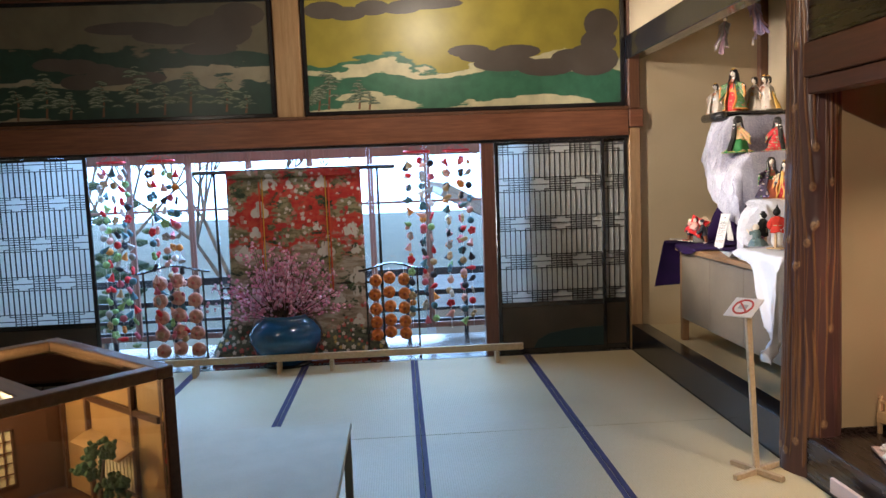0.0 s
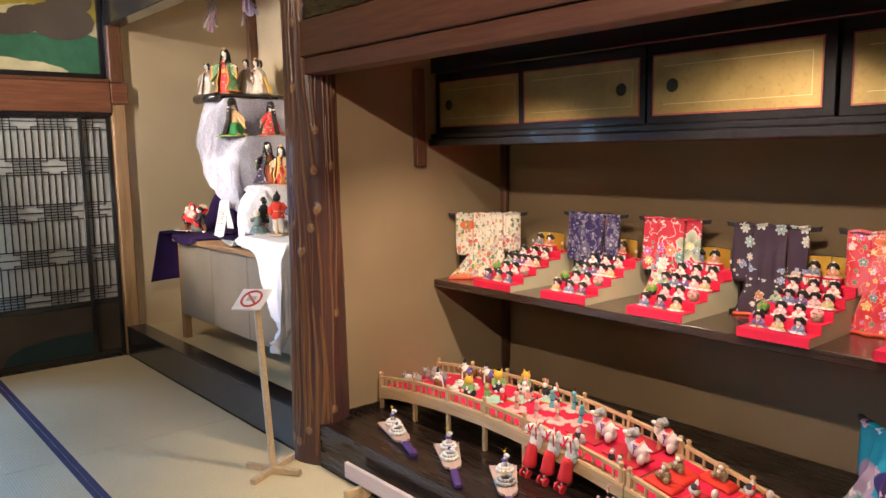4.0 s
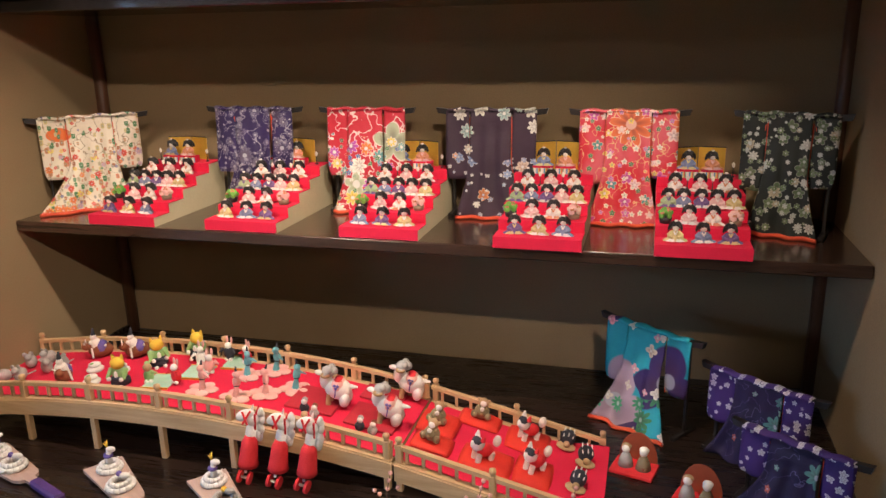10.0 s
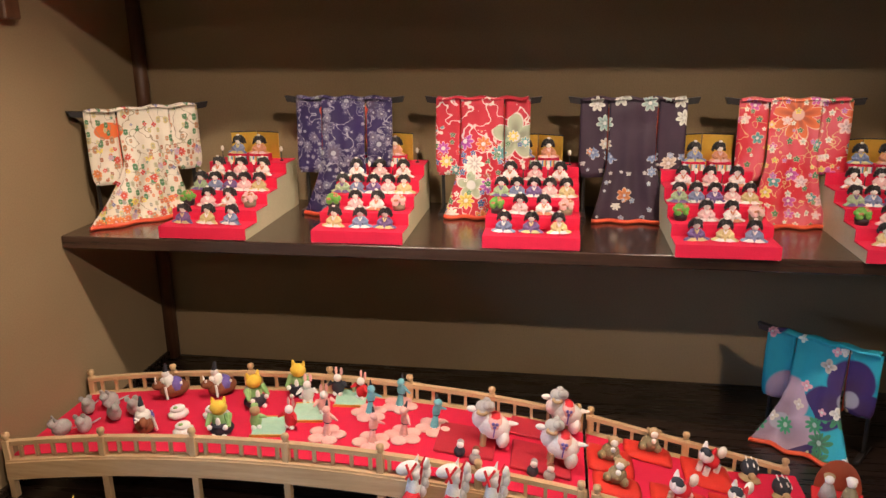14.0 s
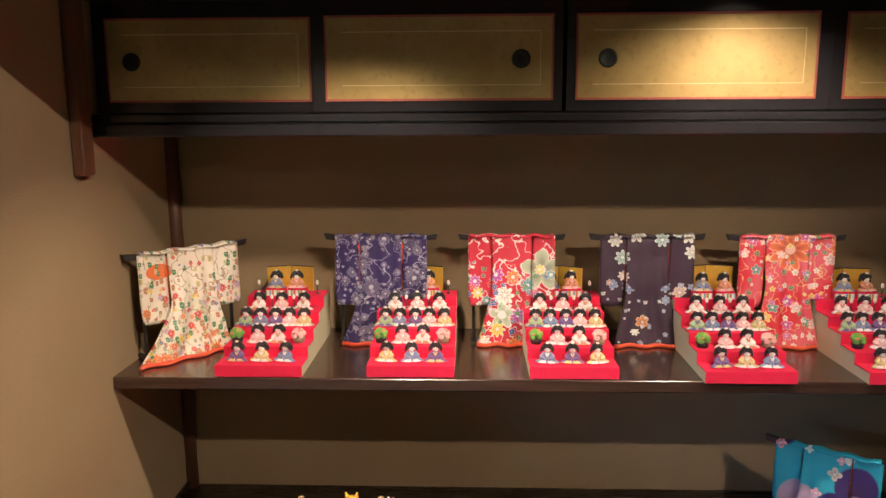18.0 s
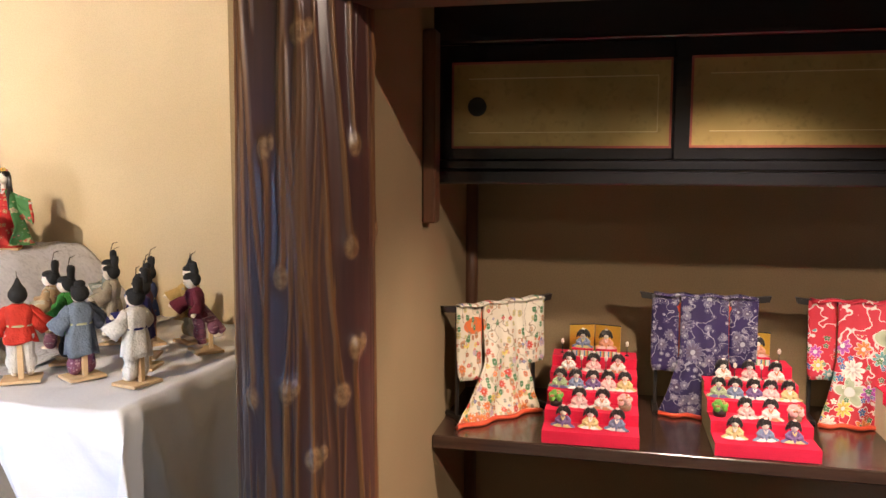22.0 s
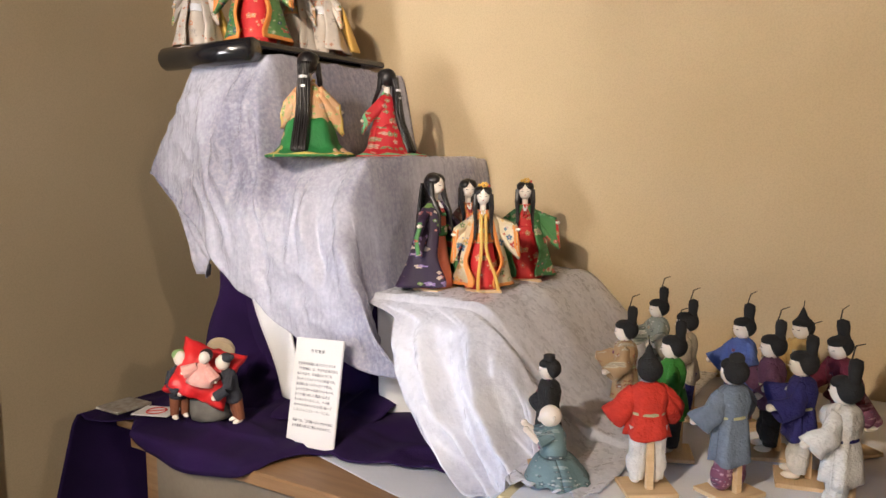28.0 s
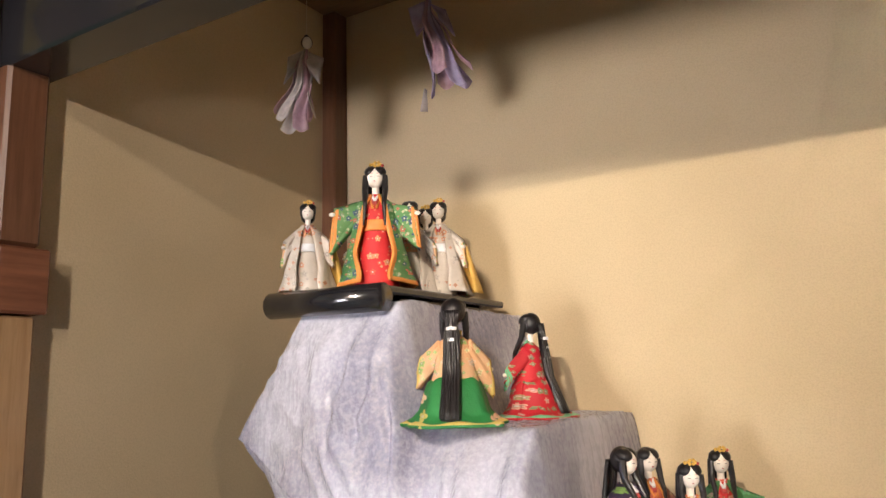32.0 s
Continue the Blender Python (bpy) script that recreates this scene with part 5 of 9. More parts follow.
# pairs in arched niches at the foot of the bridge
M_RUST = plain("rust_card", (0.34, 0.07, 0.03), (0.40, 0.09, 0.04), 20, 0.6)
for x, y, t in ((2.20, 1.19, -105), (2.07, 1.03, -110)):
    ob = empty("wedding_pair_niche", pose(x, y, 0.2005, 0, 0, t), "rust red arched board with a tiny cloth couple", "figurine", "arched niches on the floor")
    arch = [(0.055 * math.cos(a), 0.012 + 0.085 * math.sin(a)) for a in [math.pi * k / 14 for k in range(15)]]
    part("back_board", slab(arch, 0.004, Matrix.Translation((0, 0.040, 0))), M_RUST, ob)
    part("base_board", box(-0.06, 0.06, -0.045, 0.045, 0.0, 0.010, 0.002), C_RED, ob)
    for s, cm in ((-1, GREY), (1, OLIVE)):
        bm = lathe([(0, 0.01), (0.022, 0.011), (0.018, 0.03), (0.010, 0.048), (0.0, 0.052)], 12, mat=0)
        ball((0, -0.002, 0.062), 0.012, bm, 1, 10, 8)
        ball((0, 0.004, 0.067), 0.013, bm, 2, 10, 8, (1.1, 0.9, 0.7))
        bmesh.ops.translate(bm, verts=bm.verts, vec=(s * 0.025, 0.0, 0))
        part("seated_doll", bm, [CREPE[cm], C_WHITE, CREPE[TAN if s < 0 else WHITE]], ob)

# stick horses leaning on the near rail
M_MANE = plain("white_mane", (0.70, 0.68, 0.66), (0.76, 0.74, 0.72), 90, 0.8, 300, 0.5)
for y, t in ((2.235, 6), (2.145, 0), (2.06, -5)):
    ob = empty("stick_horse", pose(1.885, y, 0.2005, 0, 9, -90 + t), "white cloth stick horse with red bridle and skirt", "toy horse", "stick horses by the bridge")
    part("stick", rod((0, 0.004, 0.030), (0, 0.030, 0.130), 0.004, n=8), C_WHITE, ob)
    bm = rod((0, 0.026, 0.095), (0, 0.030, 0.175), 0.020, 0.015, 12)
    ball((-0.020, 0.024, 0.196), 0.017, bm, 0, 12, 8, (1.75, 0.85, 0.95), Euler((0, -0.55, 0)).to_matrix().to_4x4())
    ball((0.0, 0.028, 0.185), 0.019, bm, 0, 10, 8)
    part("head", bm, C_WHITE, ob, smooth=True)
    part("skirt", lathe([(0.014, 0.140), (0.022, 0.120), (0.027, 0.060), (0.030, 0.048), (0.0, 0.05)], 14, m=Matrix.Translation((0.0, 0.020, 0.0))), C_RED, ob, smooth=True)
    bm = rod((-0.020, 0.008, 0.176), (-0.002, 0.012, 0.218), 0.003)
    rod((-0.006, 0.006, 0.178), (-0.024, 0.010, 0.212), 0.003, bm=bm)
    rod((0.012, 0.022, 0.160), (0.012, 0.010, 0.212), 0.003, bm=bm)
    part("bridle", bm, C_RED, ob)
    for s in (-0.004, 0.012):
        part("ear", rod((s, 0.028, 0.205), (s + 0.003, 0.028, 0.232), 0.006, 0.001, 8), C_RED if s > 0 else C_WHITE, ob)
    bm = bmesh.new()
    for k in range(8):
        ball((0.020 + 0.003 * (k % 3), 0.030 + 0.004 * (k % 2), 0.210 - 0.011 * k), 0.010, bm, 0, 8, 6, (0.9, 1, 1.5))
    part("mane", bm, M_MANE, ob)
    for s in (-1, 1):
        w = rod((s * 0.014 - 0.004, 0.0, 0.0185), (s * 0.014 + 0.004, 0.0, 0.0185), 0.018, n=16)
        part("wheel", w, C_RED, ob)
    part("axle", rod((-0.016, 0, 0.0185), (0.016, 0, 0.0185), 0.004), C_WHITE, ob)

# battledore paddles with coiled snakes
M_PADDLE = wood("paddle_board", (0.44, 0.30, 0.25), (0.52, 0.37, 0.31), "y", 0.55)
M_GRIP = plain("purple_grip", (0.06, 0.02, 0.13), (0.08, 0.03, 0.17), 30, 0.7, 260, 0.3)


def coil(c, r, body, accent, bm, turns=2, upright=False):
    for k in range(turns):
        rr = r * (1 - 0.28 * k)
        pts = [Vector((c[0] + rr * math.cos(a * 0.45), c[1] + rr * math.sin(a * 0.45), c[2] + 0.008 + 0.011 * k)) for a in range(15)]
        for a, b in zip(pts, pts[1:]):
            rod(a, b, 0.0075, 0.0075, 7, bm, body)
    if accent == 1 and upright:
        rod((c[0], c[1], c[2] + 0.020), (c[0], c[1] - 0.004, c[2] + 0.062), 0.010, 0.0075, 9, bm, body)
        lathe([(0.0095, 0.040), (0.014, 0.044), (0.013, 0.050), (0.009, 0.053)], 10, bm, accent, m=Matrix.Translation(c))
        ball((c[0], c[1] - 0.010, c[2] + 0.066), 0.0105, bm, body, 10, 7, (0.85, 1.4, 0.8))
        for k in range(3):
            rod((c[0], c[1], c[2] + 0.072), (c[0] + 0.010 * (k - 1), c[1] + 0.004, c[2] + 0.090), 0.0022, 0.0010, 5, bm, 2)
    else:
        ball((c[0], c[1] - r * 0.5, c[2] + 0.016 + 0.011 * turns), 0.011, bm, body, 10, 7, (0.8, 1.5, 0.8))
        ball((c[0], c[1], c[2] + 0.020 + 0.011 * turns), 0.008, bm, accent, 8, 6)
    rod((c[0] + r, c[1], c[2] + 0.008), (c[0] + r + 0.022, c[1] + 0.006, c[2] + 0.012), 0.006, 0.001, 7, bm, body)


for px, py, ang, tones in ((1.792, 2.94, -21.7, ((2, 9), (2, 8))), (1.787, 2.567, -34, ((2, 9), (2, 8))), (1.791, 2.246, -40, ((2, 9), (0, 3)))):
    m = pose(px, py, 0.2005, 0, 0, ang)
    ob = empty("battledore_paddle", m, "pinkish wooden battledore paddle with a purple wrapped grip", "paddle", "paddles on the floor")
    out = [(-0.055, 0.13), (0.055, 0.13), (0.036, -0.10), (0.028, -0.118), (0.014, -0.125), (0.012, -0.155), (-0.012, -0.155), (-0.014, -0.125), (-0.028, -0.118), (-0.036, -0.10)]
    bm = slab(out, 0.009, Matrix.Translation((0, 0, 0.012)) @ Euler((-math.pi / 2, 0, 0)).to_matrix().to_4x4())
    part("blade", bm, M_PADDLE, ob)
    part("grip", box(-0.016, 0.016, -0.292, -0.150, 0.0, 0.024, 0.006), M_GRIP, ob, "purple cloth grip")
    rotate = Matrix.Identity(4)
    for (body, accent), off in zip(tones, ((0.004, 0.075), (-0.004, -0.035))):
        bm = bmesh.new()
        coil((0, 0, 0), 0.030 if off[1] > 0 else 0.034, 0, 1, bm, upright=off[1] > 0)
        snake = thing("coiled_snake", bm, [CREPE[body], CREPE[accent] if off[1] < 0 else C_PURPLE, C_YELLOW], "white cloth snake coiled on a paddle", "figurine", "coiled snakes on paddles", smooth=True)
        snake.matrix_basis = m @ rotate @ pose(off[0], off[1], 0.0172, 0, 0, 40)

# little hens with blossom twigs
M_TWIG = plain("twig_brown", (0.10, 0.06, 0.04), (0.15, 0.09, 0.06), 60, 0.8)
for x, y in ((1.78, 1.72), (1.80, 1.49), (1.82, 1.27)):
    ob = blobs("hen_figurine", [("b", WHITE, (0, 0, 0.024), 0.024, (1.35, 0.85, 0.85)), ("b", WHITE, (-0.030, 0, 0.044), 0.012, (0.8, 0.8, 1.4)), ("c", RED, (-0.032, 0, 0.058), 0.006, (0, 0, 0.010)), ("c", YELLOW, (-0.040, 0, 0.046), 0.004, (-0.010, 0, 0)), ("b", YELLOW, (0.004, -0.012, 0.032), 0.012, (1.2, 0.5, 0.6)), ("c", GREY, (0.030, 0.004, 0.032), 0.009, (0.024, 0.0, 0.034)), ("c", WHITE, (0.028, -0.004, 0.030), 0.009, (0.030, -0.006, 0.022))], "small white cloth hen with a yellow wing", "hens on the floor")
    ob.matrix_basis = pose(x, y, 0.2025, 0, 0, -90)
    tw = empty("blossom_twig", pose(x + 0.02, y + 0.055, 0.2005), "thin twig with tiny pale pink blossoms", "twig", "blossom twigs")
    bm = rod((0, 0, 0), (0.008, 0.012, 0.085), 0.0022, 0.0015, 6)
    rod((0.008, 0.012, 0.085), (0.0, -0.004, 0.150), 0.0015, 0.001, 6, bm)
    rod((0.004, 0.008, 0.06), (0.0, 0.040, 0.095), 0.0012, 0.0008, 6, bm)
    rod((0.008, 0.012, 0.085), (0.004, -0.02, 0.11), 0.0012, 0.0008, 6, bm)
    part("stem", bm, M_TWIG, tw)
    for p in ((0.0, -0.004, 0.150), (0.002, 0.002, 0.128), (0.0, 0.040, 0.095), (0.002, 0.028, 0.085), (0.004, -0.02, 0.11), (0.007, 0.008, 0.10)):
        part("blossom", ball(p, 0.006, u=7, v=5), C_PINK, tw)

# low white guard rail in front of the alcove
M_PALE_RAIL = wood("pale_pink_plank", (0.60, 0.47, 0.42), (0.68, 0.55, 0.50), "y", 0.5)
rail = empty("low_guard_rail", pose(0, 0, 0), "low pale plank rail on small wooden feet", "guard rail")
part("plank", box(1.535, 1.555, 0.80, 2.975, 0.062, 0.130, 0.003), M_PALE_RAIL, rail)
for y in (2.86, 2.0, 1.1):
    part("rail_foot", box(1.46, 1.59, y - 0.012, y + 0.012, 0.0005, 0.061, 0.004), M_PALE_WOOD, rail)

# ---- table in the tokonoma ----
M_GREYBOARD = plain("grey_board", (0.20, 0.165, 0.125), (0.25, 0.205, 0.155), 4, 0.6, 90, 0.08)
M_TABLEWOOD = wood("table_wood", (0.27, 0.15, 0.07), (0.36, 0.21, 0.105), "y", 0.5)
table = empty("display_table", pose(0, 0, 0), "wooden display table with pale grey side boards", "table")
part("table_top", box(1.79, 2.74, 3.875, 5.50, 0.868, 0.900, 0.004), M_TABLEWOOD, table)
for y0, y1 in ((5.44, 4.93), (4.925, 4.42), (4.415, 3.93)):
    part("front_board", box(1.818, 1.832, y1, y0, 0.36, 0.866, 0.002), M_GREYBOARD, table)
part("side_board", box(1.835, 2.68, 5.44, 5.455, 0.36, 0.866, 0.002), M_GREYBOARD, table)
for x in (1.82, 2.66):
    for y in (5.46, 3.92):
        part("leg", box(x, x + 0.05, y - 0.025, y + 0.025, 0.1855, 0.866, 0.003), M_TABLEWOOD, table)
part("raised_box", box(1.825, 2.74, 3.90, 4.50, 0.902, 0.970, 0.004), M_CREAM, table)

# ---- cloths ----
n = Nodes("nonwoven_veil")
blot = n.noise(2.6, 3, rough=0.4)
fibre = n.noise(95, 4, rough=0.65)
glint = n.noise(70, 3, stretch=(1, 1, 0.16), rough=0.6)
crinkle = n.noise(30, 5, stretch=(1, 1, 0.45), rough=0.65)
c = n.mix(n.step(blot, 0.40, 0.60), (0.40, 0.395, 0.54), (0.56, 0.565, 0.68))
c = n.mix(n.math("MULTIPLY", n.step(fibre, 0.42, 0.62), 0.32), c, (0.78, 0.78, 0.84))
n.bump(n.math("ADD", n.math("MULTIPLY", fibre, 0.25), n.math("ADD", crinkle, n.math("MULTIPLY", glint, 0.5))), 0.28, 0.005)
M_VEIL = n.done(c, n.math("MULTIPLY_ADD", n.step(glint, 0.42, 0.60), 0.40, 0.14), 0.0, Alpha=n.math("MULTIPLY_ADD", n.step(blot, 0.42, 0.60), 0.26, n.math("MULTIPLY_ADD", fibre, 0.22, 0.40)))
n = Nodes("white_veil")
blot = n.noise(3.4, 3, rough=0.4)
fibre = n.noise(90, 4, rough=0.65)
glint = n.noise(60, 3, stretch=(1, 1, 0.3), rough=0.6)
c = n.mix(n.step(blot, 0.44, 0.58), (0.58, 0.60, 0.71), (0.72, 0.74, 0.83))
c = n.mix(n.math("MULTIPLY", n.step(fibre, 0.42, 0.62), 0.3), c, (0.78, 0.80, 0.88))
n.bump(n.math("ADD", n.math("MULTIPLY", fibre, 0.3), n.noise(22, 5, rough=0.6)), 0.4, 0.006)
M_WVEIL = n.done(c, n.math("MULTIPLY_ADD", n.step(glint, 0.42, 0.60), 0.40, 0.2))
n = Nodes("white_fleece")
fibre = n.noise(120, 3)
c = n.mix(n.step(n.noise(5, 4), 0.35, 0.65), (0.70, 0.73, 0.83), (0.77, 0.80, 0.88))
n.bump(n.math("ADD", n.math("MULTIPLY", fibre, 0.3), n.noise(14, 5)), 0.35, 0.006)
M_FLEECE = n.done(c, n.math("MULTIPLY_ADD", fibre, 0.3, 0.35))


def smooth(a, b, t):
    t = min(1.0, max(0.0, (t - a) / (b - a)))
    return t * t * (3 - 2 * t)


def fold_line(p, amp, seed):
    """Sharp creases: ridges of a stretched noise."""
    return amp * max(0.0, 1 - 3.2 * abs(noise.noise(Vector((p[0], p[1], seed))))) ** 1.5


def table_cloth(u, v):
    """White cloth over the raised end: u along the table and down its end, v from the wall and down the front."""
    run = u * 1.69
    y, a = 5.10 - min(run, 1.205), max(0.0, run - 1.205)
    edge = min(1.0, run / 1.205)
    over = 0.004 + 0.068 * smooth(4.57, 4.36, y) + 0.02 * smooth(4.30, 4.20, y) + 0.40 * smooth(4.24, 3.90, y)
    front = 1.805 + 0.158 * max(0.0, (y - 4.57) / 0.557)
    cut = 0.62
    x, b = 2.752 - (2.752 - front) * min(1.0, v / cut), max(0.0, (v - cut) / (1 - cut)) * over
    z = 0.979 - 0.0745 * smooth(4.42, 4.62, y) + abs(wob((x * 0.7, y * 0.7, 0), 0.012, 8)) * (1 - 0.9 * smooth(4.55, 4.75, y))
    if a or b:
        flare = 0.34 * min(a, b)
        hang = max(a, b) + 0.1 * min(a, b)
        if b:
            x -= 0.028 * math.sin(min(1.0, b / 0.05) * math.pi / 2) + flare + hang * (0.045 * math.sin(y * 21 + 0.8) + wob((y, z, 4), 0.10, 5)) + fold_line((y * 5 + b * 4, b * 2), 0.05 * min(1, 4 * hang), 3.0)
        if a:
            y -= 0.028 * math.sin(min(1.0, a / 0.05) * math.pi / 2) + flare + hang * (0.05 * math.sin(x * 17) + wob((x, 2, 4), 0.10, 5)) + fold_line((x * 5, a * 2), 0.04 * min(1, 4 * hang), 5.0)
        z -= max(0.0, hang - 0.012)
    return (x, y, max(z, 0.26))


thing("white_cloth", sheet(table_cloth, 150, 110, 0.003), M_FLEECE, "white fleece cloth hanging over the table's end", "cloth")


# front edge of the purple cloth: place along the table, how far it comes forward
PURPLE_EDGE = [(5.68, 1.775), (5.60, 1.80), (5.55, 1.845), (5.49, 1.790), (5.42, 1.775), (5.09, 1.775), (5.03, 1.905), (4.92, 1.905), (4.77, 1.95), (4.67, 1.977), (4.56, 2.01), (4.40, 2.03)]


def along(points, p):
    for (a, xa), (b, xb) in zip(points, points[1:]):
        if (p - a) * (p - b) <= 0:
            return xa + (xb - xa) * (p - a) / (b - a)
    return points[-1][1] if abs(p - points[-1][0]) < abs(p - points[0][0]) else points[0][1]


def purple_top(u, v):
    run = u * 1.48
    y, a = 5.67 - max(0.0, run - 0.36), max(0.0, 0.36 - run)
    z = 0.912 + abs(wob((y, v, 0), 0.028, 8)) * (1 - v) ** 0.5 + 0.016 * math.sin(v * 9 + u * 12) ** 2 * (1 - v) + fold_line((y * 5, v * 2.5), 0.016, 2.0)
    edge = along(PURPLE_EDGE, y)
    x = 2.55 - v * (2.55 - edge)
    if a:
        y += 0.03 * math.sin(min(1, a / 0.06) * math.pi / 2) + a * (0.16 * math.sin(v * 8) + 0.1)
        x -= a * 0.14 * v
        z = 0.925 - max(0.0, a - 0.02) * (0.85 + 0.25 * v)
    elif y < 5.06:
        tip = smooth(4.95, 4.55, y)
        x = edge + (1 - v) * (2.55 - edge) * (1 - 0.94 * tip)
        z += 0.010 * (1 - v)
    elif v > 0.86 and y < 5.50:
        q = (v - 0.86) / 0.14
        drop = 0.052 * max(0.0, math.sin(math.pi * (5.50 - y) / 0.44)) ** 0.6
        x = 1.90 + (edge - 1.90) * min(1.0, q * 1.6) - 0.006 * math.sin(y * 30) * q
        z = z + (0.913 - z) * min(1.0, q * 1.6) - drop * max(0.0, (q - 0.6) / 0.4)
    return (x, y, z)


part("end_leaf", box(1.86, 2.60, 5.503, 5.66, 0.872, 0.898, 0.004), M_TABLEWOOD, table)
thing("purple_cloth", sheet(purple_top, 110, 70, 0.003), M_PURPLE, "deep purple cotton cloth spread over the table", "cloth")


def purple_heap(u, v):
    y = 5.59 - 0.60 * u + 0.06 * v * (1 - u)
    h = 0.925 + (0.53 * smooth(0.34, 0.05, u) + 0.14 * (1 - 0.5 * u)) * v
    x = 2.27 - 0.22 * (1 - v) ** 2 - 0.035 * math.sin(u * 23) * (1 - 0.4 * v) - wob((u, v, 1), 0.05, 5) - fold_line((u * 7, v * 1.2), 0.03, 6.0)
    return (x, y, h)


thing("purple_backdrop_cloth", sheet(purple_heap, 70, 40, 0.003), M_PURPLE, "deep purple cloth gathered up behind the figures", "cloth")
thing("white_hanging_cloth", sheet(lambda u, v: (2.13 - 0.03 * v + 0.008 * math.sin(v * 9 + u * 5), 5.49 - 0.15 * u - 0.20 * v * (1 - 0.3 * u), 1.42 - 0.47 * v), 10, 18, 0.004), M_WHITE_CLOTH, "plain white cloth strip hanging below the veil", "cloth")

# boxes under the veil that carry the dolls
for y0, y1, z1 in ((5.375, 5.62, 1.825), (5.06, 5.37, 1.552), (4.68, 5.055, 1.228)):
    thing("display_box", box(2.20, 2.74, y0, y1, 0.903, z1, 0.012), M_PURPLE if z1 > 1.3 else M_WHITE_CLOTH, "box wrapped in purple cloth under the veil" if z1 > 1.3 else "box wrapped in plain white cloth under the veil", "box", "boxes under the veil")


def level(y):
    z = 0.985 + 0.255 * smooth(4.40, 4.74, y)
    z += 0.325 * smooth(4.985, 5.045, y)
    z += 0.272 * smooth(5.285, 5.36, y)
    return z


HEM = [(0.0, 1.535), (0.07, 1.490), (0.13, 1.445), (0.19, 1.400), (0.32, 1.283), (0.45, 1.229), (0.57, 1.171), (0.69, 1.119), (0.82, 1.088), (1.0, 1.072)]


def crease(u, c, w):
    return max(0.0, 1 - abs(u - c) / w)


def veil(u, v):
    y = 5.66 - u * 0.675
    z = level(y)
    cut = 0.36
    if v < cut:
        x = 2.752 - (2.752 - 2.150) * v / cut
        zz = z + 0.006 + abs(wob((x, y, 2), 0.012, 8)) + fold_line((x * 6, y * 4), 0.006, 8.0)
    else:
        q = (v - cut) / (1 - cut)
        ramp = min(1.0, 3 * q)
        ridge_ = abs(math.sin(u * 8.5 + 1.6 * q + 0.6)) ** 0.7 - 0.6
        fold = 0.040 * ridge_ * min(1, q * 1.6) + 0.008 * math.sin(u * 37 + 3 * q) * q
        x = 2.150 - 0.045 * math.sin(min(1, q * 4) * math.pi / 2) - 0.085 * q - fold * (0.4 + 0.6 * q) + wob((u * 1.4, v, 3), 0.030, 3) * q
        for c0, run, w, amp in ((0.16, 0.10, 0.05, 0.045), (0.36, -0.05, 0.04, 0.055), (0.50, 0.14, 0.05, 0.040), (0.72, 0.06, 0.035, 0.050), (0.88, 0.04, 0.03, 0.045)):
            x -= amp * crease(u, c0 + run * q, w + 0.02 * q) * min(1.0, 2.5 * q) * (0.5 + 0.5 * q)
        x -= fold_line((u * 9 + q, q * 1.7), 0.016, 4.0) * ramp + fold_line((u * 7 + 3 * q, q * 2), 0.006, 9.0) * ramp
        x = max(x, 2.03)
        x += (2.13 - x) * max(0.0, 1 - u / 0.28)
        zz = z + (along(HEM, u) - z) * q + 0.004 * math.sin(u * 41) * q ** 4
        y += 0.17 * max(0.0, 1 - u / 0.24) * q - 0.20 * q * q * u ** 3 + wob((u, q, 8), 0.008, 5) * q * min(1, 6 * u)
        x += 0.022 * (abs(wob((u * 2, q * 1.2, 5), 1.0, 4)) - 0.25) * ramp
    if u < 0.06:
        zz -= 0.06 * (1 - u / 0.06) * (1.0 if v < cut else 1 - q)
    return (x, y, zz)


thing("mountain_veil", sheet(veil, 170, 130, 0.0015), M_VEIL, "lavender white translucent veil draped like a mountain", "cloth")


def lower_veil(u, v):
    y = 5.03 - u * 0.70
    z = level(min(y, 4.97)) if u > 0.08 else 1.24
    cut = 0.42
    if v < cut:
        x = 2.752 - (2.752 - 2.12) * v / cut
        zz = z + 0.008 + abs(wob((x, y, 5), 0.012, 8)) + fold_line((x * 3, y * 4), 0.005, 12.0)
    else:
        q = (v - cut) / (1 - cut)
        x = 2.12 - 0.05 * math.sin(min(1, q * 3) * math.pi / 2) - 0.17 * q - 0.05 * (abs(math.sin(u * 7 + 1 + q)) ** 0.7 - 0.5) * q + wob((u, v, 6), 0.045, 4) * q + wob((u * 3, v * 3, 9), 0.010, 5)
        zz = z + (0.925 - z) * q ** 1.15
        y -= (1 - u) * (0.12 * smooth(0.0, 0.15, q) + 0.15 * q + 0.19 * q ** 3)
        for c0, run, w, amp in ((0.12, 0.12, 0.05, 0.04), (0.34, 0.20, 0.06, 0.05), (0.62, 0.10, 0.05, 0.045)):
            x -= amp * crease(u, c0 + run * q, w) * min(1.0, 2 * q)
        x -= (fold_line((u * 8 + q, q * 2), 0.010, 14.0) + fold_line((u * 6 - 2 * q, q * 1.5), 0.006, 15.0)) * min(1.0, 3 * q)
        zz = max(zz, (0.988 if y < 4.50 else 0.930) + 0.006 * abs(math.sin(u * 30 + 4 * q)))
    return (x, y, zz)


def veil_flap(u, v):
    top = Vector((2.135, 5.838, 1.535)).lerp(Vector((2.11, 5.585, 1.425)), u)
    foot = Vector((2.15, 5.660, 1.245)).lerp(Vector((2.15, 5.615, 1.235)), u)
    p = top.lerp(foot, v)
    return (p.x + 0.016 * math.sin(u * 7 + v * 4) + fold_line((u * 4, v * 3), 0.012, 18.0), p.y - 0.018 * math.sin(v * math.pi), p.z)


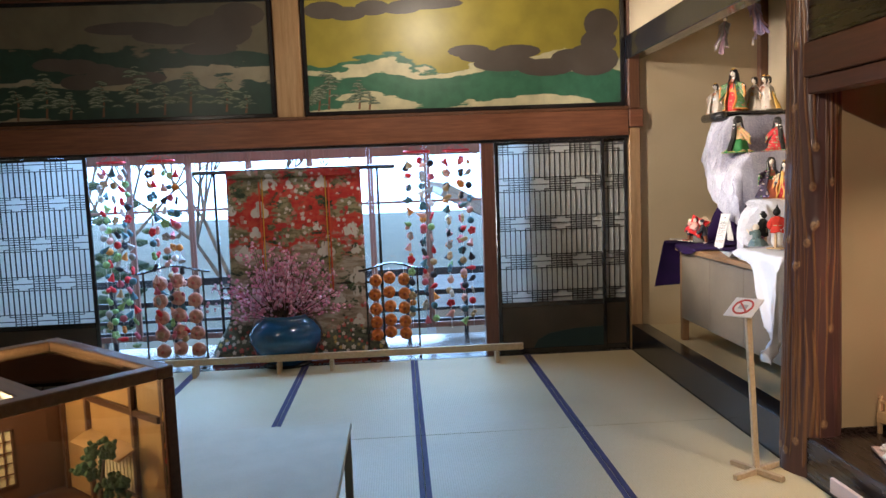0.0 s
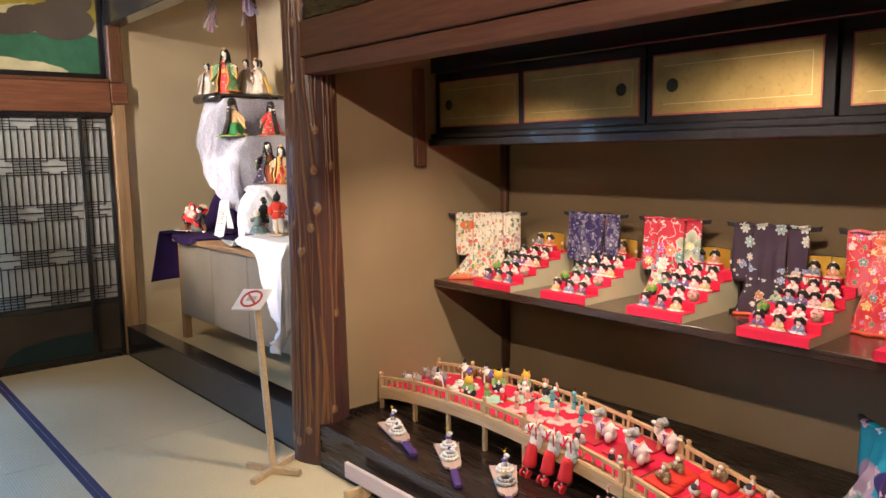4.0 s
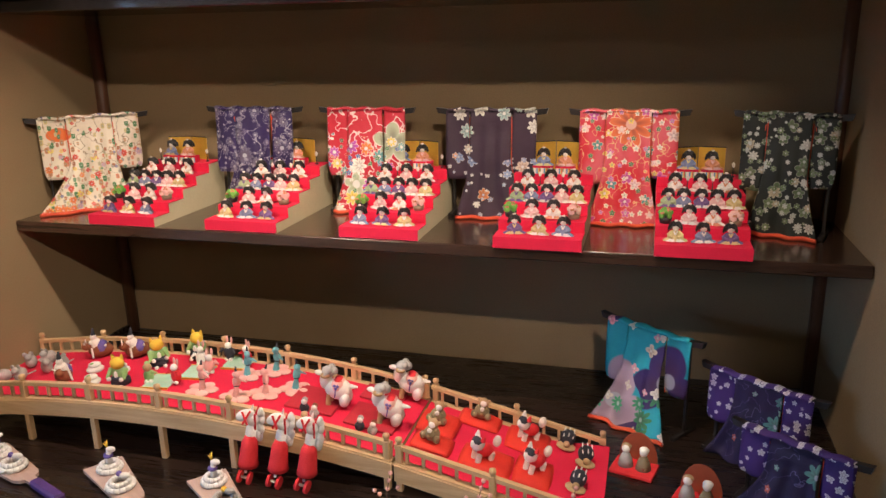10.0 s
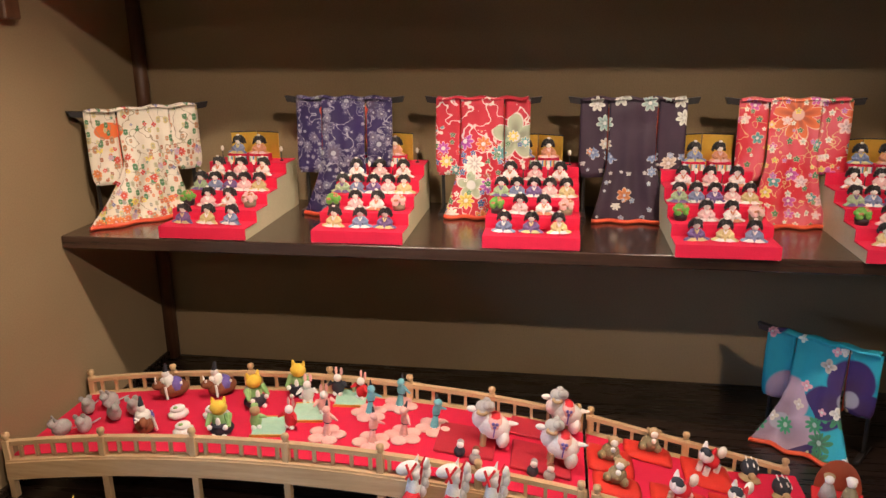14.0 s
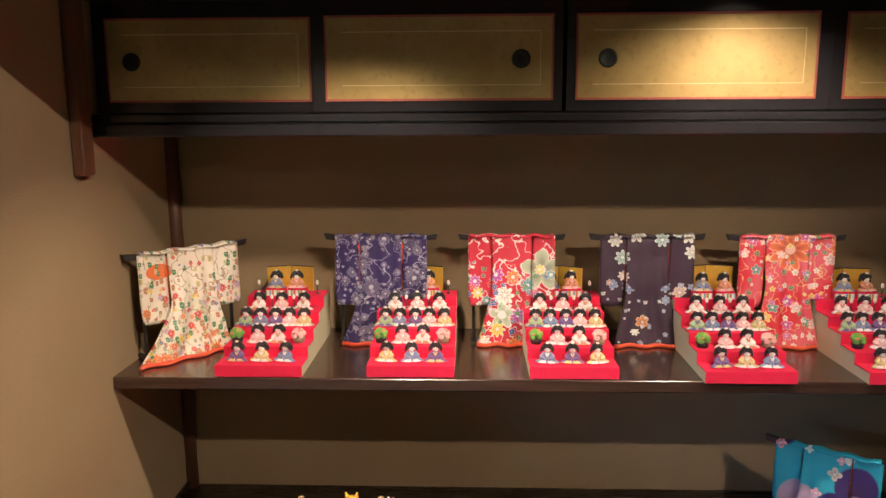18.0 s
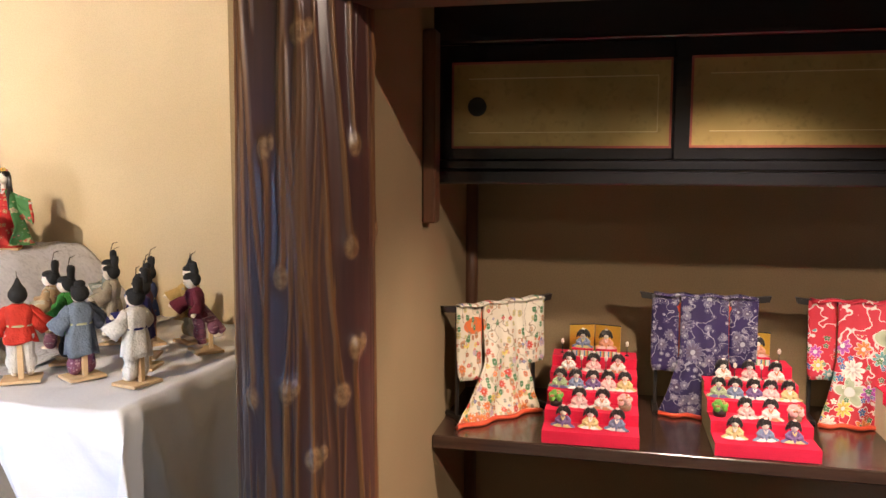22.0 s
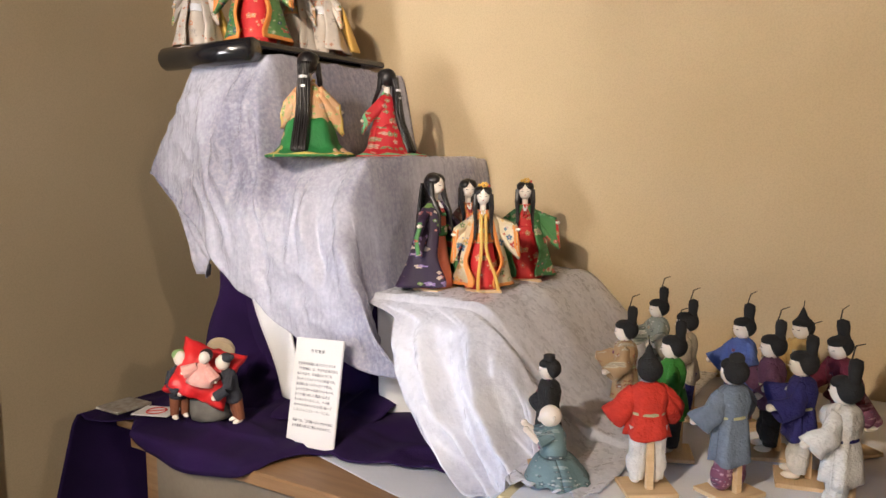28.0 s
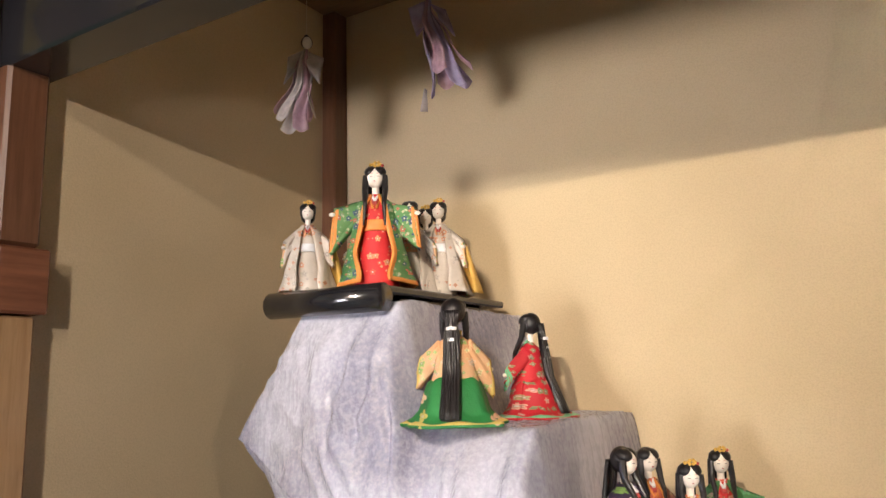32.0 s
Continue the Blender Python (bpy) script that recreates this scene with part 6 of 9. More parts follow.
thing("veil_corner", sheet(veil_flap, 24, 24, 0.0015), M_VEIL, "loose lower corner of the lavender white veil", "cloth")
thing("lower_veil", sheet(lower_veil, 120, 110, 0.002), M_WVEIL, "white veil falling like a slope below the dolls", "cloth")

# ---- black tray on the top ----
tray = empty("scroll_tray", pose(0, 0, 0), "glossy black lacquered tray with rolled edge", "tray")
part("tray_top", box(2.12, 2.68, 5.37, 5.70, 1.862, 1.880, 0.004), M_LACQUER, tray)
part("rolled_edge", rod((2.108, 5.366, 1.852), (2.108, 5.702, 1.852), 0.032, n=24), M_LACQUER, tray, smooth=True)
part("tray_foot", box(2.22, 2.60, 5.40, 5.60, 1.835, 1.862, 0.004), M_LACQUER, tray)


# ---- court dolls ----
def robe_cloth(name, a, b, accents, share_=0.7, size=42, line=None):
    return print_cloth(name, a, b, [(size, 0.46, 5, [(i / len(accents), c) for i, c in enumerate(accents)], share_), (size * 2.0, 0.4, 4, [(i / len(accents), c) for i, c in enumerate(accents[::-1])], share_ * 0.6)], line=line)


RB = {
    "green": robe_cloth("robe_green", (0.05, 0.17, 0.05), (0.13, 0.27, 0.10), [(0.5, 0.5, 0.3), (0.5, 0.12, 0.08), (0.04, 0.09, 0.16), (0.20, 0.36, 0.16)], 0.8, 52),
    "leafgreen": robe_cloth("robe_leafgreen", (0.05, 0.19, 0.06), (0.09, 0.26, 0.09), [(0.55, 0.10, 0.07), (0.58, 0.5, 0.32), (0.10, 0.32, 0.14)], 0.45, 40),
    "red": robe_cloth("robe_red", (0.50, 0.012, 0.025), (0.56, 0.02, 0.03), [(0.34, 0.28, 0.14), (0.22, 0.26, 0.12), (0.62, 0.34, 0.26)], 0.6, 36),
    "white": robe_cloth("robe_white", (0.54, 0.47, 0.40), (0.66, 0.59, 0.52), [(0.66, 0.60, 0.52), (0.62, 0.30, 0.18), (0.5, 0.44, 0.38)], 0.4, 40),
    "purple": robe_cloth("robe_purple", (0.020, 0.009, 0.030), (0.027, 0.011, 0.040), [(0.26, 0.18, 0.38), (0.16, 0.28, 0.07), (0.58, 0.46, 0.34), (0.42, 0.14, 0.12)], 0.38, 36),
    "gold": robe_cloth("robe_gold", (0.54, 0.43, 0.27), (0.62, 0.53, 0.38), [(0.50, 0.05, 0.03), (0.58, 0.36, 0.10), (0.62, 0.54, 0.40), (0.05, 0.14, 0.24), (0.14, 0.22, 0.08)], 0.75, 44),
    "peach": robe_cloth("robe_peach", (0.66, 0.36, 0.18), (0.70, 0.45, 0.26), [(0.72, 0.50, 0.34), (0.70, 0.60, 0.30), (0.30, 0.48, 0.14)], 0.55, 34),
    "russet": robe_cloth("robe_russet", (0.16, 0.05, 0.03), (0.22, 0.08, 0.05), [(0.5, 0.16, 0.10), (0.3, 0.2, 0.1)], 0.5, 60),
    "orange": plain("robe_orange", (0.68, 0.22, 0.04), (0.72, 0.28, 0.07), 30, 0.6),
    "coral": plain("robe_coral", (0.62, 0.16, 0.09), (0.67, 0.20, 0.12), 120, 0.6),
    "scarlet": robe_cloth("robe_scarlet", (0.54, 0.018, 0.022), (0.60, 0.03, 0.03), [(0.60, 0.30, 0.14), (0.66, 0.10, 0.05)], 0.3, 50),
    "yellow": plain("robe_yellow", (0.70, 0.50, 0.12), (0.74, 0.56, 0.18), 30, 0.6),
    "leaf": print_cloth("robe_leaf", (0.015, 0.16, 0.04), (0.02, 0.20, 0.05), [(16, 0.40, 4, [(0, (0.66, 0.54, 0.16)), (0.6, (0.70, 0.46, 0.30))], 0.55)]),
    "mint": plain("robe_mint", (0.16, 0.50, 0.26), (0.22, 0.56, 0.32), 30, 0.6),
    "goldsilk": plain("robe_goldsilk", (0.62, 0.36, 0.07), (0.68, 0.43, 0.10), 30, 0.5),
}
n = Nodes("combed_hair")
strand = n.noise(260, 3, stretch=(1, 1, 0.03))
n.bump(strand, 0.5, 0.002)
M_LONGHAIR = n.done(n.mix(n.step(strand, 0.35, 0.7), (0.006, 0.005, 0.006), (0.016, 0.013, 0.014)), 0.34)
M_LIP = plain("painted_lip", (0.45, 0.06, 0.05), (0.5, 0.08, 0.07), 60, 0.6)
INNER, FRONT, OUTER, TRIM, LINING, FACE, HAIR, TIE, FLOWER, LIP = range(10)


def doll_head(bm, z, hair, ties, flower, back_to):
    """Face, parted black hair, side locks and the long fall down the back."""
    rod((0, 0.002, z - 0.040), (0, 0.0, z - 0.010), 0.0085, 0.0085, 10, bm, FACE)
    ball((0, -0.004, z), 0.0215, bm, FACE, 18, 12, (0.90, 0.95, 1.12))
    ball((0, 0.0055, z + 0.005), 0.0255, bm, HAIR, 18, 12, (0.99, 0.93, 1.03))
    for q in (-1, 1):
        ball((q * 0.0105, -0.0045, z + 0.0145), 0.0155, bm, HAIR, 14, 9, (1.0, 1.15, 0.80), Euler((0.45, q * 0.45, 0)).to_matrix().to_4x4())
        ball((q * 0.0185, -0.002, z + 0.001), 0.0105, bm, HAIR, 12, 8, (0.55, 1.1, 1.7))
        rod((q * 0.0050, -0.0243, z - 0.001), (q * 0.0110, -0.0222, z - 0.0004), 0.0006, 0.0006, 5, bm, HAIR)
        rod((q * 0.0045, -0.0235, z + 0.0062), (q * 0.0100, -0.0222, z + 0.0068), 0.0004, 0.0004, 5, bm, LIP)
    ball((0, -0.0232, z - 0.0115), 0.0018, bm, LIP, 6, 4, (1.3, 0.6, 0.7))
    ball((0, -0.0245, z - 0.0048), 0.0019, bm, FACE, 6, 4)
    if hair == "long":
        fall = [Vector(p) for p in ((0, 0.026, z + 0.004), (0, 0.034, z - 0.045), (0, 0.046, z - 0.12), back_to)]

        def mane(u, v):
            t = v * 3
            i = min(int(t), 2)
            p = fall[i].lerp(fall[i + 1], t - i)
            w = 0.014 * (1 - 0.35 * math.sin(min(1.0, v * 3) * math.pi)) if ties else 0.018
            w *= 1 + 0.30 * v
            a = (u - 0.5) * 2
            return (w * a, p.y + 0.007 * (1 - a * a) + 0.0009 * math.sin(u * 44 + 3 * v), p.z - 0.004 * abs(math.sin(u * 19)) * v ** 4)
        sheet(mane, 24, 18, 0.009, bm, HAIR)
        for zt in (z - 0.030, z - 0.052) if ties else ():
            rod((0, 0.036, zt), (0, 0.037, zt - 0.006), 0.0115, 0.0115, 12, bm, TIE)
        for q in (-1, 1):
            locks = [Vector(p) for p in ((q * 0.0205, -0.004, z + 0.004), (q * 0.0235, -0.010, z - 0.030), (q * 0.021, -0.030, z - 0.065), (q * 0.024, -0.037, z - 0.115))]
            for (p0, p1), (r0, r1) in zip(zip(locks, locks[1:]), ((0.0085, 0.0070), (0.0070, 0.0055), (0.0055, 0.0025))):
                rod(p0, p1, r0, r1, 9, bm, HAIR)
                ball(p1, r1, bm, HAIR, 8, 5)
    else:
        ball((0, 0.012, z - 0.012), 0.0215, bm, HAIR, 14, 9, (1.05, 0.8, 1.0))
    if flower:
        for k in range(6):
            a = k * 1.047
            ball((0.004 + 0.0075 * math.cos(a), -0.010, z + 0.031 + 0.0045 * math.sin(a)), 0.0040, bm, FLOWER, 7, 5)
        ball((-0.010, -0.009, z + 0.030), 0.0045, bm, FLOWER, 7, 5)
        ball((0.017, -0.008, z + 0.028), 0.0038, bm, LIP, 7, 5)


def doll_sleeve(bm, q, root, wrist, drop, seed):
    """A hanging pouch of cloth with a trimmed, lined opening and a small hand."""
    def pouch(u, v):
        p = root.lerp(wrist, u)
        fall = (0.030 + (drop - 0.030) * u) * v
        return (p.x + q * 0.010 * v * u, p.y + 0.012 * math.sin(v * math.pi) * (1 - 0.6 * u) + 0.003 * math.sin(9 * v + seed), p.z - fall + 0.004 * math.sin(5 * u + seed) * v)
    sheet(pouch, 10, 10, 0.017, bm, lambda u, v: TRIM if u > 0.90 else OUTER)

    def lined(u, v):
        p = Vector(pouch(1.0, 0.06 + 0.88 * v))
        out = (wrist - root).normalized() * (0.006 * u - 0.002)
        return p + out
    sheet(lined, 2, 10, 0.010, bm, LINING)
    ball(wrist + (wrist - root).normalized() * 0.006 + Vector((0, 0, -0.012)), 0.0062, bm, FACE, 8, 6, (1.2, 1, 0.8))


def court_doll(m, h, outer, inner, front, trim, lining, label, hair="long", ties=False, flower=False, arms=(0.6, 0.6), drop=0.092, kneel=False, wide=1.0, ribbons=False, shawl=False, seed=0):
    """One doll of height h as a single mesh, looking along its own -y."""
    bm = bmesh.new()
    if kneel:
        s = h / 0.255
        lower = [(0.030, 0.100), (0.052, 0.082), (0.060, 0.055), (0.066, 0.028), (0.080, 0.013), (0.098, 0.007)]

        def skirt(u, v):
            t = v * 5
            i = min(int(t), 4)
            r, z = (Vector(lower[i]).lerp(Vector(lower[i + 1]), t - i))
            a = u * 2 * math.pi
            r *= 1 + 0.10 * math.sin(5 * a + seed) * v + 0.05 * math.sin(11 * a) * v * v + (0.22 if math.sin(a) > 0 else 0.0) * abs(math.sin(a)) * v * v
            return (r * math.cos(a), 0.86 * r * math.sin(a) + 0.004, z + 0.006 * math.sin(7 * a + seed) * v * (1 - v) * 4)
        sheet(lambda u, v: skirt(1 - u, v), 48, 16, 0.006, bm, lambda u, v: TRIM if v > 0.90 else FRONT, LINING)
        prof = [(0.052, 0.062), (0.050, 0.080), (0.041, 0.115), (0.037, 0.145), (0.030, 0.166), (0.013, 0.180), (0.008, 0.186)]
        zs, hz = 0.168, 0.222
        lathe(prof, 20, bm, OUTER, squash=0.82)
        for q, raise_ in zip((-1, 1), arms):
            doll_sleeve(bm, q, Vector((q * 0.026, -0.002, zs)), Vector((q * (0.058 + 0.016 * raise_), -0.034, zs - 0.052 + 0.03 * raise_)), drop * 0.62, seed + q)
        back = (0, 0.082, 0.020)
    else:
        s = h / 0.29
        zs, hz = 0.196, 0.2535
        prof = [(0.050, 0.0), (0.048, 0.020), (0.038, 0.075), (0.029, 0.125), (0.031, 0.160), (0.028, 0.188), (0.013, 0.205), (0.009, 0.215)]
        rings = []
        for r, z in prof:
            rings.append([bm.verts.new((r * (1 + 0.07 * math.sin(7 * a + seed) * (1 - z / 0.22)) * math.cos(a), 0.8 * r * math.sin(a), z)) for a in [2 * math.pi * k / 28 for k in range(28)]])
        for i, (a, b) in enumerate(zip(rings, rings[1:])):
            for k in range(28):
                f = bm.faces.new((a[k], a[(k + 1) % 28], b[(k + 1) % 28], b[k]))
                f.material_index, f.smooth = (FRONT if i < 3 else INNER), True
        bm.faces.new(rings[0]).material_index = FRONT

        def robe(u, v):
            gap = 0.36 + 0.60 * v * wide
            a = -math.pi / 2 + gap + u * (2 * math.pi - 2 * gap)
            edge = math.exp(-(u / 0.16) ** 2) + math.exp(-((1 - u) / 0.16) ** 2)
            r = 0.017 + 0.021 * smooth(0, 0.14, v) + 0.030 * v + 0.022 * v ** 3 + 0.030 * max(0.0, math.sin(a)) * v ** 2
            r *= 1 + 0.06 * math.sin(6 * a + seed) * v + 0.03 * math.sin(13 * a) * v * v
            side = 1 if u > 0.5 else -1
            x = r * math.cos(a) + side * 0.042 * wide * edge * smooth(0.60, 1.0, v)
            y = 0.82 * r * math.sin(a) - 0.018 * wide * edge * smooth(0.55, 1.0, v)
            return (x, y, 0.2085 * (1 - v) + 0.004 + 0.008 * edge * smooth(0.8, 1.0, v) * abs(math.sin(6 * u + seed)))
        sheet(lambda u, v: robe(1 - u, v), 44, 22, 0.005, bm, lambda u, v: TRIM if u < 0.05 or u > 0.95 or v > 0.95 else OUTER, LINING)
        lathe([(0.0318, 0.128), (0.0335, 0.131), (0.0335, 0.150), (0.0318, 0.153)], 20, bm, TIE if shawl else LINING, squash=0.82)
        for q, raise_ in zip((-1, 1), arms):
            doll_sleeve(bm, q, Vector((q * 0.026, -0.004, zs)), Vector((q * (0.058 + 0.034 * raise_), -0.030 + 0.006 * raise_, zs - 0.050 + 0.034 * raise_)), drop, seed + q)
        back = (0, 0.075, 0.040)
        if ribbons:
            for q in (-1, 1):
                sheet(lambda u, v, q=q: (q * (0.006 + 0.016 * smooth(0.4, 1.0, v) * (1.9 if q > 0 else 0.7)) + 0.009 * (u - 0.5), -0.036 - 0.026 * v - 0.030 * smooth(0.75, 1.0, v), 0.200 * (1 - v) + 0.006), 2, 16, 0.003, bm, FLOWER)
        if shawl:
            sheet(lambda u, v: (0.050 + 0.030 * u + 0.045 * v, 0.004 + 0.018 * math.sin(u * 5 + v * 3) + 0.02 * v, 0.150 - 0.140 * v), 8, 14, 0.003, bm, FLOWER)
    for k, mi in enumerate((LINING, LIP, TIE)):
        for q in (-1, 1):
            rod((q * (0.0135 - 0.003 * k), 0.000 - 0.002 * k, zs + 0.019 - 0.001 * k), (q * (0.004 - 0.0015 * k), -0.0305 + 0.0035 * k, zs - 0.018 + 0.010 * k), 0.0030, 0.0030, 7, bm, mi)
    doll_head(bm, hz, hair, ties, flower, back)
    bmesh.ops.transform(bm, matrix=Matrix.Diagonal((s, s, s, 1)), verts=bm.verts)
    ob = thing("court_doll", bm, [RB[inner], RB[front], RB[outer], RB[trim], RB[lining], M_FACE, M_LONGHAIR, M_WHITE_CLOTH, RB["goldsilk"], M_LIP], label, "doll", "court dolls")
    ob.matrix_basis = m
    return ob


def foot_board(x, y, z, turn, w=0.085, d=0.075):
    bm = box(-w / 2, w / 2, -d / 2, d / 2, 0.0, 0.008, 0.001)
    ob = thing("wooden_plinth", bm, M_BASE, "thin pale wooden plinth under a doll", "plinth", "wooden plinths under the dolls")
    ob.matrix_basis = pose(x, y, z, 0, 0, turn)
    return ob


M_BASE = wood("base_board", (0.58, 0.40, 0.22), (0.68, 0.50, 0.30), "x", 0.55)
TOP, MID, LOW = 1.882, 1.572, 1.252
foot_board(2.24, 5.487, TOP, -58, 0.10, 0.09)
court_doll(pose(2.24, 5.487, TOP + 0.0085, 0, 0, -58), 0.314, "green", "scarlet", "scarlet", "orange", "orange", "tall court doll in green brocade over scarlet robes", flower=True, arms=(0.95, 0.95), drop=0.100, wide=0.8, seed=1)
for k, (x, y, a, h) in enumerate(((2.17, 5.646, -50, 0.235), (2.38, 5.63, -55, 0.225), (2.40, 5.495, -60, 0.262), (2.52, 5.524, -60, 0.268), (2.45, 5.437, -62, 0.262))):
    court_doll(pose(x, y, TOP, 0, 0, a), h, "white", "white", "white", "white", "peach", "court attendant doll in sheer white robes", hair="up", flower=k != 2, arms=(0.25, 0.3), drop=0.075, wide=0.5, shawl=k in (0, 4), seed=k)
court_doll(pose(2.15, 5.215, MID, 0, 0, 114), 0.270, "peach", "peach", "leaf", "yellow", "yellow", "kneeling court doll in peach and green with long black hair", ties=True, arms=(0.35, 0.75), drop=0.11, kneel=True, seed=2)
court_doll(pose(2.41, 5.165, MID, 0, 0, 182), 0.250, "red", "red", "red", "mint", "mint", "kneeling court doll in red brocade with long hair", ties=True, arms=(0.15, 0.2), drop=0.09, kneel=True, seed=3)
for x, y, a in ((2.225, 4.885, -5), (2.265, 4.775, -58), (2.47, 4.765, -62), (2.40, 4.896, -45)):
    foot_board(x, y, LOW, a)
court_doll(pose(2.225, 4.885, LOW + 0.0085, 0, 0, -8), 0.282, "purple", "coral", "coral", "purple", "leafgreen", "court doll in dark purple robe over coral", arms=(0.75, 0.2), wide=0.9, seed=4)
court_doll(pose(2.40, 4.896, LOW + 0.0085, 0, 0, -45), 0.264, "russet", "coral", "coral", "orange", "orange", "court doll in russet robes standing behind the others", arms=(0.2, 0.2), wide=0.5, seed=5)
court_doll(pose(2.265, 4.775, LOW + 0.0085, 0, 0, -58), 0.252, "gold", "gold", "scarlet", "orange", "orange", "court doll in gold and white brocade robes", flower=True, arms=(0.55, 0.9), wide=1.25, ribbons=True, seed=6)
court_doll(pose(2.47, 4.765, LOW + 0.0085, 0, 0, -64), 0.258, "leafgreen", "scarlet", "scarlet", "leafgreen", "scarlet", "court doll in green robe over red", flower=True, arms=(0.45, 0.9), wide=0.9, seed=7)

# ---- courtiers on little wooden bases ----
LINEN = {k: plain("linen_" + k, c, tuple(v * 0.8 for v in c), 45, 0.85, 160, 0.9) for k, c in {"scarlet": (0.60, 0.035, 0.018), "greyblue": (0.15, 0.19, 0.25), "white": (0.70, 0.68, 0.65), "maroon": (0.13, 0.012, 0.035), "ochre": (0.54, 0.36, 0.13), "blue": (0.08, 0.13, 0.38), "navy": (0.020, 0.018, 0.13), "plum": (0.10, 0.035, 0.08), "green": (0.035, 0.22, 0.03), "beige": (0.44, 0.38, 0.28), "black": (0.016, 0.016, 0.018), "cord": (0.46, 0.46, 0.28)}.items()}
LINEN["tan"] = robe_cloth("linen_tan", (0.38, 0.25, 0.13), (0.44, 0.30, 0.17), [(0.5, 0.44, 0.32), (0.30, 0.12, 0.06)], 0.5, 60)
LINEN["print"] = robe_cloth("linen_print", (0.16, 0.05, 0.10), (0.20, 0.07, 0.12), [(0.42, 0.24, 0.30), (0.10, 0.05, 0.10)], 0.6, 110)
LINEN["greyprint"] = robe_cloth("linen_greyprint", (0.24, 0.27, 0.24), (0.32, 0.34, 0.31), [(0.12, 0.15, 0.13), (0.5, 0.5, 0.46)], 0.6, 70)
LINEN["teal"] = robe_cloth("linen_teal", (0.10, 0.17, 0.19), (0.15, 0.23, 0.25), [(0.24, 0.32, 0.33), (0.07, 0.12, 0.14)], 0.5, 70)
M_CAP = plain("black_cap_cloth", (0.008, 0.008, 0.009), (0.014, 0.014, 0.015), 60, 0.85, 220, 0.5)
ROBE, LEGS, SKIN, WIG, CORD, CAP = range(6)
stand0 = empty("doll_stand", pose(0, 0, 0), "square pale wooden stand with a short post", "stand", "stands under the courtiers")
part("board", box(-0.045, 0.045, -0.040, 0.040, 0.0, 0.008, 0.001), M_BASE, stand0)
part("post", box(-0.0065, 0.0065, 0.010, 0.021, 0.0082, 0.112, 0.001), M_BASE, stand0)


def courtier(x, y, turn, robe, legs, hat, word, arms=((0.5, 0.3), (0.5, 0.3)), hem_z=0.085, bend=0.0, stride=0.0, cord="cord", h=0.270, seed=0):
    """One standing cloth doll as a single mesh, looking along its own -y; arms are (outward, forward) for each side."""
    place(stand0, pose(x, y, 0.9865, 0, 0, turn))
    bm = bmesh.new()
    for q in (-1, 1):
        back = stride * (q > 0)
        foot = Vector((q * 0.017, -0.006 + 0.06 * back, 0.008 + 0.030 * back))
        rod(foot + Vector((0, 0.004, 0.006)), (q * 0.013, 0.002, hem_z + 0.020), 0.0125, 0.0195, 12, bm, LEGS)
        ball(foot.lerp(Vector((q * 0.015, 0.0, hem_z)), 0.40), 0.0190, bm, LEGS, 12, 8, (1.0, 0.95, 1.35))
        ball(foot + Vector((0, -0.008, 0.0)), 0.0095, bm, SKIN, 10, 7, (0.9, 1.7, 0.75))

    def tunic(u, v):
        prof = ((0.011, 0.186), (0.026, 0.177), (0.0315, 0.160), (0.0285, 0.143), (0.0255, 0.132), (0.030, 0.116), (0.0365, hem_z))
        t = v * 6
        i = min(int(t), 5)
        r, z = Vector(prof[i]).lerp(Vector(prof[i + 1]), t - i)
        a = u * 2 * math.pi
        r *= 1 + (0.05 + 0.07 * smooth(0.65, 1.0, v)) * math.sin(5 * a + seed + 3 * v) + 0.035 * math.sin(11 * a + 5 * v + seed) * min(1, 3 * v)
        return (r * math.cos(a), 0.74 * r * math.sin(a), z + 0.004 * math.sin(3 * a + seed) * smooth(0.8, 1.0, v))
    sheet(tunic, 36, 22, 0.004, bm, ROBE)
    lathe([(0.0258, 0.129), (0.0285, 0.1305), (0.0285, 0.1345), (0.0258, 0.136)], 18, bm, CORD, squash=0.78)
    for q, (out, fwd) in zip((-1, 1), arms):
        root = Vector((q * 0.020, 0.0, 0.171))
        elbow = root + Vector((q * (0.014 + 0.012 * out), -0.010 * fwd, -0.030 + 0.006 * out))
        cuff = elbow + Vector((q * (0.002 + 0.016 * out), -0.012 - 0.026 * fwd, -0.030 + 0.022 * fwd + 0.010 * out))

        def sleeve(u, v, root=root, elbow=elbow, cuff=cuff, q=q):
            p = root.lerp(elbow, u * 2) if u < 0.5 else elbow.lerp(cuff, u * 2 - 1)
            d = (cuff - root).normalized()
            side = d.cross(Vector((0, 0, 1))).normalized()
            up = side.cross(d)
            a = v * 2 * math.pi
            r = 0.0135 + 0.0095 * u + 0.0018 * math.sin(9 * u + 3 * a + seed)
            return p + side * (0.62 * r * math.cos(a)) + up * (r * math.sin(a)) - Vector((0, 0, 0.010 * u * u))
        sheet(sleeve, 10, 14, 0.003, bm, ROBE)
        d = (cuff - elbow).normalized()
        rod(cuff - d * 0.012, cuff + d * 0.006, 0.0065, 0.006, 8, bm, SKIN)
        ball(cuff + d * 0.009, 0.0068, bm, SKIN, 9, 7)
    for q in (-1, 1):
        rod((q * 0.011, -0.002, 0.188), (q * 0.001, -0.0255, 0.158), 0.0026, 0.0026, 7, bm, LEGS)
        rod((q * 0.0045, -0.0222, 0.2065), (q * 0.0092, -0.0205, 0.2070), 0.0006, 0.0006, 5, bm, WIG)
    rod((0, 0.0, 0.180), (0, -0.001, 0.200), 0.0080, 0.0080, 10, bm, SKIN)
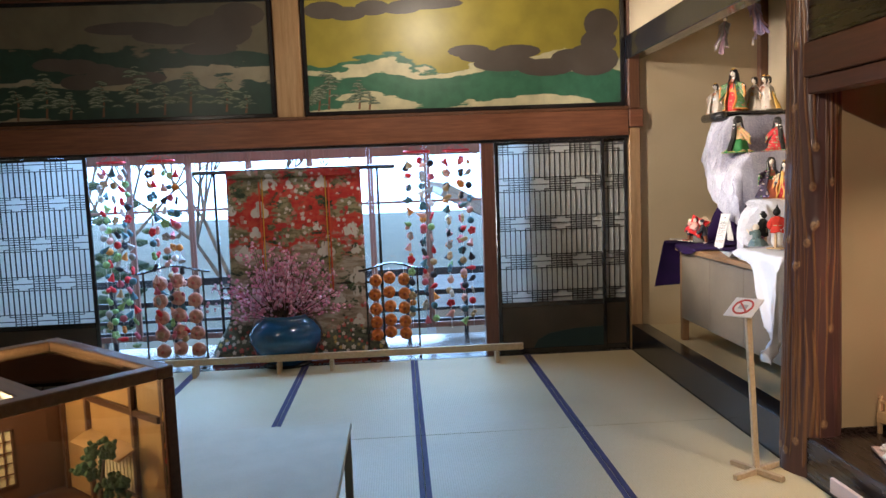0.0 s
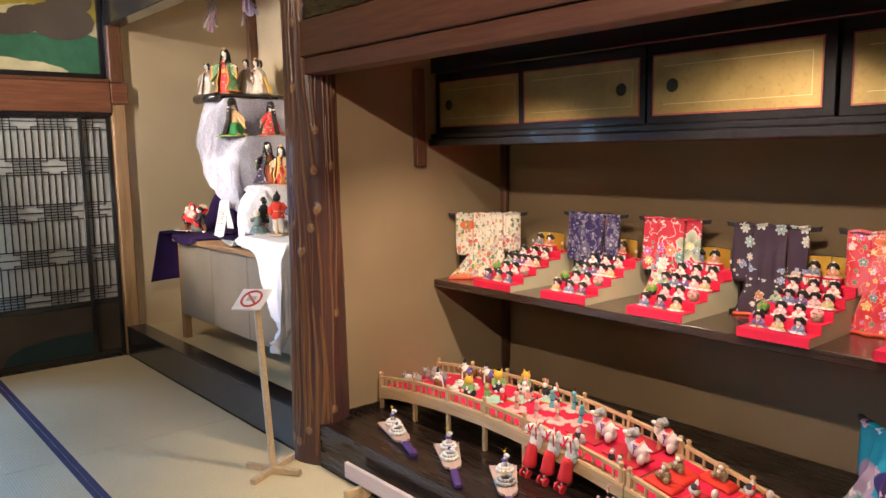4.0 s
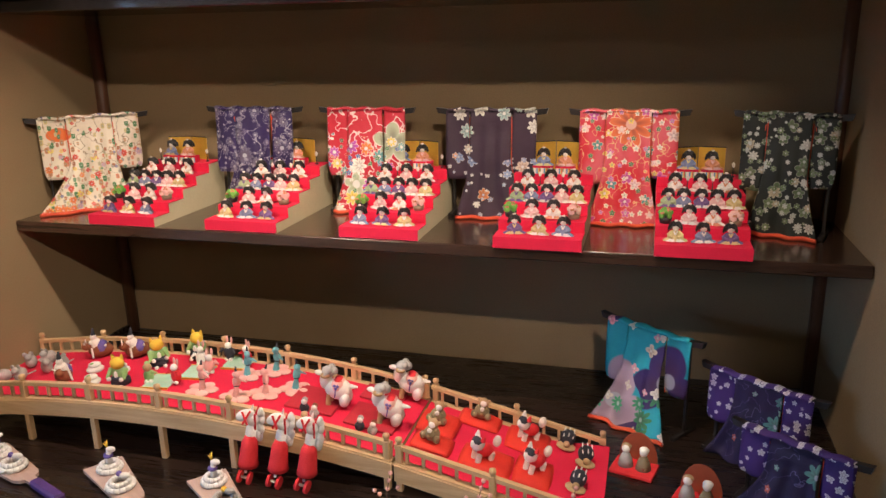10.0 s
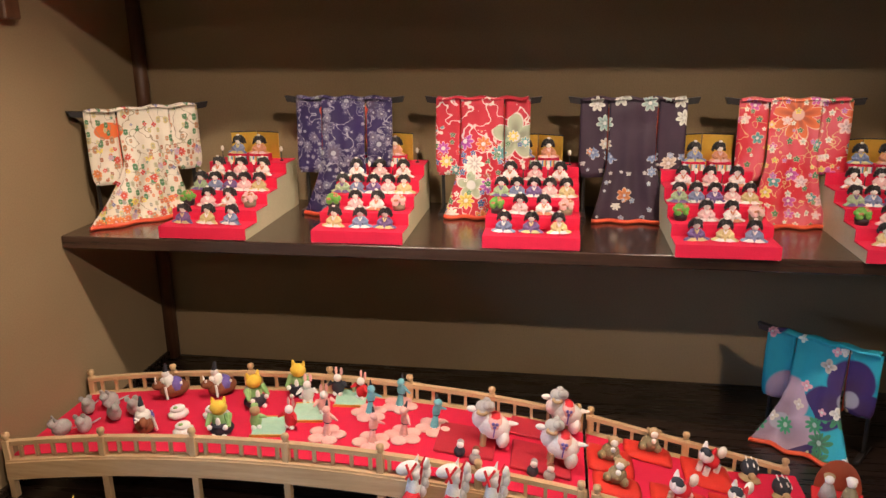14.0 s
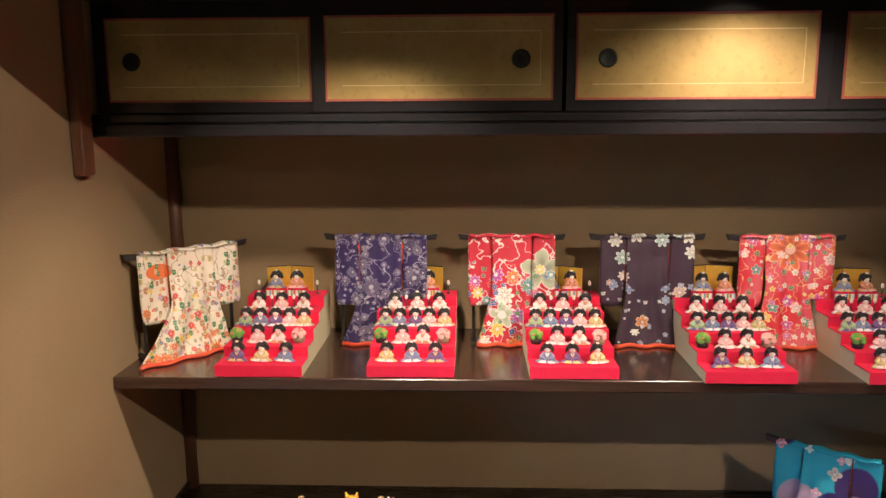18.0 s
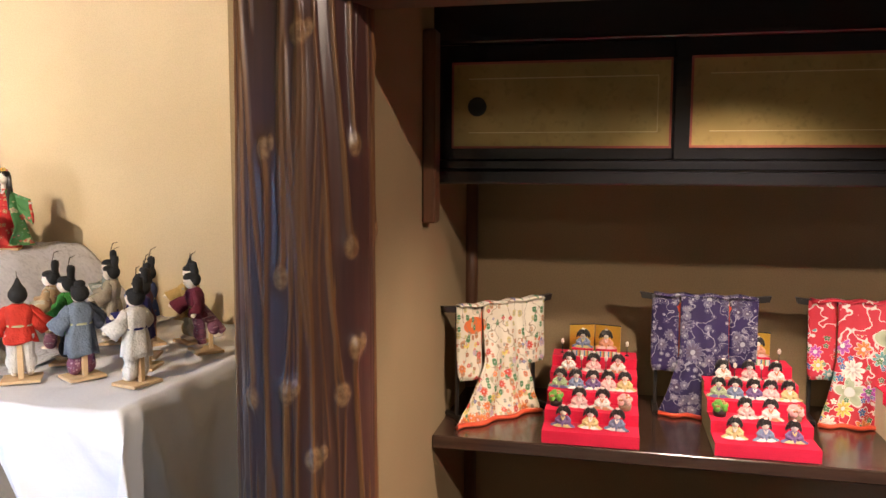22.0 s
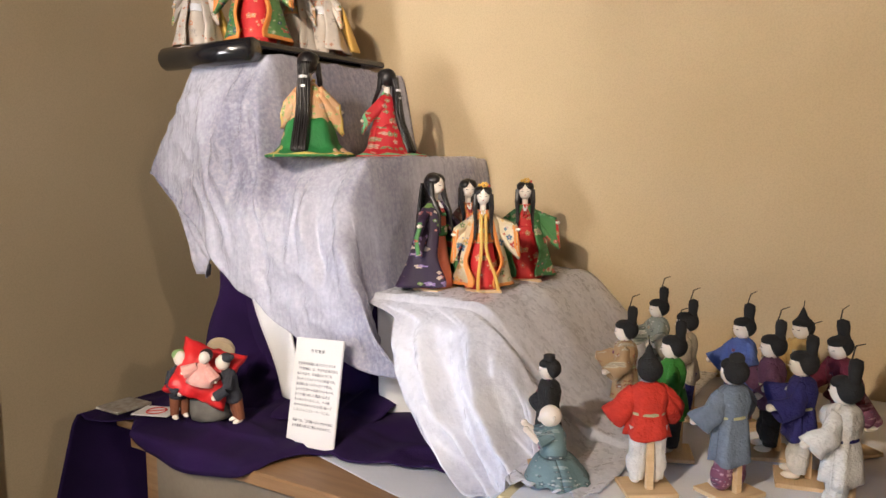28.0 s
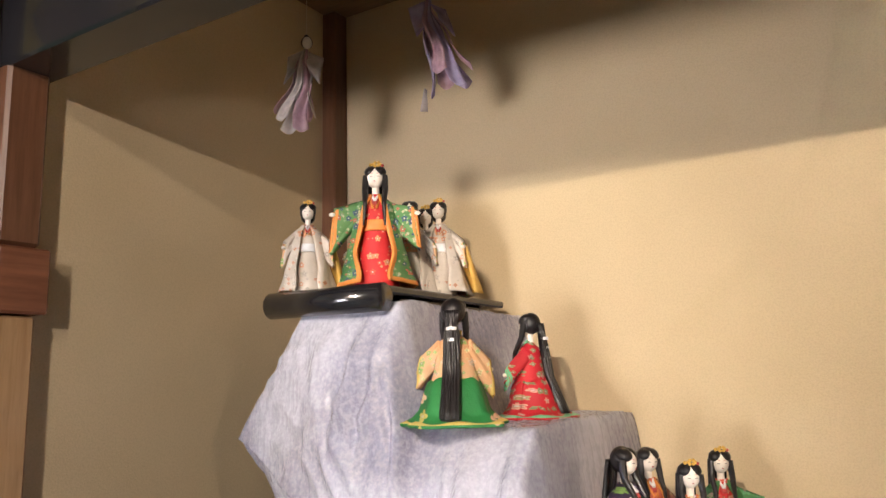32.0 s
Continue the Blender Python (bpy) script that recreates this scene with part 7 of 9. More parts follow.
    ball((0, -0.0035, 0.2055), 0.0195, bm, SKIN, 16, 11, (0.90, 0.97, 1.12))
    ball((0, -0.0235, 0.2030), 0.0017, bm, SKIN, 6, 4)
    ball((0, 0.0055, 0.2095), 0.0215, bm, CAP, 16, 11, (1.0, 0.95, 1.02))
    ball((0, -0.004, 0.2190), 0.0165, bm, CAP, 14, 9, (1.1, 1.1, 0.72))
    if hat == "tall":
        lathe([(0.0145, 0.220), (0.0118, 0.230), (0.0140, 0.246), (0.0125, 0.257), (0.0, 0.262)], 14, bm, CAP, m=Matrix.Translation((0, 0.003, 0)) @ Euler((-0.04, 0, 0)).to_matrix().to_4x4(), squash=0.75)
        rod((0, 0.006, 0.256), (0.003, 0.012, 0.281), 0.0013, 0.0011, 6, bm, CAP)
        rod((0.003, 0.012, 0.281), (0.005, 0.026, 0.287), 0.0011, 0.0007, 6, bm, CAP)
    elif hat == "peak":
        lathe([(0.0190, 0.216), (0.0150, 0.226), (0.0085, 0.236), (0.0045, 0.247), (0.0, 0.256)], 14, bm, CAP)
        rod((0, 0.0, 0.250), (0.002, 0.0, 0.268), 0.0012, 0.0008, 6, bm, CAP)
    elif hat == "bun":
        ball((0, 0.006, 0.233), 0.0125, bm, CAP, 12, 8, (1.1, 1, 0.8))
    else:
        lathe([(0.0125, 0.222), (0.0125, 0.240), (0.0, 0.242)], 12, bm, CAP)
    s = h / 0.270
    bmesh.ops.transform(bm, matrix=Matrix.Diagonal((1.03 * s, 1.03 * s, s, 1)), verts=bm.verts)
    ob = thing("courtier_doll", bm, [LINEN[robe], LINEN[legs], M_FACE, M_HAIR, LINEN[cord], M_CAP], f"standing cloth courtier in {word} with a black cap", "doll", "courtiers on wooden bases")
    ob.matrix_basis = pose(x, y, 0.9948, 0, 0, turn) @ pose(0, 0, 0, bend, 0, 0)
    return ob


courtier(1.955, 4.270, 125, "scarlet", "white", "peak", "a bright scarlet tunic", ((0.7, 0.4), (0.7, 0.2)), 0.090, seed=1)
courtier(2.015, 4.143, 150, "greyblue", "print", "bun", "a grey blue tunic", ((0.9, 0.5), (0.6, 0.3)), 0.052, seed=2)
courtier(1.995, 3.972, 165, "white", "white", "tall", "a white tunic", ((1.0, 0.9), (0.7, 0.4)), 0.060, cord="navy", seed=3)
courtier(2.345, 3.985, 228, "maroon", "print", "tall", "a maroon tunic", ((0.5, 1.0), (0.4, 0.3)), 0.105, 10.0, 0.9, seed=4)
courtier(2.450, 4.092, 240, "ochre", "beige", "peak", "an ochre robe", ((0.4, 0.9), (0.4, 0.8)), 0.070, seed=5)
courtier(2.390, 4.200, 230, "blue", "print", "tall", "a blue robe", ((0.4, 0.7), (0.4, 0.7)), 0.080, seed=6)
courtier(2.135, 4.050, 192, "navy", "white", "tall", "a navy robe", ((0.5, 1.0), (0.5, 0.9)), 0.075, seed=7)
courtier(2.245, 4.118, 200, "plum", "black", "tall", "a plum robe", ((0.7, 0.4), (0.5, 0.4)), 0.090, seed=8)
courtier(2.140, 4.280, 202, "green", "black", "tall", "a bright green tunic", ((0.5, 0.8), (0.6, 0.3)), 0.075, seed=9)
courtier(2.385, 4.320, 206, "beige", "navy", "tall", "a beige robe", ((0.5, 1.0), (0.5, 0.8)), 0.078, seed=10)
courtier(2.235, 4.408, 205, "tan", "print", "tall", "a tan brocade robe", ((0.4, 0.9), (0.4, 0.7)), 0.060, seed=11)
courtier(2.520, 4.424, 222, "greyprint", "beige", "tall", "a grey patterned robe", ((0.4, 0.9), (0.4, 0.7)), 0.070, seed=12)
courtier(1.965, 4.462, 214, "black", "print", "box", "a black robe", ((0.3, 0.2), (0.3, 0.2)), 0.060, cord="black", h=0.232, seed=13)

bm = bmesh.new()
sheet(lambda u, v: ((0.030 + 0.026 * v * (1 + 0.18 * math.sin(4 * u * 6.283 + 1))) * math.cos(u * 6.283), (0.024 + 0.034 * v * (1 + 0.18 * math.sin(3 * u * 6.283))) * math.sin(u * 6.283) + 0.012 * v, 0.048 - 0.046 * v ** 1.6 + 0.004 * math.sin(9 * u * 6.283) * v), 36, 10, 0.006, bm, 0)
lathe([(0.034, 0.030), (0.028, 0.060), (0.027, 0.085), (0.018, 0.100), (0.009, 0.106)], 16, bm, 0, squash=0.85)
ball((0, -0.006, 0.120), 0.0195, bm, 1, 16, 11, (0.92, 1.05, 1.02))
for q in (-1, 1):
    ball((q * 0.018, -0.002, 0.120), 0.005, bm, 1, 8, 6, (0.5, 0.8, 1.2))
    rod((q * 0.020, -0.004, 0.092), (q * 0.026, -0.030, 0.082), 0.010, 0.012, 10, bm, 0)
    rod((q * 0.026, -0.030, 0.082), (q * 0.018, -0.050, 0.100), 0.0065, 0.005, 9, bm, 1)
    ball((q * 0.018, -0.051, 0.102), 0.0065, bm, 1, 8, 6)
ob = thing("kneeling_doll", bm, [LINEN["teal"], M_FACE], "kneeling bald cloth doll in a teal robe", "doll")
ob.matrix_basis = pose(1.905, 4.425, 0.9865, 0, 0, 212)

# ---- baby in the log group ----
M_STUMP = plain("grey_stump_bark", (0.11, 0.105, 0.095), (0.17, 0.16, 0.145), 30, 0.9, 90, 0.8)
M_DISC = plain("pale_cut_wood", (0.52, 0.40, 0.26), (0.60, 0.48, 0.33), 20, 0.7)
M_SATIN = plain("red_satin", (0.62, 0.012, 0.018), (0.70, 0.03, 0.03), 14, 0.38, 120, 0.1)
group_m = pose(1.928, 5.362, 0.934, 0, 0, -62)
stump = empty("log_stump", group_m, "short grey log stump with a pale cut end", "stump")
part("bark", lathe([(0.0, 0.0), (0.050, 0.0), (0.053, 0.012), (0.051, 0.055), (0.0, 0.057)], 20), M_STUMP, stump, smooth=True)
part("cut_disc", rod((0.008, 0.046, 0.150), (0.006, 0.060, 0.156), 0.036, 0.036, 24), M_DISC, stump)
part("split_half", lathe([(0.044, 0.057), (0.040, 0.100), (0.034, 0.150)], 16, m=Matrix.Translation((0, 0.030, 0)), squash=0.5), M_STUMP, stump, smooth=True)


def satin(u, v):
    a, b = 2 * u - 1, 2 * v - 1
    puff = max(0.0, (1 - abs(a) ** 3) * (1 - abs(b) ** 3)) ** 0.6
    corner = 1 + 0.22 * (abs(a * b)) ** 2
    lean = 0.96
    w = Vector((a * 0.066 * corner, 0, b * 0.052 * corner))
    return (w.x * 0.94 + w.z * 0.34, -0.018 - 0.026 * puff - 0.030 * (1 - v) + 0.012 * b + wob((a, b, 3), 0.008, 3), 0.118 + w.z * lean - w.x * 0.30 + wob((a, b, 1), 0.005, 4))


pad = thing("satin_cushion", sheet(satin, 22, 22, 0.010), M_SATIN, "scarlet satin cushion with pulled out corners against the stump", "cushion")
pad.matrix_basis = group_m
bm = bmesh.new()
lathe([(0.0, 0.0), (0.034, 0.004), (0.030, 0.020), (0.020, 0.044), (0.012, 0.058), (0.0, 0.060)], 16, bm, 0, squash=0.75)
for q in (-1, 1):
    rod((q * 0.012, -0.006, 0.046), (q * 0.040, -0.014, 0.026), 0.011, 0.016, 10, bm, 0)
    ball((q * 0.042, -0.015, 0.023), 0.0032, bm, 1, 8, 6)
ball((0, -0.008, 0.072), 0.0145, bm, 1, 14, 10, (0.95, 1, 1.08))
ball((0, 0.000, 0.0765), 0.0160, bm, 2, 14, 10)
ball((0, -0.016, 0.008), 0.014, bm, 3, 10, 7, (1.3, 0.6, 0.7))
ob = thing("baby_doll", bm, [C_PINK, M_FACE, M_HAIR, C_RED], "small baby doll in pink lying on the red cushion", "doll")
ob.matrix_basis = group_m @ pose(0.0, -0.074, 0.098, -6, 14, 0)
for x, y, a, hatc, bend, lift in ((-0.078, -0.012, 40, C_GREEN, 8, 0.015), (0.082, -0.030, -50, C_DARK, 12, 0.0)):
    bm = bmesh.new()
    for q in (-1, 1):
        rod((q * 0.013, 0.0, 0.008), (q * 0.010, 0.002, 0.062), 0.010, 0.015, 10, bm, 3)
        ball((q * 0.013, -0.008, 0.006), 0.0085, bm, 1, 8, 6, (0.9, 1.7, 0.7))
    lathe([(0.024, 0.054), (0.027, 0.062), (0.022, 0.085), (0.026, 0.110), (0.022, 0.128), (0.009, 0.138)], 14, bm, 0, squash=0.78)
    for q in (-1, 1):
        rod((q * 0.020, -0.002, 0.124), (q * 0.030, -0.020, 0.098), 0.0105, 0.0125, 10, bm, 0)
        rod((q * 0.030, -0.020, 0.098), (q * 0.016, -0.046, 0.086), 0.0120, 0.0130, 10, bm, 0)
        ball((q * 0.014, -0.050, 0.084), 0.0070, bm, 1, 8, 6)
    ball((0, -0.005, 0.156), 0.0180, bm, 1, 14, 10, (0.92, 0.98, 1.08))
    ball((0, 0.003, 0.163), 0.0185, bm, 2, 14, 10, (1, 1, 0.72))
    ball((0.012, 0.016, 0.165), 0.006, bm, 2, 8, 6)
    ob = thing("elder_doll", bm, [C_DARK, M_FACE, hatc, C_BROWN], "standing cloth elder doll in dark work clothes", "doll", "elder dolls by the stump")
    ob.matrix_basis = group_m @ pose(x, y, lift * 0, 0, 0, a) @ pose(0, 0, 0, bend, 0, 0)

# ---- cards and leaflets ----
M_PAPER = plain("white_card", (0.76, 0.75, 0.74), (0.80, 0.79, 0.78), 4, 0.6, 200, 0.02, vary=0.02)
M_INK = plain("ink", (0.10, 0.10, 0.11), (0.14, 0.14, 0.15), 30, 0.7)
M_PRINT_GREY = plain("grey_print", (0.42, 0.42, 0.44), (0.48, 0.48, 0.5), 30, 0.7)
M_PRINT_DARK = plain("dark_print", (0.16, 0.16, 0.18), (0.2, 0.2, 0.22), 30, 0.7)
M_SIGN_RED = plain("sign_red", (0.55, 0.06, 0.06), (0.6, 0.08, 0.07), 20, 0.6)
cm = pose(1.925, 5.035, 0.918, 0, 0, -91) @ pose(0, 0, 0, -14, -3, 0)
card = empty("story_card", cm, "white printed card leaning on the purple cloth", "card")
part("card_board", box(-0.073, 0.073, -0.003, 0.003, 0.0, 0.246, 0.001), M_PAPER, card)


def writing(body, size, m, parent, material, name="print_line"):
    """A line of printed letters as a flat mesh, laid in the xz plane of its parent."""
    curve = bpy.data.curves.new("line", "FONT")
    curve.body, curve.size, curve.resolution_u, curve.extrude = body, size, 1, 0.0003
    ob = bpy.data.objects.new("line", curve)
    scene.collection.objects.link(ob)
    bpy.context.view_layer.update()
    mesh = bpy.data.meshes.new_from_object(ob)
    bpy.data.objects.remove(ob)
    bpy.data.curves.remove(curve)
    mesh.materials.clear()
    mesh.materials.append(material)
    mesh.transform(m @ Euler((math.pi / 2, 0, 0)).to_matrix().to_4x4())
    line = new(name, mesh)
    line.parent = parent
    return tagged(line)


writing("竹 取 物 語", 0.0088, Matrix.Translation((-0.022, -0.0034, 0.214)), card, M_INK, "title_line")
TALE = ["平安時代前期に成立したとされる", "「竹取物語」は、作者や正確な成立", "年も未詳で、日本最古のSFとも", "言われるミステリアスな作品です。", "翁夫婦に育てられたかぐや姫は、", "五人の公達から求婚されるものの、", "かぐや姫が出した難題に応える", "ものはいませんでした。その後", "帝からも求められるも月に帰って", "しまうというストーリーでした。", "", "本展では、江戸崎つるしびなの会に", "よる創作人形でご覧いただきます。"]
for k, words in enumerate(TALE):
    if words:
        writing(words, 0.0078, Matrix.Translation((-0.059, -0.0034, 0.184 - 0.0118 * k)), card, M_PRINT_DARK)


def no_photo(m, w, parent=None):
    bm = bmesh.new()
    ring = [Vector((w * 0.40 * math.cos(a * math.pi / 12), w * 0.40 * math.sin(a * math.pi / 12), 0.0)) for a in range(25)]
    for a, b in zip(ring, ring[1:]):
        rod(m @ a, m @ b, w * 0.045, w * 0.045, 5, bm)
    rod(m @ Vector((-w * 0.28, w * 0.28, 0)), m @ Vector((w * 0.28, -w * 0.28, 0)), w * 0.045, w * 0.045, 5, bm)
    return bm


leaf = thing("leaflet", box(1.80, 1.90, 5.56, 5.65, 0.937, 0.944, 0.001), plain("leaflet_print", (0.30, 0.24, 0.18), (0.5, 0.46, 0.4), 60, 0.5), "small printed leaflet lying on purple cloth", "leaflet")
ncard = thing("notice_card", turned_box((0.07, 0.10, 0.003), pose(1.87, 5.50, 0.9375, 0, 0, 20), 0.0005), M_PAPER, "small white notice card with a red ring", "card")
part("red_ring", no_photo(pose(1.87, 5.50, 0.9385), 0.06), M_SIGN_RED, ncard)

# ---- standing notice on a post ----
sign = empty("notice_stand", pose(1.398, 3.365, 0, -1.4, -2.6, 0), "small white no photography notice on a wooden post", "sign")
part("post", box(-0.013, 0.013, -0.013, 0.013, 0.03, 0.795, 0.003), M_PALE_WOOD, sign)
for a in (25, 115):
    part("foot", turned_box((0.30, 0.028, 0.028), pose(0, 0, 0.0145 + (0.001 if a == 25 else 0.0), 0, 0, a), 0.003), M_PALE_WOOD, sign)
bmat = pose(-0.01, 0.02, 0.812, 0, 0, -60) @ pose(0, 0, 0, 32, 0, 0)
board = part("notice_board", turned_box((0.15, 0.13, 0.008), bmat, 0.001), M_PAPER, sign, "white board with a red ring")
part("red_ring", no_photo(bmat @ pose(0, 0, 0.005), 0.12), M_SIGN_RED, board)
part("camera_mark", turned_box((0.045, 0.028, 0.002), bmat @ pose(0, 0, 0.0055), 0), M_PRINT_GREY, board)

# ---- dolls hanging from threads ----
def gauze(name, a, b):
    n = Nodes(name)
    c = n.mix(n.step(n.noise(26, 3), 0.35, 0.65), a, b)
    n.bump(n.noise(60, 4, stretch=(1, 1, 0.3)), 0.4, 0.004)
    return n.done(c, 0.6, 0.0, Alpha=n.math("MULTIPLY_ADD", n.noise(40, 2), 0.5, 0.5))


M_GAUZE_P = gauze("pink_gauze", (0.55, 0.33, 0.40), (0.64, 0.43, 0.48))
M_GAUZE_L = gauze("lilac_gauze", (0.42, 0.33, 0.52), (0.50, 0.42, 0.58))
M_GAUZE_W = gauze("white_gauze", (0.56, 0.49, 0.46), (0.64, 0.57, 0.54))


def hanging_doll(x, y, z, length, lean, mats, seed):
    """A small doll in floating gauze; its head is at the top, z is the lowest hem."""
    bm = bmesh.new()
    top = length
    for k in range(6):
        a0 = k * 1.05 + seed
        reach = 0.72 + 0.28 * ((k * 7 + int(seed)) % 5) / 4

        def panel(u, v, a0=a0, reach=reach, k=k):
            r = 0.012 + 0.020 * v + 0.020 * v * v
            a = a0 + (u - 0.5) * (1.25 - 0.3 * v)
            drop = (top - 0.045) * v * reach
            return (r * math.cos(a) + lean * v ** 1.4 + 0.006 * math.sin(9 * v + k), 0.75 * r * math.sin(a) + 0.006 * math.sin(7 * u + 5 * v), top - 0.040 - drop - 0.010 * math.sin(u * math.pi) * v)
        sheet(panel, 7, 14, 0.0016, bm, k % 2)
    for q in (-1, 1):
        sheet(lambda u, v, q=q: (q * (0.010 + 0.040 * u) + lean * 0.35 * v, -0.004 + 0.008 * math.sin(v * 5 + q), top - 0.044 - 0.018 * u - 0.080 * v * (0.6 + 0.4 * u)), 5, 8, 0.003, bm, 1)
    ball((0.004, -0.008, top - 0.020), 0.0155, bm, 2, 14, 10, (0.88, 0.95, 1.12))
    ball((0.002, -0.001, top - 0.016), 0.0175, bm, 3, 14, 10, (0.98, 0.95, 1.0))
    ball((0.0, 0.004, top + 0.003), 0.0075, bm, 3, 9, 7)
    rod((0.0, 0.002, top), (0.0, 0.002, 2.948 - z), 0.0005, 0.0005, 4, bm, 2)
    ob = thing("hanging_doll", bm, [*mats, M_FACE, M_HAIR], "gauze clad cloth doll hanging on a thread", "doll", "hanging dolls")
    ob.matrix_basis = pose(x, y, z, 0, 0, -58)
    return ob


hanging_doll(2.30, 5.775, 2.352, 0.285, -0.030, (M_GAUZE_P, M_GAUZE_W), 1.0)
hanging_doll(2.35, 5.395, 2.395, 0.300, 0.062, (M_GAUZE_P, M_GAUZE_L), 2.0)
thing("gauze_ribbon", sheet(lambda u, v: (2.35 + 0.012 * (u - 0.5), 5.405 + 0.014 * v - 0.016 * u * v, 2.415 - 0.060 * v), 3, 8, 0.0016), M_GAUZE_W, "short white gauze ribbon hanging below a doll", "ribbon")

# ---- window bay ----
M_SASH = wood("window_sash_wood", (0.24, 0.11, 0.085), (0.32, 0.16, 0.12), "z", 0.5)
M_JAMB = wood("jamb_wood", (0.13, 0.05, 0.035), (0.19, 0.08, 0.055), "z", 0.45)
M_BAYFLOOR = wood("bay_floor_wood", (0.035, 0.025, 0.022), (0.06, 0.042, 0.035), "x", 0.22, coat=0.5)
thing("bay_floor", box(-3.7, 0.75, 6.065, 7.0, -0.12, 0.0), M_BAYFLOOR, kind=SHELL)
thing("bay_ceiling", box(-3.7, 0.75, 6.14, 7.05, 2.02, 2.08), M_WOOD_RED, kind=SHELL)
thing("wall_bay_right", box(0.70, 0.80, 6.12, 7.05, -0.1, 2.02), M_PLASTER, kind=SHELL)
thing("wall_bay_left", box(-3.8, -3.7, 6.06, 7.05, -0.1, 2.02), M_PLASTER, kind=SHELL)
thing("wall_behind_shoji", box(0.80, 1.70, 6.12, 6.2, -0.1, 2.02), M_PLASTER, kind=SHELL)
thing("wall_window_end", box(0.55, 0.70, 6.93, 7.0, 0.0, 2.02), M_PLASTER, kind=SHELL)
thing("wall_window_head", box(-3.7, 0.70, 6.92, 7.0, 1.79, 2.02), M_SASH, kind=SHELL)
thing("opening_jamb", box(0.395, 0.50, 6.015, 6.11, 0.0, 1.764, 0.006), M_JAMB, kind=SHELL)
thing("door_head_track", box(-5.0, 1.60, 6.005, 6.10, 1.742, 1.7645), M_LACQUER, kind=SHELL)
thing("door_sill_track", box(-5.0, 1.60, 6.003, 6.064, -0.05, 0.003), M_BLACK_WOOD, kind=SHELL)

M_GLASS = glass("pane_glass", (0.97, 0.99, 1.0), 1.35)
M_IRONBLACK = plain("dark_railing", (0.035, 0.03, 0.035), (0.05, 0.045, 0.05), 10, 0.4)

WX = [-3.25, -2.71, -2.17, -1.63, -1.08, -0.53, -0.01, 0.52]
for k in range(0, len(WX) - 1):
    x0, x1 = WX[k], WX[k + 1]
    win = empty(f"window_{k + 1}", pose(0, 0, 0), "", "")
    tagged(win, kind=SHELL)
    for x in (x0, x1 - 0.028):
        part("window_frame", box(x + 0.001, x + 0.027, 6.93, 6.965, 0.08, 1.789, 0.003), M_SASH, win)
    for z0, z1 in ((0.08, 0.13), (1.255, 1.279), (1.69, 1.789)):
        part("window_rail", box(x0 + 0.028, x1 - 0.029, 6.932, 6.962, z0, z1, 0.002), M_SASH, win)
    pane = part("pane", box(x0 + 0.027, x1 - 0.028, 6.946, 6.949, 0.13, 1.69), M_GLASS, win)
    pane.visible_shadow = False
    for cx, cz, full in ((x0 + 0.014, 1.267, True), (x0 + 0.028, 1.69, False), (x1 - 0.028, 1.69, False)):
        bm = bmesh.new()
        for r in (0.052, 0.036):
            arc = [Vector((cx + r * math.cos(a), 6.936, cz + r * math.sin(a))) for a in [2 * math.pi * j / 16 for j in range(17)]]
            for a, b in zip(arc, arc[1:]):
                if full or (a.z <= 1.70 and x0 + 0.02 < (a.x + b.x) / 2 < x1 - 0.02):
                    rod(a, b, 0.005, 0.005, 5, bm)
        part("fretwork", bm, M_JAMB, win)
balus = empty("balustrade", pose(0, 0, 0), "dark wooden balustrade outside the windows", "railing")
for z0, z1 in ((0.56, 0.63), (0.37, 0.42), (0.22, 0.25), (0.10, 0.14)):
    part("rail", box(-3.3, 0.53, 7.06, 7.10, z0, z1, 0.004), M_IRONBLACK, balus)
for x in (-3.0, -2.45, -1.9, -1.35, -0.8, -0.25, 0.3):
    part("baluster", box(x, x + 0.04, 7.065, 7.095, -0.05, 0.56, 0.003), M_IRONBLACK, balus)
part("sill_board", box(-3.3, 0.55, 7.002, 7.16, -0.10, -0.05), M_IRONBLACK, balus)

# ---- shoji screens ----
paper = bpy.data.materials.new("shoji_paper")
paper.use_nodes = True
nt = paper.node_tree
nt.nodes.clear()
out_, mixn, dif, tra, noi = (nt.nodes.new("ShaderNode" + k) for k in ("OutputMaterial", "MixShader", "BsdfDiffuse", "BsdfTranslucent", "TexNoise"))
noi.inputs["Scale"].default_value = 60
ramp = nt.nodes.new("ShaderNodeMix")
ramp.data_type = "RGBA"
ramp.inputs[6].default_value, ramp.inputs[7].default_value = (0.74, 0.74, 0.72, 1), (0.82, 0.82, 0.80, 1)
nt.links.new(noi.outputs[0], ramp.inputs[0])
nt.links.new(ramp.outputs[2], dif.inputs[0])
nt.links.new(ramp.outputs[2], tra.inputs[0])
mixn.inputs[0].default_value = 0.46
nt.links.new(dif.outputs[0], mixn.inputs[1])
nt.links.new(tra.outputs[0], mixn.inputs[2])
nt.links.new(mixn.outputs[0], out_.inputs[0])
M_SHOJI = paper
M_PICTURE = plain("dark_lower_panel", (0.045, 0.035, 0.025), (0.07, 0.05, 0.035), 3, 0.35, 90, 0.05)
M_TEAL = plain("teal_hill", (0.006, 0.028, 0.032), (0.01, 0.036, 0.04), 4, 0.4)
PZ0, PZ1 = 0.435, 1.722


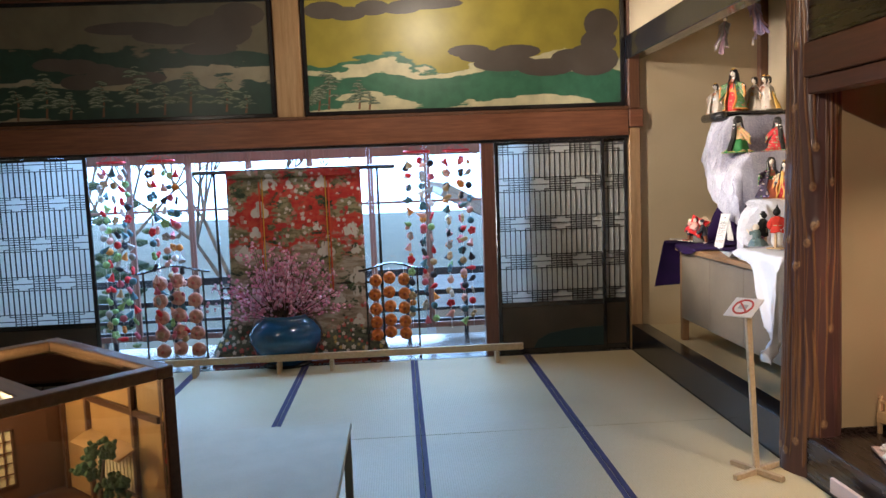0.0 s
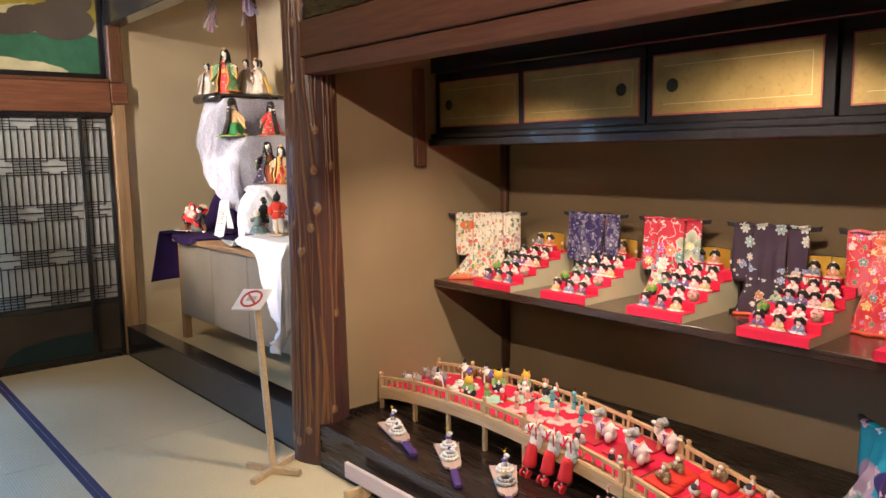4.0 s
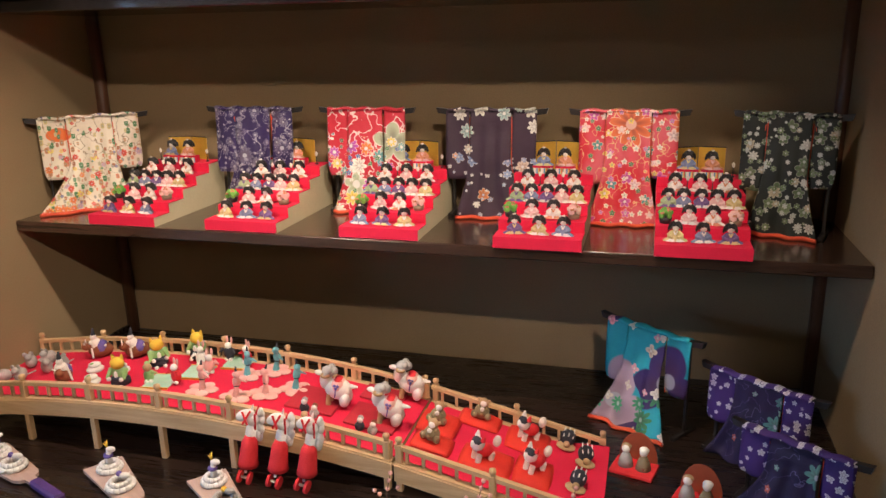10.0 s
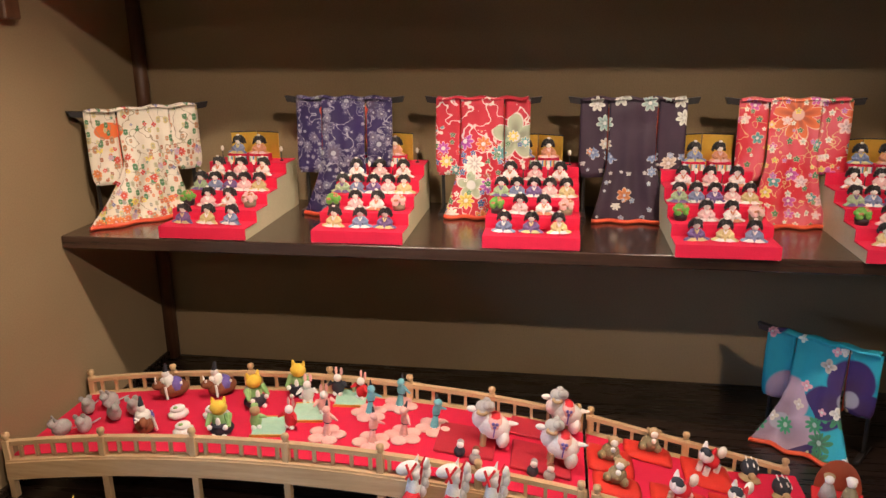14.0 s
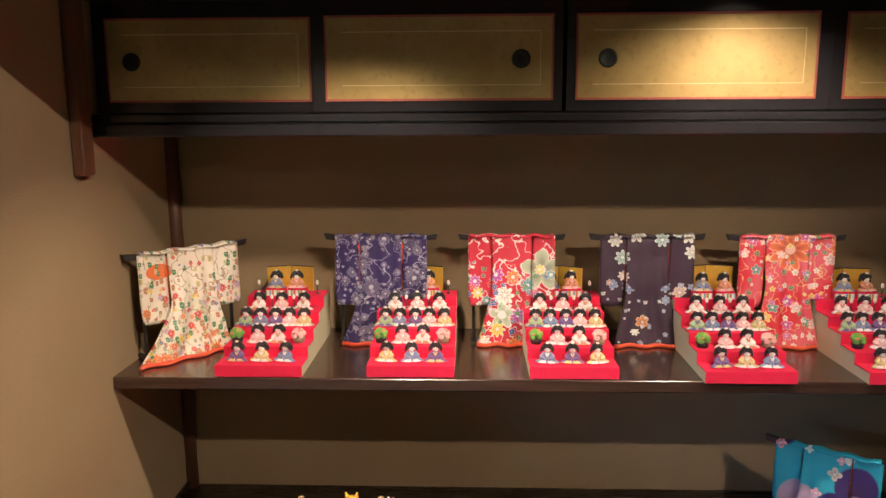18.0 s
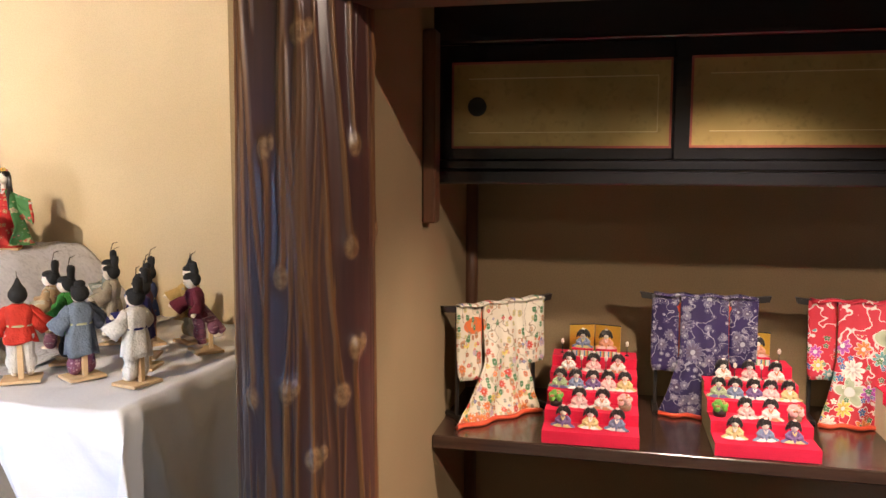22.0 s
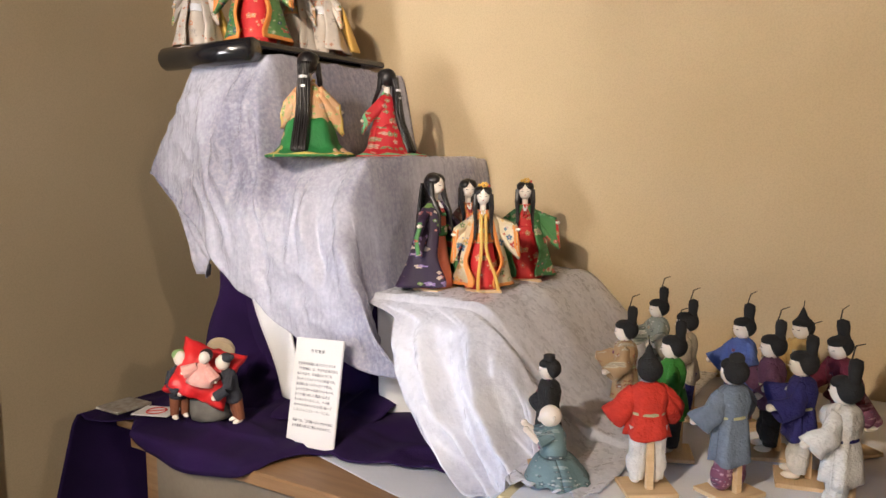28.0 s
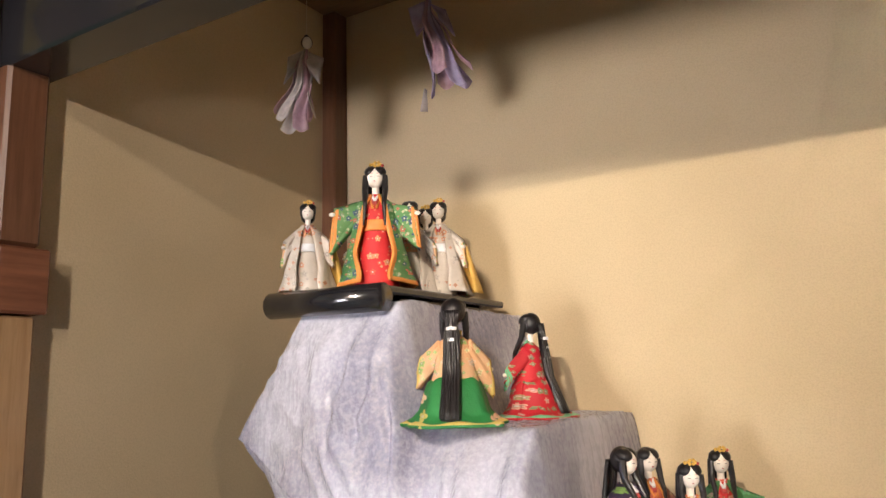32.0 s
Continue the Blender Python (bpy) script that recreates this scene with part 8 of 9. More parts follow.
def shoji(x0, x1, y, name):
    door = empty(name, pose(0, 0, 0), "", "")
    tagged(door, kind=SHELL)
    for a, b in ((x0, x0 + 0.030), (x1 - 0.030, x1)):
        part("stile", box(a, b, y, y + 0.024, 0.004, 1.741, 0.003), M_LACQUER, door)
    for z0, z1 in ((0.004, 0.05), (0.395, PZ0), (PZ1, 1.741)):
        part("door_rail", box(x0 + 0.030, x1 - 0.030, y + 0.001, y + 0.023, z0, z1, 0.002), M_LACQUER, door)
    part("paper", box(x0 + 0.030, x1 - 0.030, y + 0.016, y + 0.0175, PZ0, PZ1), M_SHOJI, door)
    low = part("lower_board", box(x0 + 0.030, x1 - 0.030, y + 0.008, y + 0.016, 0.05, 0.395), M_PICTURE, door)
    if x1 - x0 > 0.6:
        hill = [(x0 + 0.28, 0.05), (x1 - 0.031, 0.05), (x1 - 0.031, 0.21), (x0 + 0.62, 0.20), (x0 + 0.42, 0.17), (x0 + 0.32, 0.12)]
        part("painted_hill", slab(hill, 0.001, Matrix.Translation((0, y + 0.0072, 0))), M_TEAL, low)
    bars = bmesh.new()
    rows_ = (1.700, 1.395, 1.080, 0.768, 0.470)
    nb = int((x1 - x0 - 0.06) / 0.0405)
    dx = (x1 - x0 - 0.06) / nb
    for i in range(1, nb):
        x = x0 + 0.03 + i * dx
        for zt, zb in ((1.645, 1.450), (1.340, 1.135), (1.025, 0.823), (0.713, 0.525)):
            box(x - 0.0034, x + 0.0034, y + 0.006, y + 0.0155, zb, zt, 0, bars)
    left, right = x0 + 0.03, x1 - 0.03

    def lath(xa, xb, za, zb, front):
        xa, xb, za, zb = max(xa, left), min(xb, right), max(za, PZ0), min(zb, PZ1)
        if xb - xa > 0.002 and zb - za > 0.002:
            box(xa, xb, y + front, y + 0.0155, za, zb, 0, bars)

    # bands of stepped lozenges, every second band moved half a period along
    for k, r in enumerate(rows_):
        for o in (-0.055, 0.0, 0.055):
            lath(left, right, r + o - 0.0032, r + o + 0.0032, 0.008)
        for m in range(-1, nb // 8 + 2):
            c = left + dx * (8 * m + (4 if k % 2 else 0))
            for o, reach in ((0.038, 3.1), (0.020, 2.1), (-0.020, 2.1), (-0.038, 3.1)):
                lath(c - reach * dx, c + reach * dx, r + o - 0.0028, r + o + 0.0028, 0.0085)
            for q in range(-3, 4):
                for z0, z1 in (((-0.055, 0.055),) if abs(q) < 3 else ((0.038, 0.055), (-0.055, -0.038))):
                    lath(c + q * dx - 0.0028, c + q * dx + 0.0028, r + z0, r + z1, 0.009)
    part("lattice", bars, M_BLACKTRIM, door)
    return door


shoji(0.502, 1.40, 6.010, "door_1")
shoji(1.36, 1.598, 6.038, "door_2")
shoji(-3.62, -2.70, 6.010, "door_3")
shoji(-4.50, -3.58, 6.038, "door_4")

# ---- painted panels above the beam ----
def landscape(name, water, sky, snow, lift):
    n = Nodes(name)
    sx = n.n("SeparateXYZ", Vector=n.coord)
    warp = n.noise(2.2, 5, stretch=(0.7, 1, 2.4), rough=0.5)
    h = n.math("ADD", n.math("ADD", sx.outputs[2], lift), n.math("MULTIPLY", n.math("SUBTRACT", warp, 0.5), 0.60))
    tone = lambda c, scale: n.mix(n.step(n.noise(scale, 4), 0.35, 0.65), c, tuple(v * 1.28 for v in c))
    c = tone(water, 14)
    c = n.mix(n.step(n.math("ADD", h, n.math("MULTIPLY", sx.outputs[0], 0.06)), 2.43, 2.44), c, tone(sky, 5))
    band = n.math("MULTIPLY", n.step(h, 2.34, 2.347), n.math("SUBTRACT", 1.0, n.step(h, 2.415, 2.422)))
    c = n.mix(band, c, tone(snow, 9))
    c = n.mix(n.math("SUBTRACT", 1.0, n.step(h, 2.07, 2.08)), c, tone(snow, 11))
    n.bump(n.noise(200, 2), 0.05, 0.001)
    return n.done(c, 0.38)


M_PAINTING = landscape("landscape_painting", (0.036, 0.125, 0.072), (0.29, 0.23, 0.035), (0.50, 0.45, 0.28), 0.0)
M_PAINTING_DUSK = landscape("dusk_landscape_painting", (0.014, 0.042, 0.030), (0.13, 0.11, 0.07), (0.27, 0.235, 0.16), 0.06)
M_CLOUD = plain("painted_cloud_brown", (0.075, 0.058, 0.048), (0.10, 0.08, 0.066), 3, 0.4, 120, 0.03)
M_PINELEAF = plain("painted_pine_green", (0.05, 0.085, 0.05), (0.11, 0.15, 0.09), 14, 0.5, 90, 0.02, vary=0.4)
M_PINESNOW = plain("painted_pine_pale", (0.26, 0.29, 0.21), (0.36, 0.38, 0.29), 14, 0.5, 90, 0.02)
M_PINETRUNK = plain("painted_trunk", (0.16, 0.07, 0.035), (0.22, 0.10, 0.05), 14, 0.5)
prng = random.Random(21)


def ellipse(cx, cz, rx, rz, y, bm, mat=0, half=False):
    n_ = 14
    pts = [(cx + rx * math.cos(a), cz + rz * math.sin(a)) for a in [(math.pi if half else 2 * math.pi) * k / n_ for k in range(n_ + (1 if half else 0))]]
    slab(pts, 0.0006, Matrix.Translation((0, y, 0)), bm, mat)


def painted_pine(x, z, h, parent):
    bm = bmesh.new()
    slab([(x - 0.008, z), (x + 0.010, z), (x + 0.022, z + h * 0.5), (x + 0.004, z + h * 0.9), (x - 0.002, z + h * 0.9), (x + 0.008, z + h * 0.5)], 0.0006, Matrix.Translation((0, 6.0472, 0)), bm, 2)
    for k in range(9):
        t = k / 8
        for j in range(2 if k < 8 else 1):
            cx, cz = x + prng.uniform(-1, 1) * h * 0.42 * (1.1 - t), z + h * (0.25 + 0.72 * t) + prng.uniform(-0.01, 0.01)
            w = h * prng.uniform(0.14, 0.24) * (1.15 - 0.5 * t)
            lay = 6.0466 - 0.0005 * ((2 * k + j) % 9)
            ellipse(cx, cz, w, w * 0.42, lay, bm, 0, True)
            for q in range(5):
                ang = math.pi * (q + 0.5) / 5
                ex, ez = cx + w * 0.62 * math.cos(ang), cz + w * 0.26 * math.sin(ang)
                ellipse(ex, ez, w * 0.26, w * 0.085, lay - 0.0007, bm, 1, True)
    return part("painted_pine", bm, [M_PINELEAF, M_PINESNOW, M_PINETRUNK], parent)


def painted_cloud(lobes, parent):
    bm = bmesh.new()
    for k, (cx, cz, rx, rz) in enumerate(lobes):
        ellipse(cx, cz, rx, rz, 6.0470 - 0.0004 * k, bm)
    return part("painted_cloud", bm, M_CLOUD, parent)


for x0, x1 in ((-3.9, -1.21), (-0.985, 1.585)):
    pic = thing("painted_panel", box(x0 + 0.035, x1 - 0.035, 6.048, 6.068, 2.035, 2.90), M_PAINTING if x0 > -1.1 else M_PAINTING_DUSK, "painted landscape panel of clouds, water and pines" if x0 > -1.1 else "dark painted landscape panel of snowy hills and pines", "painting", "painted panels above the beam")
    for a, b, z0, z1 in ((x0, x1, 2.002, 2.035), (x0, x1, 2.90, 2.93), (x0, x0 + 0.034, 2.035, 2.90), (x1 - 0.034, x1, 2.035, 2.90)):
        part("black_frame", box(a, b, 6.0335, 6.068, z0, z1, 0.004), M_LACQUER, pic)
    right = x0 > -1.1
    for px, pz, ph in ([(-0.80, 2.05, 0.30), (-0.88, 2.04, 0.19), (-0.56, 2.045, 0.22), (-0.48, 2.04, 0.15)] if right else [(-1.60, 2.06, 0.26), (-1.45, 2.045, 0.16), (-1.88, 2.06, 0.32), (-2.08, 2.05, 0.25), (-2.29, 2.07, 0.36), (-2.55, 2.05, 0.28), (-2.98, 2.05, 0.34), (-3.2, 2.04, 0.25), (-2.8, 2.04, 0.2)]):
        painted_pine(px, pz, ph, pic)
    for lobes in ([[(-0.80, 2.82, 0.16, 0.07), (-0.62, 2.79, 0.15, 0.055), (-0.42, 2.83, 0.14, 0.06), (0.0, 2.85, 0.30, 0.045), (-0.2, 2.82, 0.16, 0.045)], [(0.33, 2.475, 0.17, 0.05), (0.45, 2.43, 0.2, 0.05), (0.62, 2.37, 0.26, 0.065), (0.72, 2.46, 0.19, 0.055), (0.95, 2.33, 0.24, 0.07), (1.15, 2.40, 0.16, 0.07), (1.32, 2.38, 0.22, 0.13), (1.38, 2.52, 0.15, 0.10), (1.40, 2.66, 0.14, 0.12)]] if right else [[(-2.9, 2.46, 0.16, 0.05), (-2.72, 2.44, 0.16, 0.06), (-2.55, 2.42, 0.12, 0.04)], [(-1.95, 2.66, 0.34, 0.07), (-1.62, 2.68, 0.26, 0.13), (-1.46, 2.80, 0.20, 0.10), (-2.3, 2.72, 0.35, 0.05), (-1.70, 2.55, 0.22, 0.05)], [(-2.45, 2.36, 0.22, 0.07), (-2.70, 2.32, 0.16, 0.06), (-2.22, 2.34, 0.18, 0.05)]]):
        painted_cloud(lobes, pic)
thing("post_between_paintings", box(-1.20, -0.995, 6.02, 6.069, 1.974, 2.95, 0.006), M_POST, kind=SHELL)
thing("upper_molding", box(-5.0, 1.60, 5.996, 6.068, 1.974, 1.998, 0.003), M_POST_DARK, kind=SHELL)

# ---- kimono on its rack ----
n = Nodes("crane_kimono")
sep = n.n("SeparateXYZ", Vector=n.coord)
sz = sep.outputs[2]
blot = n.noise(3.6, 5, stretch=(1, 1, 1.5), rough=0.6)
fleck = n.noise(15, 4, stretch=(1, 1, 2.0), rough=0.65)
c = n.mix(n.step(fleck, 0.42, 0.6), (0.52, 0.022, 0.02), (0.58, 0.075, 0.04))
olive = n.mix(n.step(fleck, 0.42, 0.58), (0.13, 0.12, 0.05), (0.34, 0.29, 0.17))
c = n.mix(n.step(blot, 0.50, 0.53), c, olive)
mid = n.step(n.math("SUBTRACT", 0.92, n.math("ADD", sz, n.math("MULTIPLY", n.math("SUBTRACT", blot, 0.5), 1.6))), 0.0, 0.10)
c = n.mix(mid, c, n.mix(n.step(n.noise(11, 5, stretch=(1, 1, 3.5)), 0.42, 0.58), (0.28, 0.21, 0.15), (0.48, 0.41, 0.33)))
pine = n.math("MULTIPLY", n.step(n.noise(7, 5, stretch=(1, 1, 1.8), rough=0.7), 0.56, 0.58), n.step(n.noise(2.6, 2), 0.46, 0.5))
c = n.mix(pine, c, n.mix(n.step(fleck, 0.45, 0.55), (0.018, 0.035, 0.016), (0.06, 0.10, 0.045)))
m2, col2, *_ = n.flowers(21, 0.44, 5, "xz", (3, 2))
spray = n.math("MULTIPLY", n.math("MULTIPLY", m2, n.step(col2.outputs[1], 0.25, 0.26)), n.step(n.noise(4.2, 2), 0.5, 0.54))
c = n.mix(spray, c, n.ramp(col2.outputs[0], [(0, (0.66, 0.58, 0.52)), (0.5, (0.56, 0.20, 0.16)), (0.75, (0.52, 0.04, 0.04))]))
m1, col1, *_ = n.flowers(5.2, 0.40, 3, "xz")
wing = n.math("MULTIPLY", m1, n.math("MULTIPLY", n.step(col1.outputs[1], 0.5, 0.51), n.step(n.noise(34, 2, stretch=(1, 1, 0.4)), 0.36, 0.42)))
c = n.mix(wing, c, (0.68, 0.64, 0.58))
dark = n.step(n.math("SUBTRACT", 0.62, n.math("ADD", sz, n.math("MULTIPLY", blot, 0.6))), 0.0, 0.05)
c = n.mix(n.math("MULTIPLY", dark, 0.9), c, n.mix(m2, n.mix(n.step(fleck, 0.48, 0.52), (0.02, 0.03, 0.018), (0.07, 0.09, 0.05)), n.ramp(col2.outputs[0], [(0, (0.62, 0.56, 0.5)), (0.45, (0.5, 0.06, 0.05)), (0.75, (0.42, 0.32, 0.10))])))
n.bump(n.noise(300, 1), 0.15, 0.001)
M_BIGKIMONO = n.done(c, 0.5)
rack = empty("kimono_rack", pose(0, 0, 0), "black lacquered rack that holds a long kimono", "rack")
part("crossbar", rod((-1.97, 6.33, 1.592), (-0.30, 6.33, 1.592), 0.019), M_LACQUER, rack, smooth=True)
for x in (-1.80, -0.45):
    part("upright", rod((x, 6.33, 0.03), (x, 6.33, 1.592), 0.013), M_LACQUER, rack, smooth=True)
    part("foot", box(x - 0.02, x + 0.02, 6.18, 6.50, 0.0005, 0.035, 0.004), M_LACQUER, rack)
part("lower_bar", rod((-1.80, 6.33, 0.62), (-0.45, 6.33, 0.62), 0.010), M_LACQUER, rack, smooth=True)
kim = empty("long_kimono", pose(0, 0, 0), "red and green crane patterned kimono hung on a rack", "kimono")


def big_body(u, v):
    half = 0.555 + 0.02 * v + 0.16 * smooth(0.72, 1.0, v)
    x = -1.145 + (u - 0.5) * 2 * half
    z = 1.54 - 1.515 * v
    y = 6.315 - 0.02 * math.sin(u * 14) * v - 0.10 * smooth(0.78, 1.0, v) + wob((u, v, 9), 0.012, 5)
    return (x, y, z)


part("garment_body", sheet(big_body, 40, 40, 0.008), M_BIGKIMONO, kim)
for q in (-0.26, 0.26):
    part("sleeve_seam", sheet(lambda u, v, q=q: (-1.145 + q + 0.02 * q * v + 0.009 * (u - 0.5), 6.296 - 0.012 * math.sin(v * 3), 1.53 - 0.98 * v), 2, 12, 0.004), M_GOLDLEAF, kim)
part("shoulder_fold", sheet(lambda u, v: (-1.145 + (u - 0.5) * 1.11, 6.325 + 0.022 * math.cos(v * math.pi), 1.535 + 0.075 * math.sin(v * math.pi) * 0.9), 20, 6, 0.006), M_BIGKIMONO, kim)
for x in (-1.43, -0.86):
    part("sleeve_seam", box(x - 0.006, x + 0.006, 6.285, 6.292, 0.55, 1.50), M_HEM, kim)


def big_hem(u, v):
    p = Vector(big_body(u, 1.0))
    a = v * 2 * math.pi
    return (p.x, p.y - 0.01 + 0.028 * math.cos(a), 0.028 + 0.026 * math.sin(a))


part("padded_hem", sheet(big_hem, 26, 8, 0.003), M_HEM, kim, "orange red padded hem")

# ---- vase and blossoms ----
M_GLAZE = plain("blue_glaze", (0.010, 0.075, 0.17), (0.016, 0.10, 0.22), 3, 0.15, 40, 0.02, vary=0.25, Coat_Weight=0.6)
vase = lathe([(0.0, 0.0), (0.17, 0.0), (0.18, 0.02), (0.26, 0.09), (0.302, 0.19), (0.298, 0.26), (0.245, 0.335), (0.195, 0.365), (0.190, 0.385), (0.205, 0.40), (0.196, 0.402), (0.175, 0.38), (0.0, 0.37)], 48)
ob = thing("vase", vase, M_GLAZE, "large round deep blue glazed vase holding pink blossoms", "vase", smooth=True)
ob.matrix_basis = pose(-1.25, 6.12, 0.022)
thing("vase_stand", lathe([(0, 0), (0.20, 0), (0.20, 0.021), (0, 0.021)], 24, m=Matrix.Translation((-1.25, 6.12, 0.0005))), M_LACQUER, "low round black stand under the vase", "stand")
rng = random.Random(5)
bouquet = empty("blossom_branches", pose(-1.25, 6.12, 0.41), "pink cherry blossom branches standing in the vase", "flowers")
stems, petals = bmesh.new(), bmesh.new()
tones = [plain("blossom_a", (0.74, 0.30, 0.42), (0.80, 0.42, 0.52), 30, 0.7), plain("blossom_b", (0.66, 0.20, 0.34), (0.72, 0.27, 0.42), 30, 0.7), plain("blossom_c", (0.78, 0.48, 0.64), (0.82, 0.56, 0.70), 30, 0.7)]
for k in range(120):
    a, el = rng.uniform(0, 2 * math.pi), rng.uniform(0.05, 1.5)
    L = rng.uniform(0.30, 0.76) * (1.0 if el > 0.5 else 1.05)
    tip = Vector((math.cos(a) * math.cos(el) * L, 0.42 * math.sin(a) * math.cos(el) * L, math.sin(el) * L * (1.06 if k % 6 == 0 else 0.85) - 0.03))
    base_ = Vector((0.10 * math.cos(a), 0.06 * math.sin(a), -0.02))
    rod(base_, tip, 0.004, 0.0015, 5, stems)
    for j in range(16):
        t = rng.uniform(0.30, 1.0)
        p = base_.lerp(tip, t) + Vector((rng.gauss(0, 0.026), rng.gauss(0, 0.02), rng.gauss(0, 0.026)))
        bmesh.ops.create_icosphere(petals, subdivisions=1, radius=rng.uniform(0.009, 0.017), matrix=Matrix.Translation(p) @ Euler((rng.uniform(0, 3), rng.uniform(0, 3), 0)).to_matrix().to_4x4() @ Matrix.Diagonal((1, 1, 0.45, 1)))
for i, f in enumerate(petals.faces):
    f.material_index = (i // 20) * 7 % 3
part("stem", stems, M_TWIG, bouquet)
part("blossoms", petals, tones, bouquet, kind="stuff")


# ---- stands with cloth balls ----
def ball_stand(x0, x1, y, zt, cols, rows_, r, material, label, word):
    st = empty("ball_stand", pose(0, 0, 0), label, "stand", "stands with cloth balls")
    for x in (x0 + 0.06, x1 - 0.06):
        part("leg", rod((x, y, 0.0005), (x, y, zt), 0.008), M_LACQUER, st)
        part("foot", box(x - 0.012, x + 0.012, y - 0.13, y + 0.10, 0.0005, 0.018, 0.003), M_LACQUER, st)
    bm = bmesh.new()
    pts = [Vector((x0 + (x1 - x0) * k / 14, y, zt + 0.055 * math.sin(math.pi * k / 14) ** 2)) for k in range(15)]
    for a, b in zip(pts, pts[1:]):
        rod(a, b, 0.009, 0.009, 6, bm)
    part("top_bar", bm, M_LACQUER, st)
    part("bottom_bar", rod((x0 + 0.06, y, 0.06), (x1 - 0.06, y, 0.06), 0.006), M_LACQUER, st)
    ballm = bmesh.new()
    ball((0, 0, 0), r, ballm, 0, 14, 10, (1, 0.8, 1))
    for k in range(5):
        a = k * 1.257
        ball((r * 0.55 * math.cos(a), -r * 0.52, r * 0.55 * math.sin(a)), r * 0.42, ballm, 0, 8, 6, (1, 0.5, 1))
    ball((0, -r * 0.82, 0), r * 0.25, ballm, 1, 8, 6)
    bmesh_ = finish("cloth_ball", ballm, material)
    for i, cx in enumerate(cols):
        part("string", rod((cx, y, rows_[-1] - 0.05), (cx, y, zt + 0.03), 0.0015, n=5), M_FACE, st)
        for k, cz in enumerate(rows_):
            share("cloth_ball", bmesh_, Matrix.Translation((cx + rng.uniform(-0.006, 0.006), y, cz + (0.018 if i % 2 else 0))), st)
    return st


M_BALL_PINK = [plain("pink_ball", (0.58, 0.24, 0.17), (0.66, 0.34, 0.25), 25, 0.7), plain("pink_ball_heart", (0.5, 0.10, 0.08), (0.55, 0.14, 0.1), 25, 0.7)]
M_BALL_ORANGE = [plain("orange_ball", (0.58, 0.14, 0.02), (0.66, 0.20, 0.04), 25, 0.7), plain("orange_ball_heart", (0.35, 0.06, 0.01), (0.4, 0.08, 0.02), 25, 0.7)]
ball_stand(-2.46, -1.86, 6.22, 0.785, (-2.27, -2.13, -1.99), (0.70, 0.555, 0.415, 0.275, 0.135), 0.060, M_BALL_PINK, "black stand hung with rows of pink cloth balls", "pink")
ball_stand(-0.64, -0.09, 6.22, 0.73, (-0.505, -0.385, -0.265), (0.645, 0.525, 0.405, 0.29, 0.185), 0.053, M_BALL_ORANGE, "black stand hung with rows of orange cloth balls", "orange")

# ---- hanging strings of cloth charms ----
CHARM = [C_RED, C_WHITE, C_PINK, C_DARK, C_TAN, C_GREEN, plain("orange_charm", (0.62, 0.20, 0.04), (0.68, 0.26, 0.06), 30, 0.8), C_GREY, plain("rose_charm", (0.55, 0.10, 0.14), (0.6, 0.14, 0.18), 30, 0.8), plain("teal_charm", (0.06, 0.16, 0.20), (0.09, 0.2, 0.24), 30, 0.8)]


def charm_mesh(kind, material):
    bm = bmesh.new()
    if kind == 0:
        ball((0, 0, 0), 0.030, bm, 0, 10, 8)
    elif kind == 1:
        ball((0, 0, 0), 0.026, bm, 0, 9, 7, (1.4, 0.7, 0.8))
        rod((0.02, 0, 0), (0.055, 0, 0.012), 0.014, 0.004, 6, bm)
    elif kind == 2:
        rod((0, 0, -0.035), (0, 0, 0.03), 0.032, 0.004, 7, bm)
    elif kind == 3:
        for k in range(5):
            ball((0.02 * math.cos(k * 1.257), 0, 0.02 * math.sin(k * 1.257)), 0.018, bm, 0, 8, 6, (1, 0.6, 1))
    else:
        ball((0, 0, 0.012), 0.018, bm, 0, 8, 6)
        ball((0, 0, -0.016), 0.024, bm, 0, 8, 6, (0.9, 0.8, 1.1))
    return finish("cloth_charm", bm, material)


charms = [[charm_mesh(k, m) for m in CHARM] for k in range(5)]
for cx, zt, zb, ns in ((-2.585, 1.70, 0.20, 5), (-2.19, 1.70, 0.12, 5), (-0.115, 1.70, 0.25, 5), (0.21, 1.70, 0.22, 5)):
    st = empty("hanging_charms", pose(0, 0, 0), "ring of strings hung with colourful cloth charms", "mobile", "hanging charm mobiles")
    bm = bmesh.new()
    ring = [Vector((cx + 0.105 * math.cos(a * math.pi / 10), 6.22 + 0.09 * math.sin(a * math.pi / 10), zt)) for a in range(21)]
    for a, b in zip(ring, ring[1:]):
        rod(a, b, 0.009, 0.009, 6, bm)
    part("hoop", bm, C_RED, st, "red wrapped hoop")
    for k in range(3):
        a = ring[k * 6]
        part("hanger", rod(a, (cx, 6.22, zt + 0.062), 0.002, n=5), C_RED, st)
    for k in range(ns):
        a = ring[k * 4]
        part("string", rod((a.x, a.y, zb), (a.x, a.y, zt), 0.0012, n=4), C_WHITE, st)
        z = zt - 0.07 - rng.uniform(0, 0.05)
        while z > zb + 0.03 + (0.08 * (k % 2)):
            share("cloth_charm", charms[rng.randrange(5)][rng.randrange(len(CHARM))], Matrix.Translation((a.x + rng.uniform(-0.008, 0.008), a.y, z)) @ Euler((rng.uniform(-0.5, 0.5), rng.uniform(-0.8, 0.8), rng.uniform(0, 6.28))).to_matrix().to_4x4(), st)
            z -= rng.uniform(0.082, 0.115)

